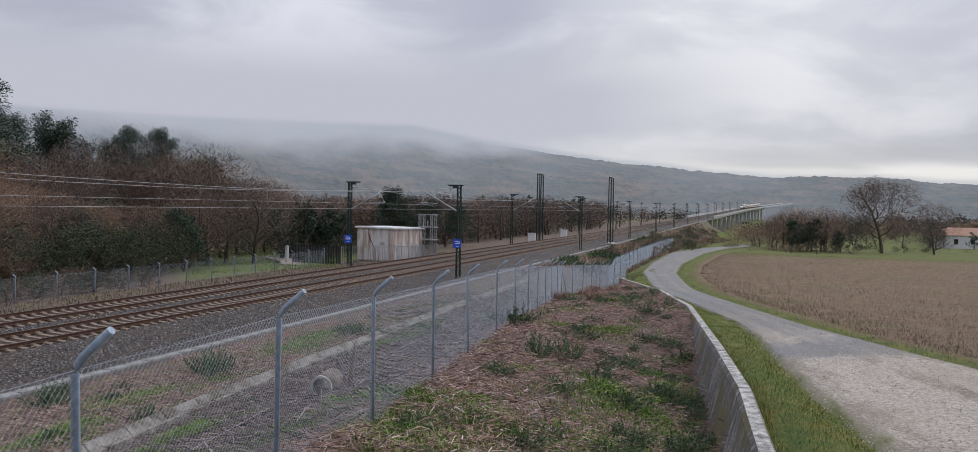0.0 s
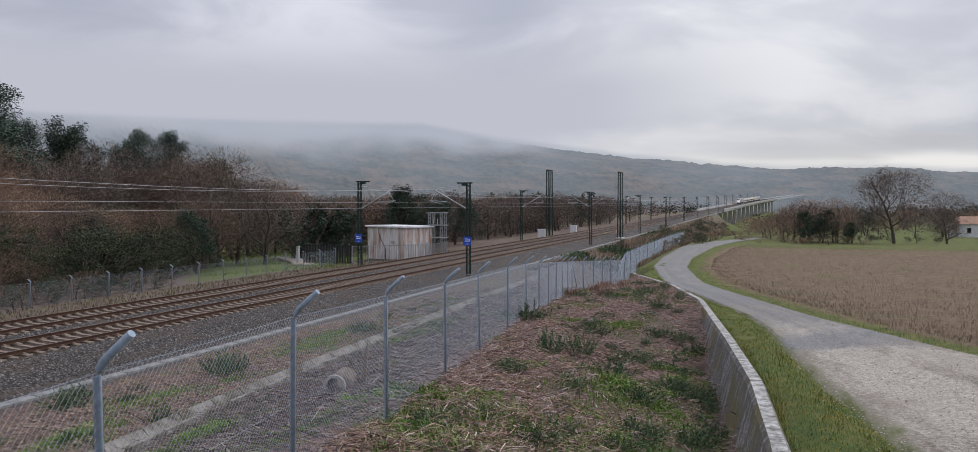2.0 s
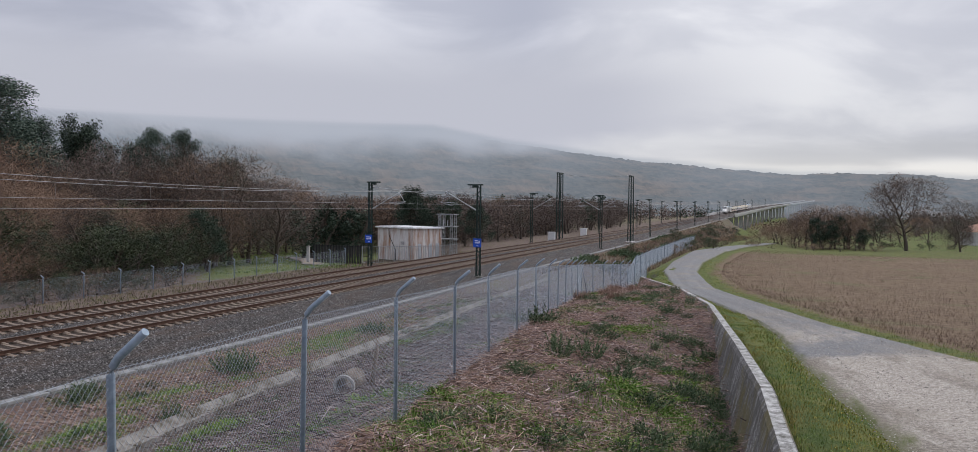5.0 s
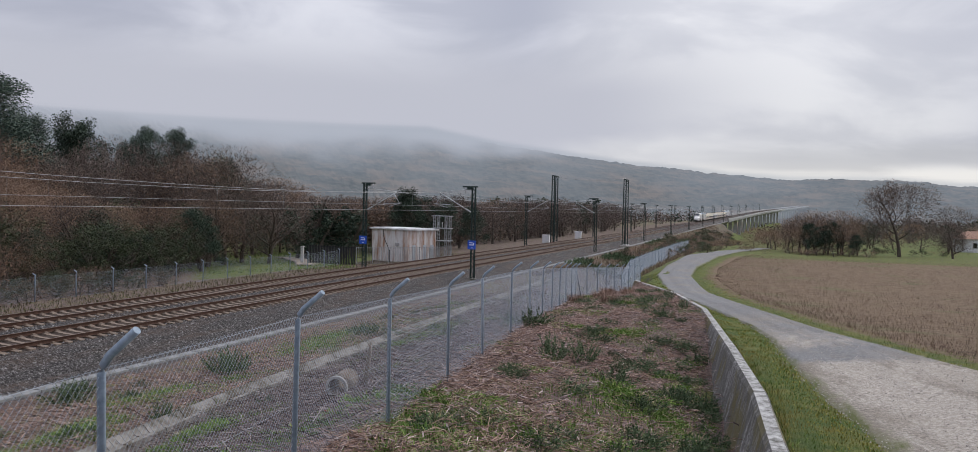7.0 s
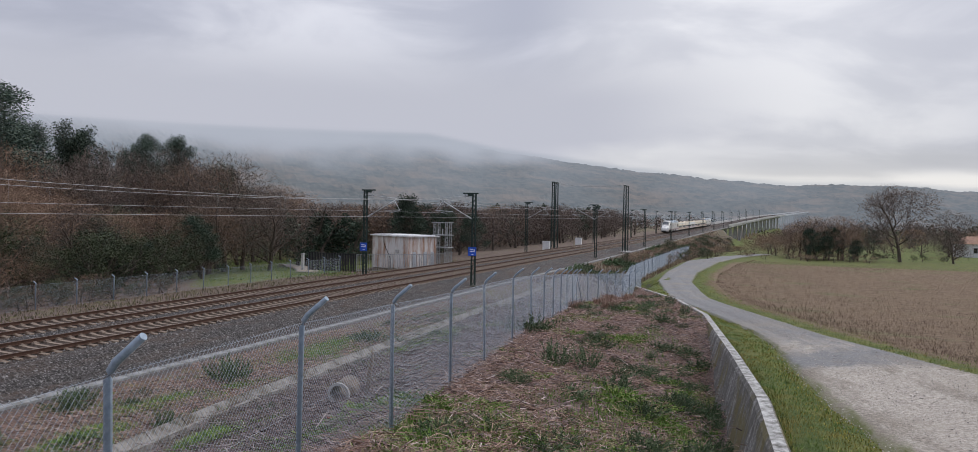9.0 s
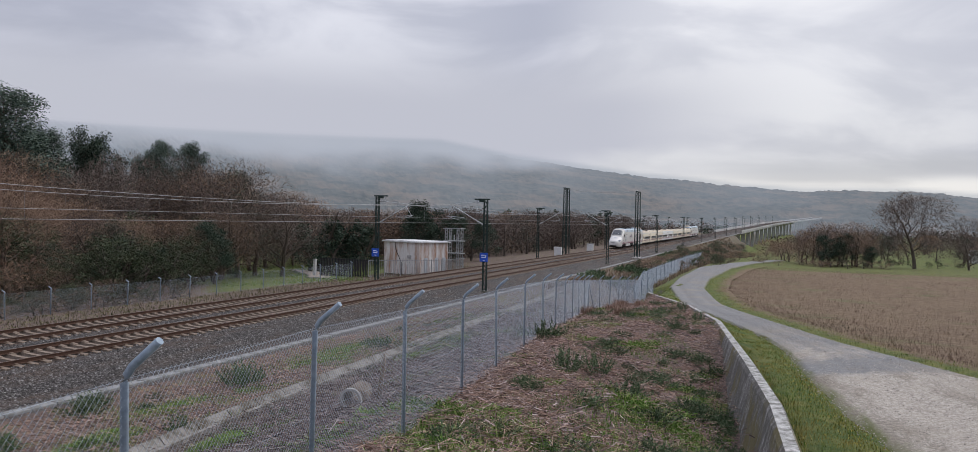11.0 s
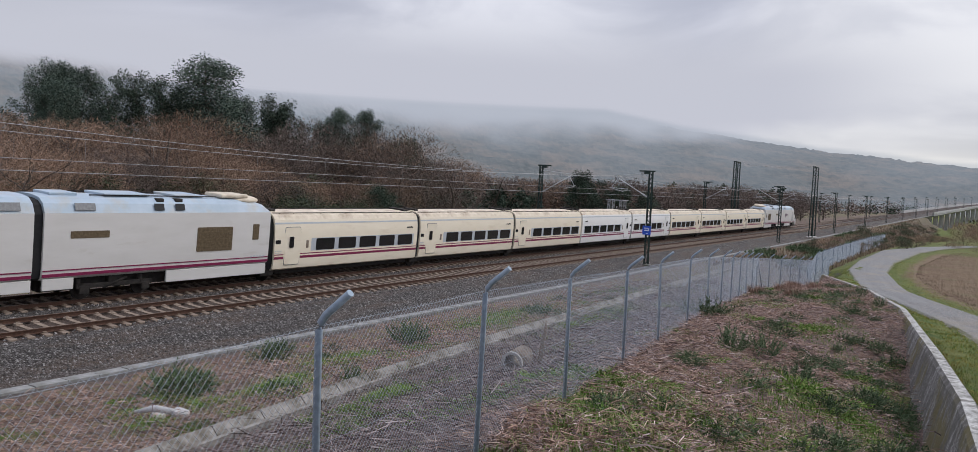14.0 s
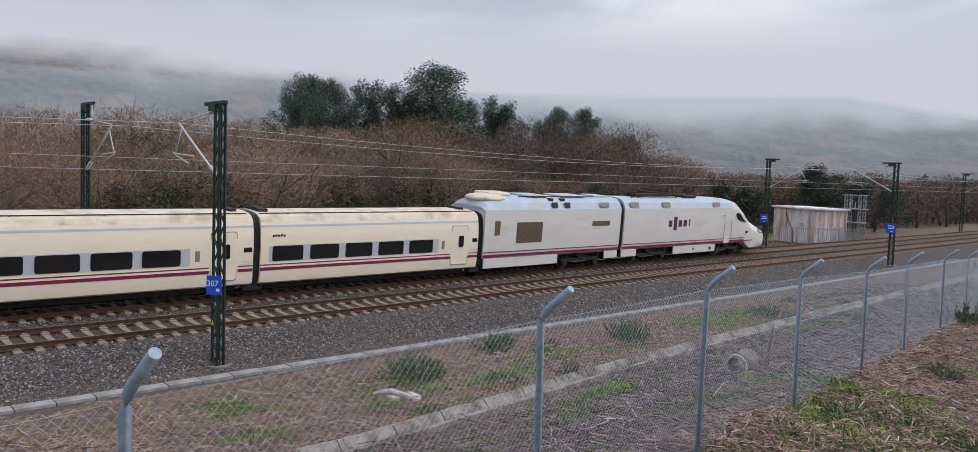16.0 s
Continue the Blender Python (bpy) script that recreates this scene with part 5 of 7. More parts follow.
def build_generator():
    c = thing("generator_car", "white generator car with a bronze radiator grille", "train engine", "train cars")
    body = [mirror_profile(car_half(1.02, 3.76, 1.48), y) for y in (0.2, 6.0, GEN_L - 0.25)]
    part("body", loft(body), M_LOCO, c)
    roof = []
    for y, zt, w in ((0.2, 4.42, 1.48), (6, 4.42, 1.48), (GEN_L - 2.4, 4.42, 1.48), (GEN_L - 1.2, 4.34, 1.48), (GEN_L - 0.5, 4.16, 1.45), (GEN_L - 0.22, 3.92, 1.40)):
        roof.append(mirror_profile(roof_half(3.76, zt, w), y))
    part("roof", loft(roof), M_ROOFBLUE, c, "pale blue-grey roof with soot")
    bm = bmesh.new()
    r = bmesh.ops.create_uvsphere(bm, u_segments=20, v_segments=10, radius=1, matrix=pose(0, GEN_L - 1.5, 4.3) @ Matrix.Diagonal((1.15, 1.25, 0.26, 1)))
    for f in bm.faces:
        f.smooth = True
    part("roof_cowl", bm, M_ROOFGRIME, c, "stained rounded roof cowl")
    for y, w, l in ((4.2, 1.5, 2.2), (7.4, 1.6, 1.6), (1.4, 1.2, 1.2)):
        part("roof_hatch", boxes([((0, y, 4.47), (w, l, 0.12))], 0.03), M_ROOFBLUE, c)
    part("roof_vent", boxes([((0.35, GEN_L - 2.3, 4.52), (1.3, 1.7, 0.2))], 0.07), M_ROOFGRIME, c, "cream roof vent box")
    bm = bmesh.new()
    for s in (-1, 1):
        tube(bm, [(s * 0.8, 2.4, 4.46), (s * 0.8, 9.0, 4.46)], 0.03, 5)
        box(bm, (s * 1.02, 5.6, 4.28), (0.3, 0.4, 0.2), bevel=0.04)
        box(bm, (s * 1.02, 6.6, 4.28), (0.3, 0.4, 0.2), bevel=0.04)
    part("roof_gear", bm, M_UNDER, c, "dark exhaust boxes and roof rails")
    for s in (1, -1):
        g = part("radiator_grille", pane(7.5, 9.6, 1.88, 3.05, s, 1.482, 1.478, 0.02, 0.06), M_GRILLE, c, "bronze radiator grille")
        bm = boxes([((s * 1.505, 8.55, 1.98 + 0.12 * k), (0.015, 1.9, 0.03)) for k in range(8)])
        part("slat", bm, M_GRILLE, g)
        part("side_grille", pane(1.3, 3.0, 2.72, 3.02, s, 1.482, 1.478, 0.015, 0.03), M_GRILLE, c, "bronze louvre")
        part("small_window", pane(10.9, 11.3, 2.35, 3.15, s, 1.482, 1.478, 0.015, 0.03), M_GRILLE, c)
        for z0, z1 in ((1.40, 1.445), (1.16, 1.285)):
            part("stripe", pane(0.22, GEN_L - 0.27, z0, z1, s, 1.479, 1.480, 0.010, 0.005), M_MAROON, c, "burgundy stripe")
        part("skirt", boxes([((s * 1.40, 8.95, 0.80), (0.1, 6.0, 0.56))], 0.02), M_LOCO, c, "white side skirt")
        part("skirt", boxes([((s * 1.40, 0.9, 0.84), (0.1, 1.3, 0.48))], 0.02), M_LOCO, c, "white side skirt")
        for y in (1.9, 5.4, 6.5):
            part("roof_grille", boxes([((s * 1.405, y, 4.02), (0.02, 0.9 if y < 3 else 0.5, 0.32), (0, s * -20, 0))], 0.01), M_GRILLEGREY if y < 3 else M_DARK, c, "roof-side grille")
        bm = boxes([((s * 1.49, GEN_L - 1.4 + 0.2 * k, 0.98 + 0.5), (0.008, 0.12, 0.08)) for k in range(5)])
        part("lettering_bars", bm, M_PANELGREY, c, "small grey bars")
    bogie(c, 1.8, 5.4)
    part("underframe", boxes([((0, 6.1, 0.74), (1.9, 11.4, 0.56))]), M_UNDER, c, "dark underframe")
    bm = loft([mirror_profile([(x * 0.93, z * 0.97 + 0.06) for x, z in CH + CR[1:]], y) for y in (GEN_L - 0.25, GEN_L + 0.2)])
    part("bellows", bm, M_BELLOWS, c, "black gangway bellows")
    u = part("running_gear", boxes([((0, GEN_L, 0.6), (2.2, 0.7, 0.4))], 0.03), M_UNDER, c)
    wheelset(u, GEN_L)
    return c


power = build_power_car()
gen = build_generator()
cream = build_coach(M_CREAM, "cream coach with two burgundy stripes and dark windows")
white = build_coach(M_COOL, "cooler white coach with two burgundy stripes and dark windows")
TRAIN = []      # car, distance of its front from the nose, length, reversed
pos = 0.0
for i in range(13):
    L = POWER_L if i in (0, 12) else GEN_L if i in (1, 11) else COACH_L
    src = power if L == POWER_L else gen if i in (1, 11) else white if i in (5, 6) else cream
    used = any(src is t[0] for t in TRAIN)
    car = copy_thing(src, pose(0, 0, 0)) if used else src
    TRAIN.append((car, pos, L, i in (2, 3, 4, 11, 12)))
    pos += L

FRONT_AT, PASS_T = 26.7, 13.5


def nose_at(t):
    """How far along the line the nose stands: about 210 km/h."""
    return FRONT_AT + (PASS_T - t) * (58.5 if t < PASS_T else 58.8)



def car_pose(front, L, back):
    def at(y):
        return Vector((FAR + bend(y), y, rise(y) + CANT / 2))
    a, b = at(front), at(front + L)
    d = b - a
    m = pose(*a, math.degrees(math.asin(d.z / d.length)), math.degrees(math.asin(CANT / GAUGE)), -math.degrees(math.atan2(d.x, d.y)))
    return m @ pose(0, L, 0, 0, 0, 180) if back else m


def motions():
    """The train runs towards the viewer at a steady speed."""
    for car, off, L, back in TRAIN:
        walk(car, [(t / 2, car_pose(nose_at(t / 2) + off, L, back)) for t in range(33)])

# ---- fences ----
def post_mesh(h, r, out=0.28, up=0.27):
    bm = bmesh.new()
    tube(bm, [(0, 0, -0.4), (0, 0, h - 0.06), (0.02, 0, h), (0.07, 0, h + 0.07), (out, 0, h + up)], r, 12)
    return bm


def net(bm, p, q, h, pitch, r):
    """Two families of slanting wires between the posts p and q."""
    p, q = Vector(p), Vector(q)
    n = max(2, int((q - p).xy.length / pitch))
    k = int(h / (pitch * 1.05))
    for fam in (1, -1):
        for i in range(-k, n + k):
            a, b = (i, i + fam * k) if fam > 0 else (i + k, i)
            u0, u1 = (i / n, (i + k) / n)
            z0, z1 = (0.0, h) if fam > 0 else (h, 0.0)
            if u1 <= 0 or u0 >= 1:
                continue
            c0, c1 = max(0, u0), min(1, u1)
            s0, s1 = (c0 - u0) / (u1 - u0), (c1 - u0) / (u1 - u0)
            pa = p.lerp(q, c0) + Vector((0, 0, z0 + (z1 - z0) * s0 + 0.03))
            pb = p.lerp(q, c1) + Vector((0, 0, z0 + (z1 - z0) * s1 + 0.03))
            d = (pb - pa)
            if d.length < 0.02:
                continue
            side = Vector((r, 0, 0))
            up = Vector((0, r, 0)) if abs(d.y) < abs(d.z) else Vector((0, 0, r))
            va = [bm.verts.new(pa + o) for o in (side, -side + up, -side - up)]
            vb = [bm.verts.new(pb + o) for o in (side, -side + up, -side - up)]
            for j in range(3):
                bm.faces.new((va[j], va[(j + 1) % 3], vb[(j + 1) % 3], vb[j]))
    return bm


def build_fence(name, label, places, h, r, pitch, wr, arm=(0.28, 0.27), braces=(), mat=None):
    f = thing(name, label, "fence", "chain-link fences")
    me = None
    for i, (x, y, z) in enumerate(places):
        m = pose(x, y, z, random.uniform(-1.2, 1.2), random.uniform(-1.0, 1.0), random.uniform(-5, 5))
        if me is None:
            ob = part("post", post_mesh(h, r, *arm), M_GALV, f)
            me = ob.data
            ob.matrix_basis = m
        else:
            share("post", me, f, m)
        if i in braces:
            bm = bmesh.new()
            tube(bm, [(x, y, z + h * 0.92), (x + 0.05, y + 1.5, z - 0.1)], r * 0.8, 8)
            tube(bm, [(x, y, z + h * 0.92), (x + 0.05, y - 1.5, z + 0.0)], r * 0.8, 8)
            part("brace", bm, M_GALV, f, "slanting steel brace")
    for a, b in zip(places, places[1:]):
        part("wire_mesh", net(bmesh.new(), a, b, h - 0.05, pitch, wr), M_WIRE, f, "diamond wire mesh")
        bm = bmesh.new()
        for k in (0.06, h / 2, h - 0.03):
            tube(bm, [(a[0], a[1], a[2] + k), ((a[0] + b[0]) / 2, (a[1] + b[1]) / 2, (a[2] + b[2]) / 2 + k - 0.015), (b[0], b[1], b[2] + k)], wr * 1.2, 4)
        part("line_wire", bm, M_WIRE, f, "straight tension wires")
    return f


FENCE_Y = [-6.2, -2.6, 0.96, 4.44, 7.61, 11.0, 14.86, 18.5, 22.9, 27.2, 31.0, 34.6, 38.2, 41.8, 45.4, 48.8]
near_posts = [(fence_x(y), y, interp(y, FENCE_Z) - 0.02) for y in FENCE_Y]
build_fence("chain_link_fence", "galvanised chain-link fence with cranked round posts", near_posts, 2.0, 0.031, 0.066, 0.00125, arm=(0.31, 0.27))
kink = [(-10.87 + 0.55 * i * 0.1, 48.8 + 3.2 * i, interp(48.8 + 3.2 * i, FENCE_Z) - 0.02) for i in range(9)]
build_fence("chain_link_fence", "galvanised chain-link fence running down to the lane", kink, 2.0, 0.034, 0.075, 0.0028, braces=(0,))
low = [(-12.6 - 0.012 * (y - 78), y, ground_z(-12.6, y) + 0.0) for y in np.arange(78, 170, 4.0)]
build_fence("chain_link_fence", "galvanised chain-link fence at the foot of the embankment", low, 2.0, 0.036, 0.10, 0.0045, braces=(0,))
back = [(-47.5, y, ground_z(-47.5, y)) for y in np.arange(-4, 86, 3.5)]
build_fence("chain_link_fence", "grey chain-link fence behind the railway", back, 1.75, 0.045, 0.10, 0.002, arm=(-0.22, 0.22), braces=(4,))


# ---- substation hut behind the line ----
def build_hut():
    h = thing("equipment_building", "flat-roofed rendered hut streaked with rust", "building", m=pose(-47.9, 92.6, -1.35, 0, 0, -28))
    W, D, H = 7.6, 4.6, 4.1
    bm = boxes([((W / 2, D / 2, H / 2), (W, D, H))], 0.03)
    wall = part("wall", bm, M_RUSTWALL, h)
    part("roof", boxes([((W / 2, D / 2, H + 0.09), (W + 0.5, D + 0.5, 0.18))], 0.03), M_ROOF, h, "pale flat roof slab")
    part("parapet_strip", boxes([((W / 2, D / 2, H + 0.21), (W - 0.3, D - 0.3, 0.06))], 0.01), M_ROOF, h)
    for x in (0.9, 2.4, 3.4):
        part("louvre", boxes([((W + 0.02, x * 1.15, 1.3), (0.06, 0.5, 1.9))], 0.01), M_PANELGREY, h, "grey louvred opening")
    bm = bmesh.new()
    tube(bm, [(2.6, -0.03, H), (2.6, -0.05, 3.2), (4.0, -0.05, 1.4), (4.05, -0.05, 0)], 0.04, 6)
    part("downpipe", bm, M_DARK, h, "dark slanting pipe")
    part("wall_box", boxes([((5.6, -0.12, 2.3), (0.5, 0.24, 0.4))], 0.02), M_CONC, h)
    # steel gantry beside it
    g = thing("transformer_gantry", "grey galvanised lattice gantry beside the hut", "steel gantry", m=pose(-39.6, 93.8, -1.2))
    for dx in (0, 1.6):
        for dy in (0, 1.4):
            ob = part("leg", lattice(bmesh.new(), 5.8, 0.32, 0.28, 0.04), M_CABLE, g)
            ob.matrix_basis = pose(dx, dy, 0)
    for z in (2.6, 4.2, 5.8):
        part("cross_beam", boxes([((0.8, 0.7, z), (2.4, 1.7, 0.10))]), M_CABLE, g)
    bm = bmesh.new()
    for x in (0.2, 0.8, 1.4):
        insulator(bm, (x, 0.7, 4.3), (x, 0.7, 5.0), 5, 0.1)
    part("insulator", bm, M_INSUL, g, "ribbed grey insulators")
    f = thing("steel_palisade", "dark green steel railing round the hut", "fence", "steel railings")
    pts = [(-52.5, 84.5), (-45.5, 84.0), (-38.8, 90.5), (-38.3, 97.0)]
    for a, b in zip(pts, pts[1:]):
        a, b = Vector((*a, -1.45)), Vector((*b, -1.45))
        n = max(2, int((b - a).length / 0.22))
        bm = bmesh.new()
        for i in range(n):
            p = a.lerp(b, i / n)
            bar(bm, p, p + Vector((0, 0, 2.2)), (0.11 if b.y < 84.2 else 0.028) if i % 9 else 0.08)
        for z in (0.2, 2.1):
            bar(bm, a + Vector((0, 0, z)), b + Vector((0, 0, z)), 0.05)
        part("railing_panel", bm, M_DARK if b.y < 84.2 else M_CABLE, f)
    gate = thing("gate_pillar", "pale rendered gate pillar with a lamp head", "pillar", m=pose(-53.2, 84.4, -1.45))
    part("shaft", boxes([((0, 0, 0.95), (0.32, 0.32, 1.9))], 0.02), M_CONC, gate)
    part("cap", boxes([((0, 0, 1.95), (0.42, 0.42, 0.10))], 0.02), M_CONC, gate)


build_hut()
ribbon("earth_track", [(y, -54.6 - 0.55 * (y - 85) - 0.02 * (y - 85) ** 2, -51.4 - 0.48 * (y - 85) - 0.02 * (y - 85) ** 2, ground_z(-54 - 0.5 * (y - 85), y) + 0.16) for y in np.arange(83, 100, 0.5)], M_TREETRACK, "pale sandy track to the hut gate", "track")
cab = thing("trackside_cabinet", "small white trackside equipment cabinet", "cabinet", "trackside cabinets", m=pose(-39.5, 150, -0.9))
part("body", boxes([((0, 0, 0.8), (1.4, 0.8, 1.6))], 0.03), M_ROOF, cab)
part("lid", boxes([((0, 0, 1.66), (1.6, 1.0, 0.12))], 0.02), M_ROOF, cab)
copy_thing(cab, pose(-39.3, 178, -0.85))


# ---- clutter inside the fence ----
PIPE_X, PIPE_Y = -9.85, 17.55


def build_pipe():
    p = thing("drain_pipe", "short open concrete drain pipe lying in brush", "pipe", m=pose(PIPE_X, PIPE_Y, ground_z(PIPE_X, PIPE_Y) + 0.30, 4, 0, 8))
    bm = bmesh.new()
    n = 28
    rings = []
    for y, r in ((-0.42, 0.26), (0.42, 0.26), (0.42, 0.21), (-0.42, 0.21)):
        rings.append([bm.verts.new((r * math.cos(6.2832 * k / n), y, r * math.sin(6.2832 * k / n))) for k in range(n)])
    rings.append(rings[0])
    for u, v in zip(rings, rings[1:]):
        for k in range(n):
            bm.faces.new((u[k], u[(k + 1) % n], v[(k + 1) % n], v[k])).smooth = True
    barrel = part("barrel", bm, surface("weathered_drain_pipe", (0.13, 0.105, 0.085), (0.27, 0.22, 0.18), 9, 0.9, 0, 0.4, (0.06, 0.045, 0.036), 3), p)
    bm = bmesh.new()
    rings = [[bm.verts.new((r * math.cos(6.2832 * k / n), y, r * math.sin(6.2832 * k / n))) for k in range(n)] for y, r in ((-0.36, 0.262), (-0.36, 0.28), (-0.44, 0.28), (-0.44, 0.215), (-0.36, 0.208))]
    for u, v in zip(rings, rings[1:]):
        for k in range(n):
            bm.faces.new((u[k], u[(k + 1) % n], v[(k + 1) % n], v[k]))
    part("rim", bm, M_CONC_L, barrel, "pale rim of the pipe mouth")


build_pipe()
tag = thing("marker_tag", "small orange survey tag on a peg", "marker", m=pose(-8.1, 13.8, ground_z(-8.1, 13.8) - 0.3))
part("flag", boxes([((0, 0, 0.42), (0.10, 0.03, 0.14))], 0.01), M_RED, tag)
part("peg", boxes([((0, 0.02, 0.2), (0.025, 0.025, 0.5))]), M_BARK, tag)
stump = thing("broken_post", "pale splintered wooden post in the brush", "post", m=pose(-9.1, 17.3, ground_z(-9.1, 17.3), 4, 6, 0))
bm = bmesh.new()
tube(bm, [(0, 0, -0.2), (0.02, 0, 0.6), (0.05, 0.02, 1.0), (0.05, 0.02, 1.25)], [0.07, 0.06, 0.05, 0.01], 7)
part("shaft", bm, M_SLEEPER, stump)
stone = thing("broken_rubble", "broken pale limbs and rubble in the brush", "rubble", m=pose(-17.0, 12.2, ground_z(-17.0, 12.2) + 0.05))
bm = bmesh.new()
tube(bm, [(-0.7, -0.2, 0.02), (-0.2, 0, 0.16), (0.5, 0.25, 0.12)], [0.04, 0.09, 0.07], 7)
box(bm, (0.55, 0.2, 0.12), (0.4, 0.3, 0.24), (10, 15, 30), bevel=0.08)
box(bm, (0.15, -0.15, 0.06), (0.35, 0.25, 0.16), (0, 10, 60), bevel=0.06)
part("pieces", bm, M_CONC_L, stone)

# ---- plants ----
def strip(verts, faces, a, b, wa, wb, rnd):
    """A flat tapering twig from a to b."""
    d = (b - a)
    s = d.cross(Vector((rnd.uniform(-1, 1), rnd.uniform(-1, 1), rnd.uniform(-1, 1))))
    if s.length < 1e-6:
        return
    s.normalize()
    o = len(verts)
    verts.extend((a + s * wa, a - s * wa, b - s * wb, b + s * wb))
    faces.append((o, o + 1, o + 2, o + 3))


def prism(verts, faces, a, b, ra, rb, n=5):
    d = (b - a).normalized()
    u = d.cross(Vector((0.3, 0.2, 1)) if abs(d.z) < 0.9 else Vector((1, 0, 0))).normalized()
    v = d.cross(u)
    o = len(verts)
    for p, r in ((a, ra), (b, rb)):
        verts.extend(p + (u * math.cos(6.2832 * k / n) + v * math.sin(6.2832 * k / n)) * r for k in range(n))
    faces.extend((o + k, o + (k + 1) % n, o + n + (k + 1) % n, o + n + k) for k in range(n))


def turned(d, amount, rnd):
    v = Vector((rnd.gauss(0, 1), rnd.gauss(0, 1), rnd.gauss(0, 1))) * amount
    return (d + v).normalized()


def grow(rnd, h, spread, limbs, subs, twigs, fine, first=0.18, lean=0.0, droop=0.0, tw=0.02):
    """Trunk and limbs as prisms (wood), fine growth as strips (crown); tips for leaves."""
    wv, wf, cv, cf, tips, ends = [], [], [], [], [], []
    p, d, r = Vector((0, 0, -0.3)), Vector((lean, lean * 0.5, 1)).normalized(), h * 0.018 + 0.05
    stem = [p.copy()]
    n = 7
    for i in range(n):
        d = turned(d, 0.10, rnd)
        d.z = abs(d.z)
        q = p + d * (h * 0.80 / n)
        prism(wv, wf, p, q, r * (1 - i / n * 0.8), r * (1 - (i + 1) / n * 0.8), 7)
        p = q
        stem.append(p.copy())
    for i in range(limbs):
        u = first + (1 - first) * (i + rnd.random()) / limbs
        k = min(n - 1, int(u * n))
        a = stem[k].lerp(stem[k + 1], u * n - k)
        ang = i * 2.4 + rnd.uniform(-0.5, 0.5)
        up = 0.35 + 0.9 * u
        dl = Vector((math.cos(ang), math.sin(ang), up)).normalized()
        L = h * spread * (1.05 - 0.62 * u) * rnd.uniform(0.75, 1.15)
        rl = r * (1 - u * 0.8) * 0.55
        pts = [a]
        for j in range(4):
            dl = turned(dl, 0.16, rnd)
            dl.z += 0.06 - droop
            dl.normalize()
            b = pts[-1] + dl * L / 4
            prism(wv, wf, pts[-1], b, rl * (1 - j * 0.22), rl * (1 - (j + 1) * 0.22), 5)
            pts.append(b)
        for j in range(subs):
            v = rnd.uniform(0.25, 1.0)
            kk = min(3, int(v * 4))
            b = pts[kk].lerp(pts[kk + 1], v * 4 - kk)
            db = turned((pts[kk + 1] - pts[kk]).normalized(), 0.55, rnd)
            db.z += 0.15 - droop
            Lb = L * rnd.uniform(0.28, 0.5)
            c = b + db * Lb
            prism(wv, wf, b, c, rl * 0.30, rl * 0.12, 3)
            ends.append(c)
            for _ in range(twigs):
                w = rnd.uniform(0.2, 1.0)
                e = b.lerp(c, w)
                dt = turned(db, 0.6, rnd)
                f = e + dt * Lb * rnd.uniform(0.35, 0.7)
                strip(cv, cf, e, f, tw, tw * 0.5, rnd)
                tips.append(f)
                for _ in range(fine):
                    g = e.lerp(f, rnd.uniform(0.2, 1.0))
                    k2 = g + turned(dt, 0.8, rnd) * Lb * rnd.uniform(0.18, 0.38)
                    strip(cv, cf, g, k2, tw * 0.6, tw * 0.3, rnd)
                    tips.append(k2)
    return wv, wf, cv, cf, ends


def leaves(rnd, tips, size, per, scatter):
    """Small folded leaf sprays round the tips."""
    v, f = [], []
    for t in tips:
        for _ in range(per):
            c = t + Vector((rnd.gauss(0, 1), rnd.gauss(0, 1), rnd.gauss(0, 1))).normalized() * scatter * rnd.random() ** 0.45
            a = Vector((rnd.gauss(0, 1), rnd.gauss(0, 1), rnd.gauss(0, 0.6))).normalized()
            b = a.cross(Vector((rnd.gauss(0, 1), rnd.gauss(0, 1), rnd.gauss(0, 1)))).normalized()
            s = size * rnd.uniform(0.6, 1.4)
            o = len(v)
            v += [c - a * s, c + b * s * 0.45, c + a * s * 0.9, c - b * s * 0.45]
            f += [(o, o + 1, o + 2), (o, o + 2, o + 3)]
    return v, f


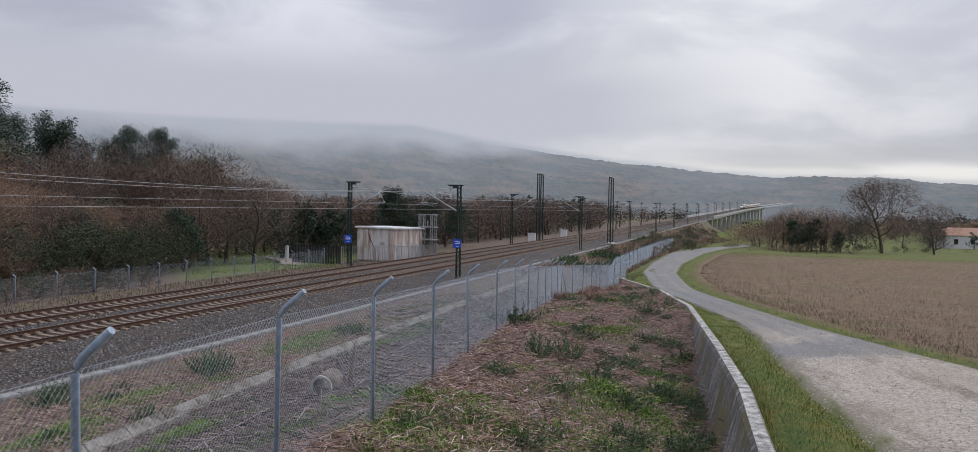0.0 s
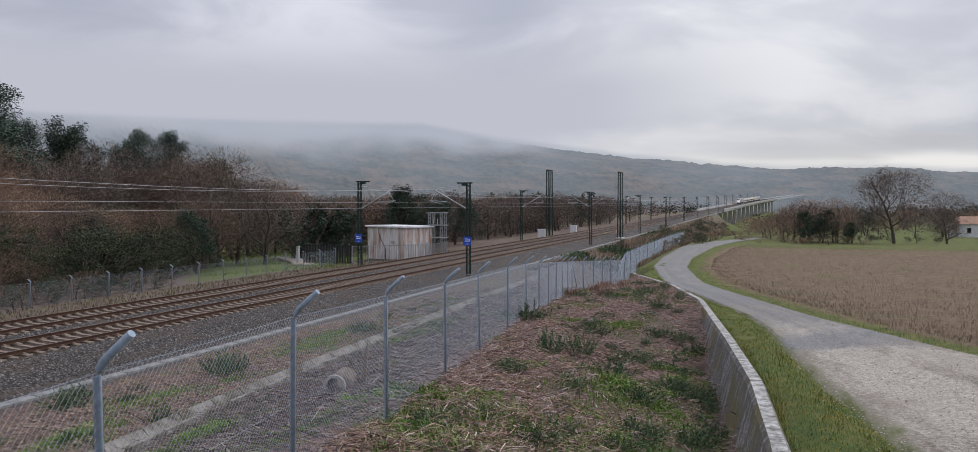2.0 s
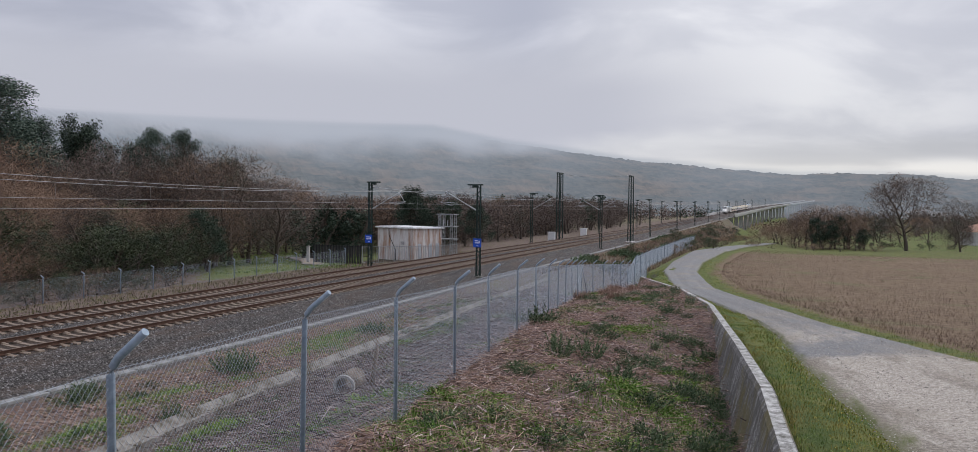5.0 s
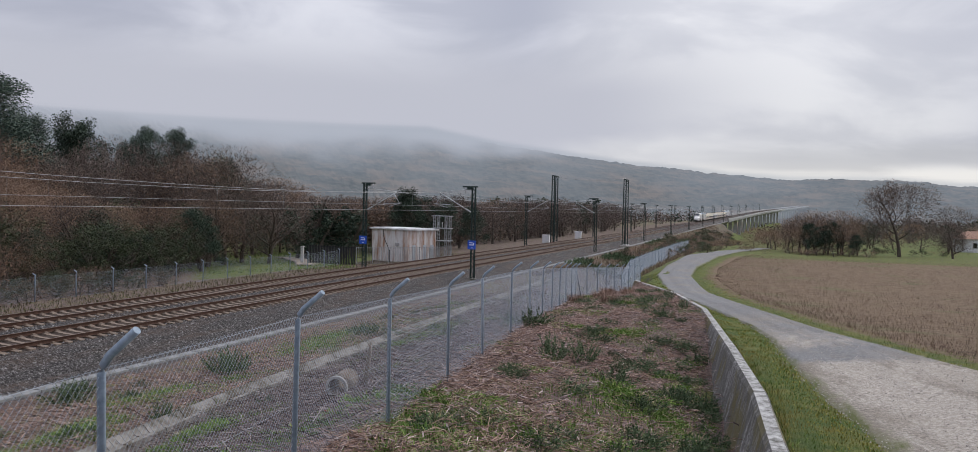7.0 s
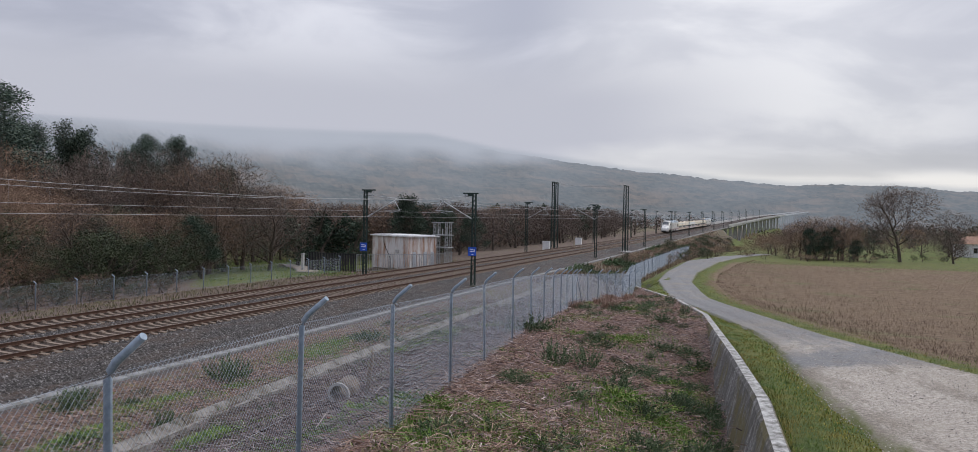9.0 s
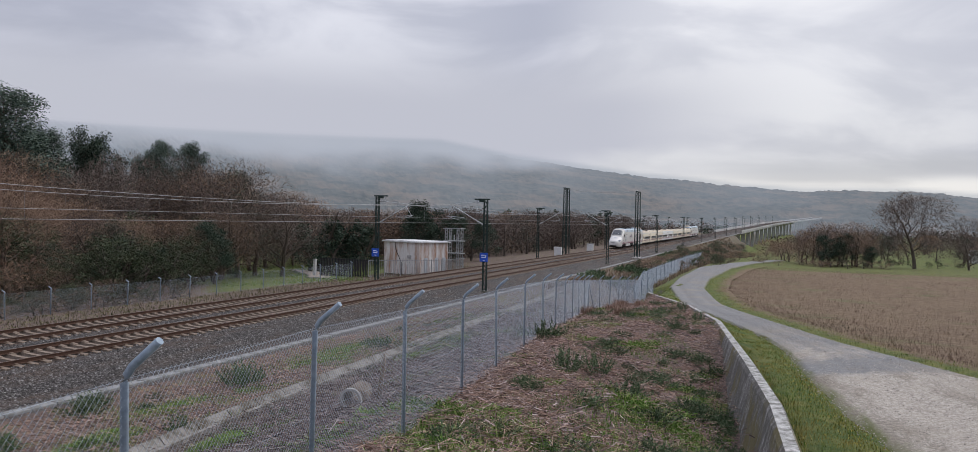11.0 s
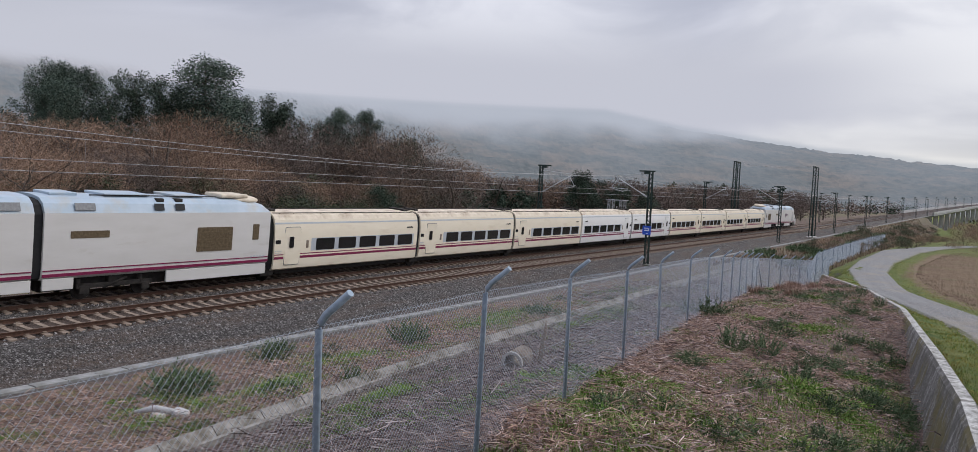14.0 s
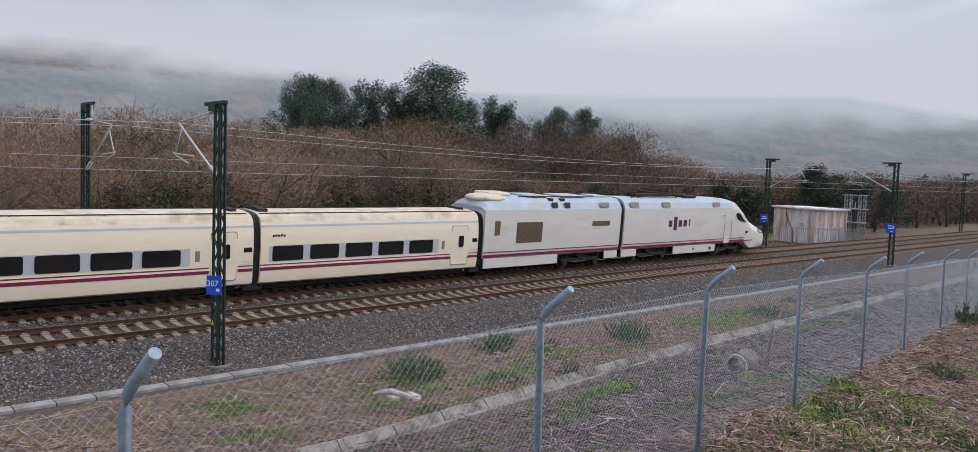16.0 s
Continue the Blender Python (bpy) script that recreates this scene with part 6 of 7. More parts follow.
def tree(name, label, category, seed, wood_mat, crown_mat, h, leaf=None, group="woodland trees", bare=True, fill=None, **kw):
    """leaf: size, leaves in a clump, clump radius, share of the branch ends, material; fill: count, length and half-width of the outer twigs."""
    rnd = random.Random(seed)
    t = thing(name, label, category, group)
    wv, wf, cv, cf, ends = grow(rnd, h, **kw)
    mid = Vector((0, 0, h * (0.5 + 0.38 * kw["first"])))
    rx, rz = h * kw["spread"] * 0.95, h * (0.48 - 0.38 * kw["first"])

    def limit(d):
        n = d.normalized()
        return 0.90 + 0.22 * noise.noise(n * 2.6 + Vector((seed, 0, 0))) + 0.10 * noise.noise(n * 6.0 + Vector((0, seed, 0)))

    def reach(q):
        d = q - mid
        return math.sqrt((d.x / rx) ** 2 + (d.y / rx) ** 2 + (d.z / (rz if d.z > 0 else rz * 1.7)) ** 2) / limit(d)

    # growth past the rounded crown is left out
    cf = [q for q in cf if reach((cv[q[2]] + cv[q[3]]) / 2) < rnd.uniform(0.9, 1.06)]
    if fill:
        n, length, width = fill
        for _ in range(n):
            d = Vector((rnd.gauss(0, 1), rnd.gauss(0, 1), rnd.gauss(0.25, 1))).normalized()
            r = limit(d) * (0.42 + 0.55 * rnd.random() ** 0.5)
            q = mid + Vector((d.x * rx, d.y * rx, d.z * (rz if d.z > 0 else rz * 1.35))) * r
            if q.z < 0.3:
                continue
            strip(cv, cf, q, q + turned(d + Vector((0, 0, 0.15)), 0.75, rnd) * length * rnd.uniform(0.5, 1.2), width, width * 0.45, rnd)
    pydata("trunk", wv, wf, wood_mat, t, True)
    if bare:
        pydata("crown", cv, cf, crown_mat, t)
    if leaf:
        size, per, radius, share_of, mat = leaf
        v, f = leaves(rnd, [q for q in ends if rnd.random() < share_of and reach(q) < 1.02], size, per, radius)
        pydata("foliage" if bare else "crown", v, f, mat, t)
    return t


BARE = dict(spread=0.42, limbs=15, subs=6, twigs=5, fine=3, first=0.14, tw=0.013, fill=(9000, 0.34, 0.011))
B1 = tree("bare_tree", "leafless grey-brown deciduous tree with dense twigs", "tree", 11, M_BARK, M_TWIG, 12.0, **BARE)
B2 = tree("bare_tree", "leafless brown deciduous tree with dense twigs", "tree", 12, M_BARK, M_TWIG, 12.0, **{**BARE, "spread": 0.5, "first": 0.1})
B3 = tree("bare_tree", "leafless tree with rust-brown twigs", "tree", 13, M_BARK, M_TWIG_RUST, 12.0, **{**BARE, "spread": 0.48})
B5 = tree("bare_tree", "leafless tan-brown tree with a broad crown", "tree", 19, M_BARK, M_TWIG_RUST, 12.0, **{**BARE, "spread": 0.52, "first": 0.08})
B4 = tree("bare_tree", "leafless many-stemmed tree with pale twigs", "tree", 14, M_BARK, M_TWIG, 12.0, **{**BARE, "spread": 0.55, "first": 0.04, "limbs": 19})
FARWOOD = dict(spread=0.46, limbs=10, subs=5, twigs=3, fine=1, first=0.08, tw=0.045, fill=(2400, 0.60, 0.042))
MIDWOOD = dict(spread=0.46, limbs=13, subs=6, twigs=4, fine=2, first=0.14, tw=0.02, fill=(5200, 0.42, 0.016))
M1 = tree("bare_tree", "leafless grey-brown woodland tree", "tree", 41, M_BARK, M_TWIG, 12.0, **MIDWOOD)
M2 = tree("bare_tree", "leafless brown woodland tree with a round crown", "tree", 42, M_BARK, M_TWIG_RUST, 12.0, **{**MIDWOOD, "spread": 0.5})
EVERF = tree("evergreen_tree", "distant dark evergreen tree", "tree", 43, M_BARK, M_TWIG, 12.0, leaf=(0.30, 18, 0.9, 0.95, M_LEAF_DARK), bare=False, group="evergreen trees",
             spread=0.34, limbs=14, subs=4, twigs=1, fine=1, first=0.06, tw=0.03)
F1 = tree("bare_tree", "distant leafless grey-brown tree", "tree", 16, M_BARK, M_TWIG, 12.0, **FARWOOD)
F2 = tree("bare_tree", "distant leafless rust-brown tree", "tree", 17, M_BARK, M_TWIG_RUST, 12.0, **{**FARWOOD, "spread": 0.54})
F3 = tree("bare_tree", "distant leafless round-crowned tree", "tree", 18, M_BARK, M_TWIG, 12.0, **{**FARWOOD, "spread": 0.58, "first": 0.03})
BUSH = tree("bare_bush", "leafless brown thicket bush", "bush", 15, M_BARK, M_TWIG_RUST, 4.5, group="bushes", spread=0.75, limbs=9, subs=4, twigs=3, fine=1, first=0.02, tw=0.010, fill=(1100, 0.36, 0.011))
EUC = tree("eucalyptus_tree", "tall grey-green evergreen eucalyptus", "tree", 21, M_BARK, M_TWIG, 22.0, leaf=(0.105, 280, 1.15, 0.95, M_LEAF_EUC), bare=False, group="evergreen trees",
           spread=0.27, limbs=32, subs=4, twigs=1, fine=1, first=0.20, tw=0.03)
PINE = tree("pine_tree", "dark green pine with a flat uneven crown", "tree", 22, M_BARK, M_TWIG, 16.0, leaf=(0.10, 170, 0.74, 0.95, M_LEAF_DARK), bare=False, group="evergreen trees",
            spread=0.30, limbs=20, subs=4, twigs=1, fine=1, first=0.42, tw=0.03)
EVER = tree("evergreen_tree", "dense dark green evergreen tree", "tree", 23, M_BARK, M_TWIG, 12.0, leaf=(0.105, 140, 0.85, 0.95, M_LEAF_DARK), bare=False, group="evergreen trees",
            spread=0.34, limbs=20, subs=5, twigs=1, fine=1, first=0.06, tw=0.03)
IVY = tree("ivy_clad_tree", "narrow tree trunk clad in dark ivy", "tree", 24, M_BARK, M_TWIG, 9.0, leaf=(0.14, 50, 0.55, 0.95, M_LEAF_DARK), bare=False, group="evergreen trees",
           spread=0.16, limbs=22, subs=3, twigs=1, fine=1, first=0.02, tw=0.02)
SHRUB = tree("broom_shrub", "olive green broom shrub", "shrub", 25, M_BARK, M_TWIG, 5.0, leaf=(0.07, 80, 0.50, 0.95, M_LEAF_SHRUB), bare=False, group="bushes",
             spread=0.62, limbs=16, subs=4, twigs=1, fine=1, first=0.02, tw=0.02)
OAK = tree("oak_tree", "spreading oak with a few withered brown leaves", "tree", 31, M_BARK, M_TWIG, 14.5, leaf=(0.09, 22, 1.0, 0.7, M_OAKLEAF), group="field trees", fill=(6500, 0.6, 0.018),
           spread=0.50, limbs=16, subs=7, twigs=5, fine=2, first=0.22, tw=0.028)
placed = set()


def plant(src, h0, x, y, h, wide=1.0, z=None):
    """A copy of a plant, of height h, at x, y."""
    z = ground_z(x, y) if z is None else z
    k = h / h0
    m = Matrix.Translation((x, y, z - 0.05)) @ pose(0, 0, 0, 0, 0, random.uniform(0, 360))
    if src.name not in placed:
        placed.add(src.name)
        ob = src
        ob.matrix_basis = m
    else:
        ob = copy_thing(src, m)
    ob.scale = (k * wide, k * wide, k)
    return ob


rw = random.Random(77)


def bear(az, d):
    a = radians(az)
    return -d * math.sin(a), d * math.cos(a)


def woods():
    # brambles and shrubs along the back fence, then three ranks of trees
    az = 33.0
    while az < 84:
        for x0, lo, hi, step in ((-64, 8.5, 11.5, 0), (-77, 11.0, 14.5, 1), (-92, 12.0, 15.0, 2)):
            a = az + rw.uniform(-1.2, 1.2)
            d = (-x0 + rw.uniform(-5, 5)) / math.sin(radians(a))
            if step == 0 and a < 37:
                continue
            x, y = bear(a, d)
            warm = rw.random() < (0.85 if a > 50 else 0.55)
            plant((rw.choice((B3, B5)) if warm else rw.choice((B1, B2, B4))) if step == 0 else (M2 if warm else M1), 12.0, x, y, rw.uniform(lo, hi), rw.uniform(1.0, 1.3))
        az += 2.2
    for a, d, h in ((34.5, 108, 11.5), (36.3, 112, 12.2), (38.5, 104, 11), (40, 118, 13), (42, 110, 13.5)):
        plant(rw.choice((B1, B2)), 12.0, *bear(a, d), h, 1.25)
    az = 37.5
    while az < 53:
        plant(rw.choice((M1, M2, M1, B5)), 12.0, *bear(az, rw.uniform(106, 116)), rw.uniform(14.0, 17.5) - 0.16 * max(0, 42 - az) * 2, rw.uniform(0.95, 1.2))
        az += rw.uniform(1.1, 1.9)
    # ivy and evergreen undergrowth in the shade between the trees
    for _ in range(95):
        az = rw.uniform(38.5, 72)
        s, s0 = rw.choice(((IVY, 9.0), (EVER, 12.0), (SHRUB, 5.0)))
        plant(s, s0, *bear(az, rw.uniform(59.5, 74) / math.sin(radians(az))), rw.uniform(4.0, 8.5), 1.2)
    for i in range(40):
        plant(rw.choice((SHRUB, BUSH, SHRUB)), 5.0, -48.6 + rw.uniform(-1.3, 0.5), 8 + i * 1.25 + rw.uniform(-0.6, 0.6), rw.uniform(1.1, 1.9), 1.7)
    az = 35.5
    while az < 82:
        d = 57.5 / math.sin(radians(az)) + rw.uniform(-2, 2)
        x, y = bear(az, d)
        if 40.5 < az < 48.5:
            plant(SHRUB, 5.0, x, y, rw.uniform(4.4, 6.2), 1.3)
        elif az > 40:
            plant(BUSH, 4.5, x, y, rw.uniform(3.0, 5.5), 1.1)
        az += 1.35
    for i in range(25):
        y = 6 + i * 2.1 + rw.uniform(-0.8, 0.8)
        plant(rw.choice((BUSH, SHRUB, BUSH)), 5.0, -50.6 + rw.uniform(-2.5, 0.6), y, rw.uniform(1.2, 2.6), 1.5)
    for a, d, h, s in ((49.9, 120, 27.0, EUC), (48.7, 124, 22.5, EUC), (51.2, 123, 21.5, EUC), (58.4, 122, 24.5, EUC), (59.6, 126, 25.5, EUC), (60.6, 120, 22.0, EUC), (57.0, 126, 24.0, PINE),
                       (54.8, 126, 24.0, PINE), (53.6, 122, 23.0, PINE), (46.6, 132, 23.0, PINE), (45.5, 134, 22.5, PINE), (44.2, 132, 19.5, EUC), (42.0, 128, 21.5, EUC), (40.9, 131, 22.0, EUC),
                       (38.0, 116, 17.0, EVER), (38.9, 118, 16.5, EVER), (36.6, 124, 15.5, EVER), (61.5, 128, 23, PINE), (52.4, 124, 21.5, PINE), (47.6, 130, 21, PINE)):
        s0 = {"eucalyptus_tree": 22.0, "pine_tree": 16.0, "evergreen_tree": 12.0}[s.name.split(".")[0]]
        plant(s, s0, *bear(a, d), h, (1.45 if h > 26 else 0.98) if s is EUC else (0.95 if s is PINE else 1.0))
    for a, d, h in ((32.6, 116, 12.0), (31.9, 118, 12.4), (31.2, 116, 10.5), (30.0, 118, 12.6), (29.3, 116, 11.8), (28.7, 117, 11.0)):
        plant(IVY, 9.0, *bear(a, d), h, 1.15)
    for a, d, h in ((24.6, 124, 10.5), (23.7, 126, 11.8), (22.9, 128, 9.5), (20.0, 140, 8.5), (17.3, 190, 10.5), (14.8, 230, 11)):
        plant(EVER, 12.0, *bear(a, d), h, 1.25)
    # woods beyond the hut and along the far side of the line
    for i in range(135):
        a = rw.uniform(5.5, 36) if i % 3 else rw.uniform(10, 31)
        d = rw.uniform(128, 230) if a > 15 else rw.uniform(200, 400)
        x, y = bear(a, d)
        if x > -52 + bend(y):
            x = -52 - rw.uniform(0, 30) + bend(y)
        plant(rw.choice((F1, F2, F3, F1)), 12.0, x, y, rw.uniform(8.0, 11.5) + max(0, d - 200) * 0.012, rw.uniform(1.15, 1.5))
    for i in range(16):
        a = rw.uniform(9, 24)
        d = rw.uniform(230, 330)
        x, y = bear(a, d)
        plant(EVERF, 12.0, min(x, -56), y, rw.uniform(9, 14), 1.1)


woods()


def field_edge():
    plant(OAK, 14.5, 25.2, 166, 15.2, 1.12)
    plant(B2, 12.0, 35.0, 170, 11.2, 0.95)
    for az, d, h, s, s0 in ((-1.9, 172, 7.6, M2, 12), (-2.6, 170, 7.6, M1, 12), (-3.2, 168, 8.8, M2, 12), (-4.2, 168, 8.2, M1, 12), (-5.2, 167, 9.0, M2, 12), (-5.9, 169, 7.8, M1, 12),
                            (-2.2, 165, 5.0, BUSH, 4.5), (-3.0, 163, 5.4, BUSH, 4.5), (-5.3, 163, 5.6, BUSH, 4.5), (-5.0, 165, 7.0, BUSH, 4.5), (-3.5, 166, 6.6, BUSH, 4.5),
                            (-3.7, 162, 6.8, EVER, 12), (-4.4, 163, 7.2, EVER, 12), (-4.1, 161, 5.4, EVER, 12), (-6.2, 162, 4.6, EVER, 12), (-5.9, 160, 3.4, EVER, 12), (-3.2, 160, 4.4, IVY, 9)):
        plant(s, s0, *bear(az, d), h, 1.3 if s is not BUSH else 1.1)
    for a, d, h in ((1.2, 188, 2.6), (0.3, 184, 3.4), (-0.6, 180, 4.4), (-1.1, 178, 5.0), (2.1, 200, 2.6), (-0.8, 205, 4.5), (0.8, 180, 2.4)):
        plant(BUSH, 4.5, *bear(a, d), h, 1.4)
    for i in range(46):
        y = rw.uniform(112, 176)
        x = rw.uniform(-20.5, -8.5) + 0.02 * (y - 112)
        plant(rw.choice((BUSH, BUSH, SHRUB)), 5.0, x, y, rw.uniform(0.9, 2.4), 1.7)
    for i in range(64):
        y = rw.uniform(176, 400)
        plant(rw.choice((BUSH, BUSH, SHRUB)), 5.0, rw.uniform(-20.8, -10.5) + (bend(y) if y > 215 else 0), y, rw.uniform(1.4, 2.8), 2.0)
    for i in range(60):
        a = rw.uniform(-16.5, 0.5)
        d = rw.uniform(215, 420)
        plant(rw.choice((F1, F2, F3, F1, EVERF)), 12.0, *bear(a, d), rw.uniform(4.5, 8.0) + (d - 215) * 0.012, 1.35)
    for i in range(22):
        plant(rw.choice((BUSH, SHRUB)), 5.0, *bear(rw.uniform(-15, -7), rw.uniform(172, 195)), rw.uniform(0.8, 1.6), 1.6)
    for i in range(16):
        plant(BUSH, 4.5, *bear(rw.uniform(-7.0, 1.5), rw.uniform(150, 160)), rw.uniform(0.9, 1.8), 1.8)


field_edge()


# ---- a farmhouse beyond the field ----
def build_house(x, y, turn, W, D, H, label):
    h = thing("farmhouse", label, "house", "farmhouses", m=pose(x, y, ground_z(x, y) - 0.1, 0, 0, turn))
    part("wall", boxes([((0, 0, H / 2), (W, D, H))], 0.03), M_ROOF, h, "white rendered wall")
    bm = bmesh.new()
    r = 1.9
    v = [bm.verts.new(p) for p in ((-W / 2 - 0.4, -D / 2 - 0.4, H), (W / 2 + 0.4, -D / 2 - 0.4, H), (W / 2 + 0.4, D / 2 + 0.4, H), (-W / 2 - 0.4, D / 2 + 0.4, H), (-W / 2 + 1.5, 0, H + r), (W / 2 - 1.5, 0, H + r))]
    for f in ((0, 1, 5, 4), (1, 2, 5), (2, 3, 4, 5), (3, 0, 4), (3, 2, 1, 0)):
        bm.faces.new([v[k] for k in f])
    part("roof", bm, surface("clay_tile_roof", (0.28, 0.16, 0.11), (0.40, 0.25, 0.18), 3, 0.9), h, "faded clay tile roof")
    for k in (-0.3, 0.05, 0.34):
        w = part("window", boxes([((k * W, -D / 2 - 0.02, H * 0.55), (0.9, 0.08, 1.2))]), M_GLASS, h, "dark window")
        part("sill", boxes([((k * W, -D / 2 - 0.06, H * 0.55 - 0.66), (1.1, 0.16, 0.08))]), M_CONC, w)


build_house(*bear(-13.2, 232), 8, 11, 8, 3.4, "white single-storey farmhouse with a clay roof")
build_house(*bear(-14.6, 300), -10, 10, 8, 3.2, "white farmhouse half hidden by trees")


# ---- hills and low cloud ----
CREST = [(-40, 1.6), (-22, 1.75), (-12, 1.95), (-8, 2.35), (-2, 2.35), (2, 2.6), (5, 3.0), (9, 3.3), (13, 3.9), (18, 4.5), (24, 5.6), (34, 6.6), (60, 7.4), (88, 7.6)]


def build_hills():
    verts, faces = [], []
    azs, rs = np.linspace(-40, 88, 520), np.linspace(1080, 2400, 60)
    for a in azs:
        e = float(np.interp(a, [c[0] for c in CREST], [c[1] for c in CREST]))
        e += 0.10 * noise.noise(Vector((a * 0.35, 0, 0))) + 0.05 * noise.noise(Vector((a * 1.7, 4, 0)))
        for r in rs:
            u = (r - 1080) / 1320
            s = u * u * (3 - 2 * u)
            x, y = bear(a, r)
            z = -12 + (2400 * math.tan(radians(e)) + 17) * (0.25 * u + 0.75 * s)
            z += 34 * u * (1 - u) * noise.noise(Vector((x * 0.0032, y * 0.0032, 0)))
            c = noise.noise(Vector((x * 0.045, y * 0.045, 2))) + 0.7 * noise.noise(Vector((x * 0.11, y * 0.11, 6)))
            verts.append((x, y, z + 6 * max(-0.2, c)))
    n = len(rs)
    faces = [(i * n + j, (i + 1) * n + j, (i + 1) * n + j + 1, i * n + j + 1) for i in range(len(azs) - 1) for j in range(n - 1)]
    ob = pydata("wooded_hills", verts, faces, M_HILL)
    tagged(ob, "wooded hills fading into low cloud", "hills", kind="structure")


def build_cloud():
    """A glowing sheet that paints haze over the slopes, and the ragged base of the cloud that hides their tops."""
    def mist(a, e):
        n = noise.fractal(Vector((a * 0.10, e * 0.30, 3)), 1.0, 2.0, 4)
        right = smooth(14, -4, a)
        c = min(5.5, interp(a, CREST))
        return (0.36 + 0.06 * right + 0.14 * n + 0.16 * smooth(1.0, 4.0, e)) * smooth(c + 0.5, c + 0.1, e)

    def cloud(a, e):
        lo = float(np.interp(a, [-10, 0, 8, 14, 20, 36, 55, 75], [5.0, 4.8, 4.2, 3.6, 3.0, 3.0, 4.0, 4.8]))
        w = float(np.interp(a, [10, 36, 75], [1.5, 2.3, 3.2]))
        n = 0.55 * noise.fractal(Vector((a * 0.11, e * 0.32, 9)), 1.0, 2.0, 5) + 0.30 * noise.noise(Vector((a * 0.5, e * 1.1, 2)))
        return smooth(lo, lo + w, e + n) * smooth(-4, 13, a) * smooth(13, 8, e)

    for name, r, top, col, density, label in (("painted_haze_backdrop", 1000, 11, (0.27, 0.31, 0.37), mist, "glowing sheet that paints blue haze in front of the hills"),
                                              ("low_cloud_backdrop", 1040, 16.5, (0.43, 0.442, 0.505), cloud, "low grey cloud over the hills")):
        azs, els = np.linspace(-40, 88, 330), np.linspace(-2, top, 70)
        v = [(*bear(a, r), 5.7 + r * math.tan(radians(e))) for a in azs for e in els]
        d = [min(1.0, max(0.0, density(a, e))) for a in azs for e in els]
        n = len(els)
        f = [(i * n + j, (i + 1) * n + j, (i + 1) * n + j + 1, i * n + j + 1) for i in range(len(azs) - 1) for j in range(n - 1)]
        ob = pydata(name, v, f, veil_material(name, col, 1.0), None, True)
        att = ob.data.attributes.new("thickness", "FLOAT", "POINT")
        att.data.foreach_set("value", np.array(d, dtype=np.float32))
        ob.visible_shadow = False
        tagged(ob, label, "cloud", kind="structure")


build_hills()
build_cloud()


def far_woods():
    """Distant woodland: crowns of small sprays, too far off to count."""
    rnd = random.Random(91)
    for name, mat, n, share_, label in (("far_bare_woods", M_TWIG, 620, 1.0, "distant leafless brown woodland"), ("far_evergreen_woods", M_LEAF_DARK, 170, 0.8, "distant dark evergreen woodland")):
        v, f = [], []
        for _ in range(n):
            az, d = rnd.uniform(-18, 34), 430 + 640 * rnd.random() ** 0.9
            x, y = bear(az, d)
            if -60 < x - bend(y) < -8:
                continue
            z = ground_z(x, min(y, 900)) if d < 800 else -12 + (d - 800) * 0.05
            h, w = rnd.uniform(7, 13), rnd.uniform(4, 7)
            tips = []
            for _ in range(46):
                a, q, r = rnd.uniform(0, 6.283), rnd.random(), rnd.random() ** 0.4
                tips.append(Vector((x + w * r * math.cos(a) * math.sqrt(1 - q * q), y + w * r * math.sin(a) * math.sqrt(1 - q * q), z + h * (0.15 + 0.85 * q * r))))
            lv, lf = leaves(rnd, tips, 0.9, 1, 0.3)
            o = len(v)
            v += lv
            f += [tuple(i + o for i in t) for t in lf]
        tagged(pydata(name, v, f, mat), label, "woods", kind="stuff")


far_woods()


# ---- undergrowth ----
def lift(x, y):
    """Small humps of the ground between ballast and wall."""
    return 0.16 * (noise.noise(Vector((x * 0.7, y * 0.7, 0))) + 0.5 * noise.noise(Vector((x * 2.1, y * 2.1, 3))))


def in_lush(x, y):
    """Within one of the green patches inside the fence."""
    return x < fence_x(y) and any(((x - cx) / rx) ** 2 + ((y - cy) / ry) ** 2 < 1.6 for cx, cy, rx, ry in LUSH)


def tuft_mesh(seed, n, h, w, mat, spread):
    rnd = random.Random(seed)
    v, f = [], []
    for _ in range(n):
        a, r = rnd.uniform(0, 6.283), spread * math.sqrt(rnd.random())
        b = Vector((r * math.cos(a), r * math.sin(a), 0))
        out = Vector((math.cos(a), math.sin(a), 0)) * rnd.uniform(0.1, 0.7)
        hh = h * rnd.uniform(0.5, 1.1)
        m = b + out * hh * 0.45 + Vector((0, 0, hh * 0.6))
        t = b + out * hh + Vector((rnd.gauss(0, 0.1) * hh, rnd.gauss(0, 0.1) * hh, hh))
        s = Vector((-math.sin(a + rnd.uniform(-1, 1)), math.cos(a + rnd.uniform(-1, 1)), 0)) * w
        o = len(v)
        v += [b - s, b + s, m + s * 0.8, m - s * 0.8, t]
        f += [(o, o + 1, o + 2, o + 3), (o + 3, o + 2, o + 4)]
    me = bpy.data.meshes.new("tuft")
    me.from_pydata(v, [], f)
    me.materials.append(mat)
    return me


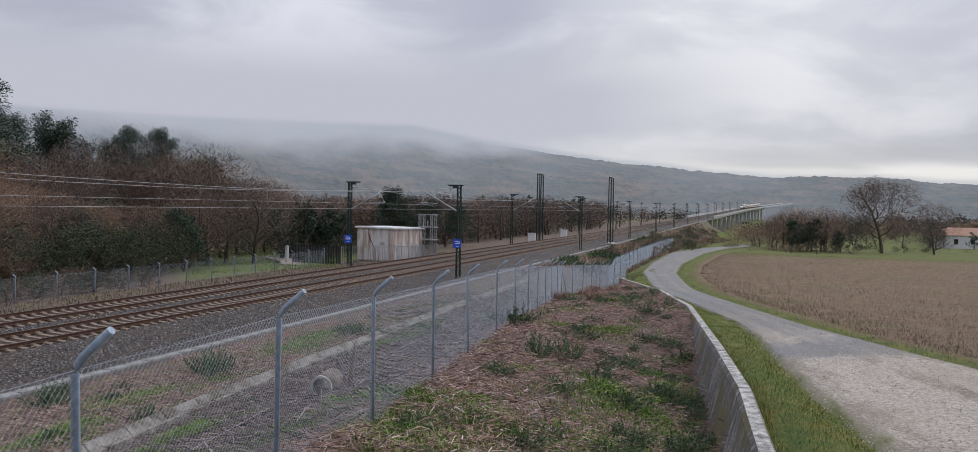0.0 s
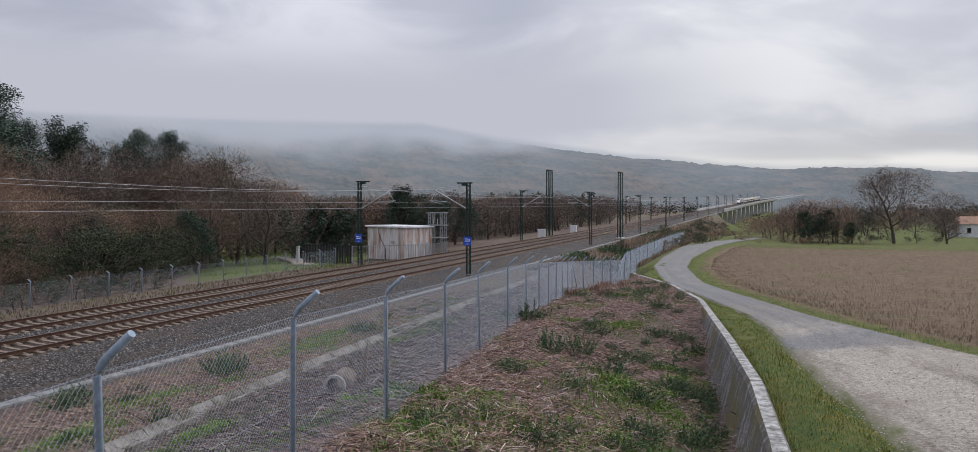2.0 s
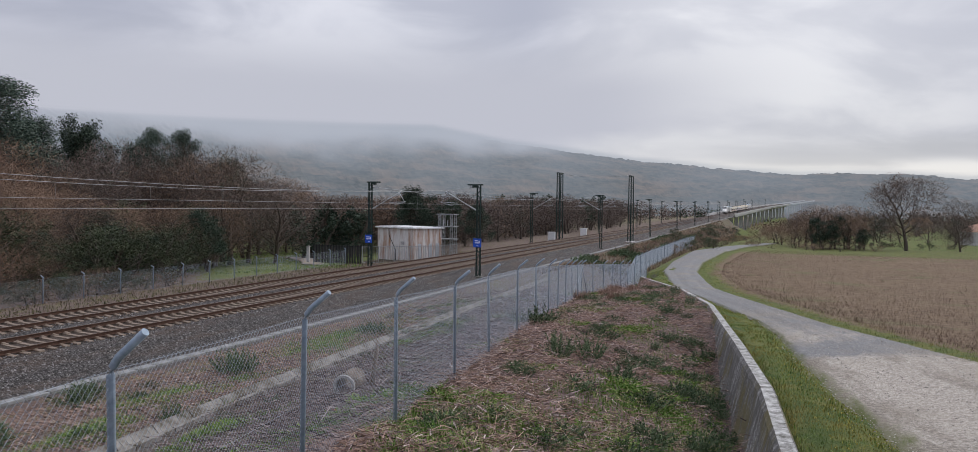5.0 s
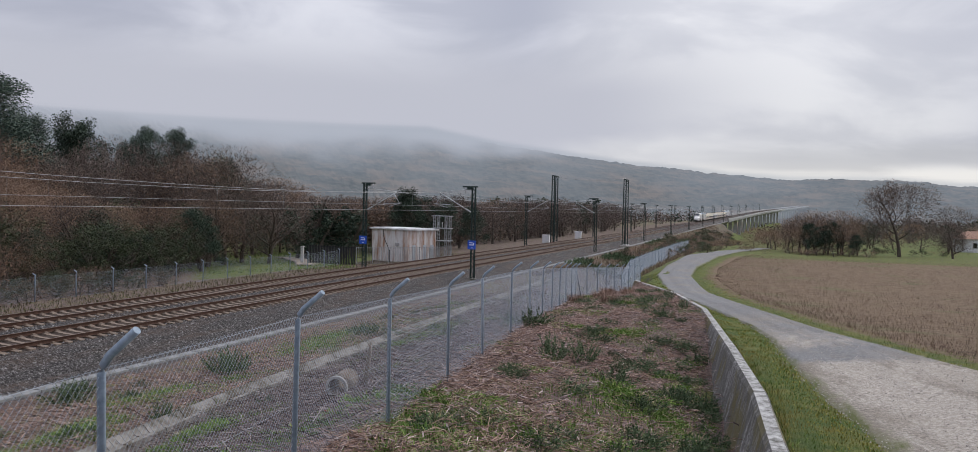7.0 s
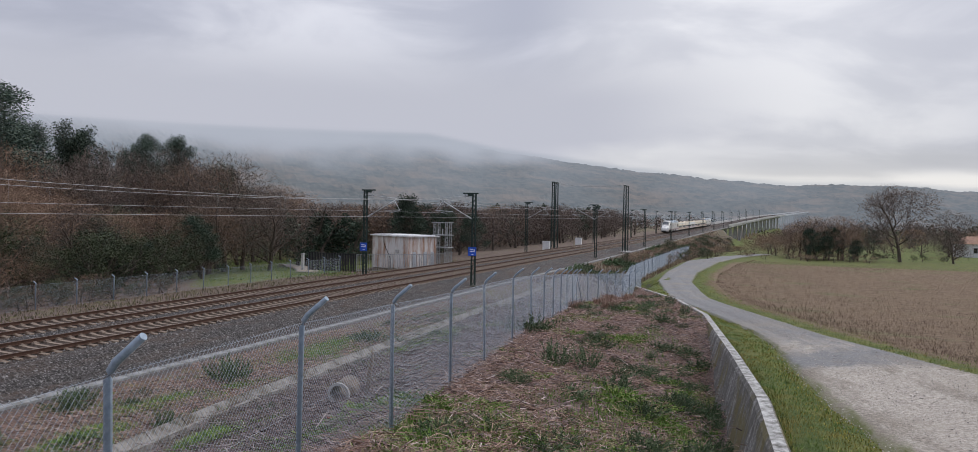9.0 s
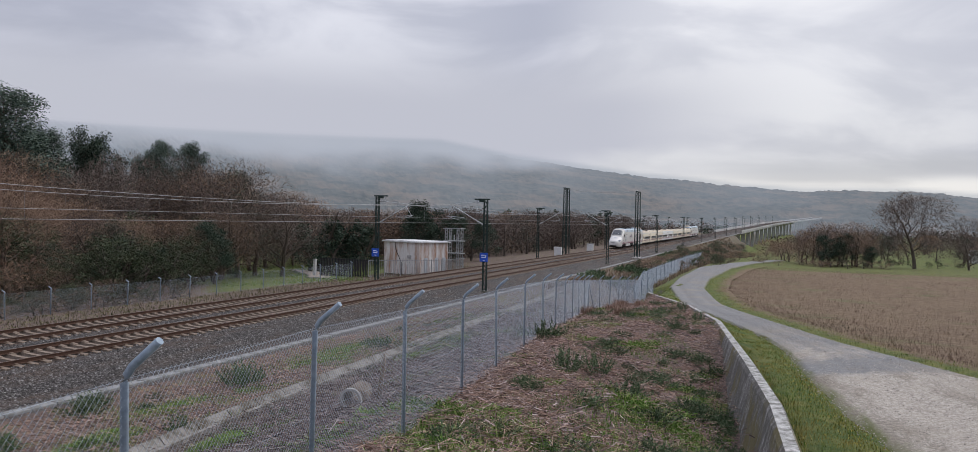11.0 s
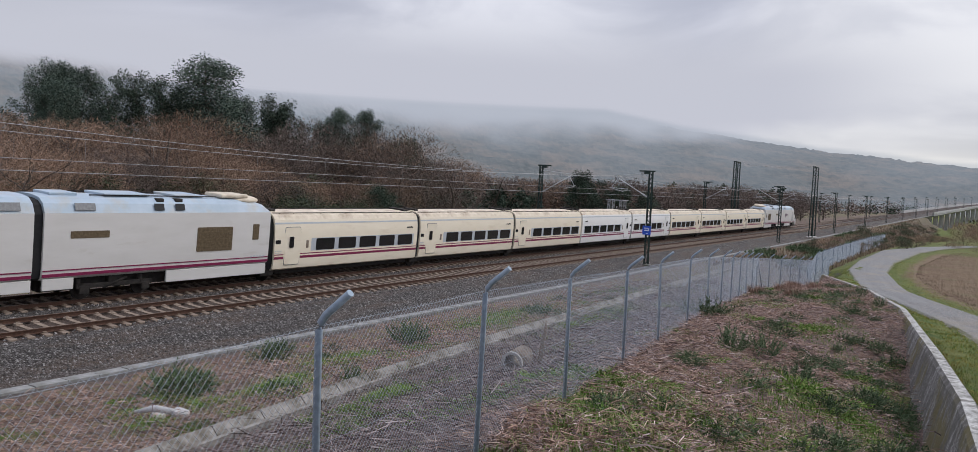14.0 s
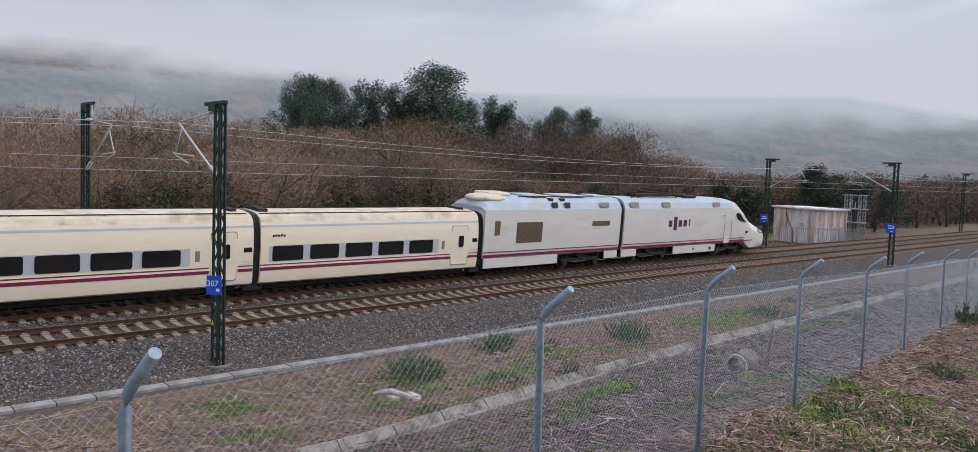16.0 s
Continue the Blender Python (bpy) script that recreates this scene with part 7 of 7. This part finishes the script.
def clump_mesh(seed, h, spread, mat, stems=40, needle=0.035, w=0.0035, per=12):
    """A low shrub: many upright stems, each set with small needles."""
    rnd = random.Random(seed)
    v, f = [], []
    for _ in range(stems):
        a, r = rnd.uniform(0, 6.283), spread * rnd.random() ** 0.6
        base = Vector((r * 0.55 * math.cos(a), r * 0.55 * math.sin(a), 0))
        hh = h * rnd.uniform(0.4, 1.0) * (1.15 - 0.6 * r / spread)
        tip = base + Vector((r * 0.6 * math.cos(a) + rnd.gauss(0, 0.05), r * 0.6 * math.sin(a) + rnd.gauss(0, 0.05), hh))
        strip(v, f, base, tip, 0.003, 0.0015, rnd)
        d = (tip - base).normalized()
        for k in range(per):
            q = base.lerp(tip, 0.15 + 0.85 * (k + rnd.random()) / per)
            strip(v, f, q, q + turned(d, 0.7, rnd) * needle * rnd.uniform(0.6, 1.5), w, w * 0.4, rnd)
    me = bpy.data.meshes.new("clump")
    me.from_pydata(v, [], f)
    me.materials.append(mat)
    return me


def undergrowth():
    rnd = random.Random(5)
    dark = [clump_mesh(s, 0.36, 0.44, M_TUFT, 75, 0.055, 0.008, 13) for s in (1, 2, 3)]
    tall = clump_mesh(9, 0.6, 0.32, M_TUFT, 44, 0.055, 0.007, 20)
    green = [clump_mesh(s, 0.10, 0.5, M_BLADE, 90, 0.045, 0.012, 5) for s in (31, 32, 33)]
    big = clump_mesh(41, 0.45, 0.5, M_TUFT, 50, 0.10, 0.02, 9)
    fern = tuft_mesh(12, 300, 0.6, 0.009, M_STRAW, 0.4)
    # heather and broom tufts between fence and wall, and on the slope inside the fence
    spots = []
    for _ in range(95):
        y = rnd.uniform(9, 46)
        spots.append((rnd.uniform(fence_x(y) + 1.0, interp(y, WALL_X) - 0.5), y, rnd.uniform(0.5, 1.35)))
    for _ in range(34):
        y = rnd.uniform(6, 50)
        spots.append((rnd.uniform(-21.5, fence_x(y) - 1.0), y, rnd.uniform(0.4, 1.2)))
    spots += [(-18.7, 24.5, 2.2), (-21.3, 19.8, 1.7), (-16.1, 15.4, 1.4), (-19.5, 14.7, 2.4), (-18.7, 14.0, 2.0), (-20.2, 15.4, 1.8), (-22.0, 21.0, 1.6), (-17.9, 23.9, 2.0), (-4.5, 10.8, 1.1), (-4.0, 11.4, 0.9), (-3.7, 16.0, 1.2), (-3.3, 18.6, 1.4), (-2.4, 17.1, 1.4), (-7.4, 25.8, 2.0), (-4.3, 20.2, 1.4), (-17.0, 33.0, 2.0), (-18.0, 34.0, 1.7)]
    for _ in range(22):
        y = rnd.uniform(17, 58)
        spots.append((interp(y, WALL_X) - rnd.uniform(0.75, 1.6), y, rnd.uniform(0.6, 1.3)))
    for i, (x, y, s) in enumerate(spots):
        me = tall if i % 7 == 3 else dark[i % 3]
        ob = new("heather_tuft", me)
        ob.matrix_basis = pose(x, y, ground_z(x, y) - 0.02, 0, 0, rnd.uniform(0, 360))
        ob.scale = (s, s, s * rnd.uniform(0.8, 1.1))
        tagged(ob, "dark green heather tuft among dry litter", "shrub", "heather tufts")
    for i in range(7):
        y = rnd.uniform(40, 62)
        x = rnd.uniform(fence_x(y) + 0.3, min(interp(y, WALL_X) - 0.3, fence_x(y) + 3))
        ob = new("withered_fern", fern)
        ob.matrix_basis = pose(x, y, ground_z(x, y), 0, 0, rnd.uniform(0, 360))
        tagged(ob, "withered brown fern clump", "fern", "withered ferns")
    # low leafy green patches
    for i in range(520):
        y = 7.5 + 42 * rnd.random() ** 1.6
        x = rnd.uniform(-20.5, interp(y, WALL_X) - 0.4)
        k = noise.noise(Vector((x * 0.28, y * 0.28, 11)))
        if k < (0.05 if (y < 17 and x > fence_x(y)) else 0.12) or abs(x - interp(y, DITCH_X)) < 0.7:
            continue
        ob = new("leafy_weed", green[i % 3])
        ob.matrix_basis = pose(x, y, ground_z(x, y) + 0.02 + lift(x, y), 0, 0, rnd.uniform(0, 360))
        s = rnd.uniform(0.6, 1.5)
        ob.scale = (s, s, s)
        tagged(ob, "low bright green leafy weeds", "weeds", "green weeds")
    # dead bracken outside the fence, lying in heaps: arched pale stalks over dark ones
    def litter(count, where, mat, name, label, lengths, widths, pile):
        v, f = [], []
        for _ in range(count):
            x, y = where()
            h = noise.noise(Vector((x * 0.45, y * 0.45, 7)))
            if (h < -0.2 and rnd.random() < 0.75) or (rnd.random() < 0.75 and in_lush(x, y)):
                continue
            z = ground_z(x, y) + lift(x, y) + rnd.random() ** 2 * pile * (1 + 1.2 * max(0, h))
            a, L = rnd.uniform(0, 6.283), lengths[0] + (lengths[1] - lengths[0]) * rnd.random() ** 2.5
            p = Vector((x, y, z))
            m = p + Vector((math.cos(a), math.sin(a), rnd.uniform(-0.05, 0.40))) * L * 0.5
            a += rnd.uniform(-1.0, 1.0)
            q = m + Vector((math.cos(a), math.sin(a), rnd.uniform(-0.55, 0.15))) * L * 0.5
            w = rnd.uniform(*widths)
            strip(v, f, p, m, w, w, rnd)
            strip(v, f, m, q, w, w * 0.5, rnd)
        tagged(pydata(name, v, f, mat), label, "litter", kind="stuff")

    def outside():
        y = 8 + 52 * rnd.random() ** 1.7
        return rnd.uniform(fence_x(y) - 0.8, interp(y, WALL_X) - 0.15), y

    def inside():
        y = 3 + 52 * rnd.random() ** 1.5
        d = interp(y, DITCH_X)
        return (rnd.uniform(d + 0.5, fence_x(y)) if rnd.random() < 0.8 else rnd.uniform(-21.5, d - 0.5)), y

    def beyond():
        y = 3 + 36 * rnd.random() ** 1.3
        return rnd.uniform(-22.4, interp(y, DITCH_X) - 0.45), y

    litter(36000, beyond, M_STRAW, "slope_stalk_litter", "red-brown bracken litter beyond the channel", (0.10, 0.6), (0.003, 0.008), 0.18)
    litter(78000, outside, M_STRAW, "dry_stalk_litter", "pale brown litter of dead bracken stalks", (0.08, 0.62), (0.0022, 0.0062), 0.16)
    litter(26000, outside, M_BRUSH, "dark_stalk_litter", "dark withered bracken under the stalks", (0.15, 0.6), (0.004, 0.012), 0.10)
    litter(62000, inside, M_BRUSH, "brushwood_litter", "purple-brown cut brushwood inside the fence", (0.15, 1.1), (0.003, 0.010), 0.16)

    def blades(count, where, mat, name, label, h0, h1, w, lean=0.8):
        v, f = [], []
        while len(f) < count * 2:
            x, y = where()
            if x is None:
                continue
            z = ground_z(x, y)
            if -23 < x < 0 and 0 < y < 85:
                z += lift(x, y)
            elif x > 8:
                z += 0.25 * noise.noise(Vector((x * 0.06, y * 0.06, 1)))
            h = rnd.uniform(h0, h1)
            a = rnd.uniform(0, 6.283)
            d = Vector((math.cos(a), math.sin(a), 0))
            s = Vector((-d.y, d.x, 0)) * w * rnd.uniform(0.6, 1.3)
            p = Vector((x, y, z - 0.02))
            m = p + d * h * 0.25 * lean + Vector((0, 0, h * 0.6))
            t = p + d * h * rnd.uniform(0.3, lean) + Vector((0, 0, h))
            o = len(v)
            v += [p - s, p + s, m + s * 0.8, m - s * 0.8, t]
            f += [(o, o + 1, o + 2, o + 3), (o + 3, o + 2, o + 4)]
        tagged(pydata(name, v, f, mat), label, "grass", kind="stuff")

    def verge():
        y = 8 + 95 * rnd.random() ** 1.8
        wx, rc, rw_ = interp(y, WALL_X), interp(y, ROAD_C), interp(y, ROAD_W)
        if rnd.random() < 0.6:
            a, b = wx + 0.2, rc - rw_ / 2 + 0.25
            return (a + (b - a) * 0.8 * rnd.random() ** 1.3, y) if b > a else (None, None)
        else:
            a, b = rc + rw_ / 2 - 0.2, rc + rw_ / 2 + 1.9
        return (rnd.uniform(a, b), y) if b > a else (None, None)

    def mossy():
        y = 8 + 50 * rnd.random() ** 1.8
        left = interp(y, ROAD_C) - interp(y, ROAD_W) / 2
        a = interp(y, WALL_X) + 0.2
        return (left + 0.45 - (left + 0.45 - a) * 0.75 * rnd.random() ** 1.5, y) if left > a else (None, None)

    def meadow():
        return bear(rnd.uniform(28.5, 38.5), rnd.uniform(88, 142))

    def patches():
        y = 7 + 45 * rnd.random() ** 1.6
        x = rnd.uniform(-21, interp(y, WALL_X) - 0.2)
        k = noise.noise(Vector((x * 0.45, y * 0.45, 7)))
        near = y < 17 and x > fence_x(y)
        return (x, y) if k < (0.0 if near else -0.20) else (None, None)

    def lush():
        """Bright grass beyond the channel, on the slope and at the wall's foot."""
        cx, cy, rx, ry = rnd.choice(LUSH + 2 * LUSH[:7])
        return rnd.gauss(cx, rx), rnd.gauss(cy, ry)

    def behind():
        y = 6 + 105 * rnd.random() ** 1.2
        return rnd.uniform(-47, -36.8), y

    def dry():
        y = 18 + 125 * rnd.random() ** 1.4
        x = interp(y, ROAD_C) + interp(y, ROAD_W) / 2 + 1.2 + 0.012 * y + 75 * rnd.random() ** 1.5
        return (x, y) if noise.noise(Vector((x * 0.5, y * 0.35, 20))) > -0.45 else (None, None)

    def bank():
        y = 76 + 300 * rnd.random() ** 1.3
        return rnd.uniform(-21.8, -11) + (bend(y) if y > 215 else 0), y

    blades(30000, verge, M_VERGE, "verge_grass", "short green grass along the lane", 0.03, 0.10, 0.006)
    blades(13000, mossy, M_MOSS, "yellow_moss", "yellow-green moss along the lane edge", 0.02, 0.06, 0.010)
    blades(9000, meadow, M_BLADE, "meadow_grass", "bright green meadow grass beside the hut", 0.08, 0.22, 0.03)
    blades(26000, patches, M_BLADE, "grass_patches", "green grass patches among the litter", 0.05, 0.20, 0.007)
    blades(40000, lush, M_BLADE, "lush_grass", "bright green grass tufts on the slope", 0.06, 0.22, 0.010)
    blades(15000, behind, M_LINESIDE, "lineside_grass", "dull olive and brown grass behind the railway", 0.10, 0.30, 0.018)
    blades(105000, dry, M_HAY, "dry_field_grass", "tall dry brown field grass", 0.06, 0.26, 0.006, 1.7)
    blades(14000, bank, M_HAY, "bank_grass", "coarse dry grass on the embankment", 0.3, 0.7, 0.03)
    for i in range(46):
        y = 80 + 150 * rnd.random() ** 1.4
        x = rnd.uniform(-21, -13.5)
        ob = new("bank_shrub", big)
        ob.matrix_basis = pose(x, y, ground_z(x, y), 0, 0, rnd.uniform(0, 360))
        s = rnd.uniform(1.6, 3.2)
        ob.scale = (s, s, s * 0.8)
        tagged(ob, "dark green shrub on the railway embankment", "shrub", "embankment shrubs")


undergrowth()

motions()
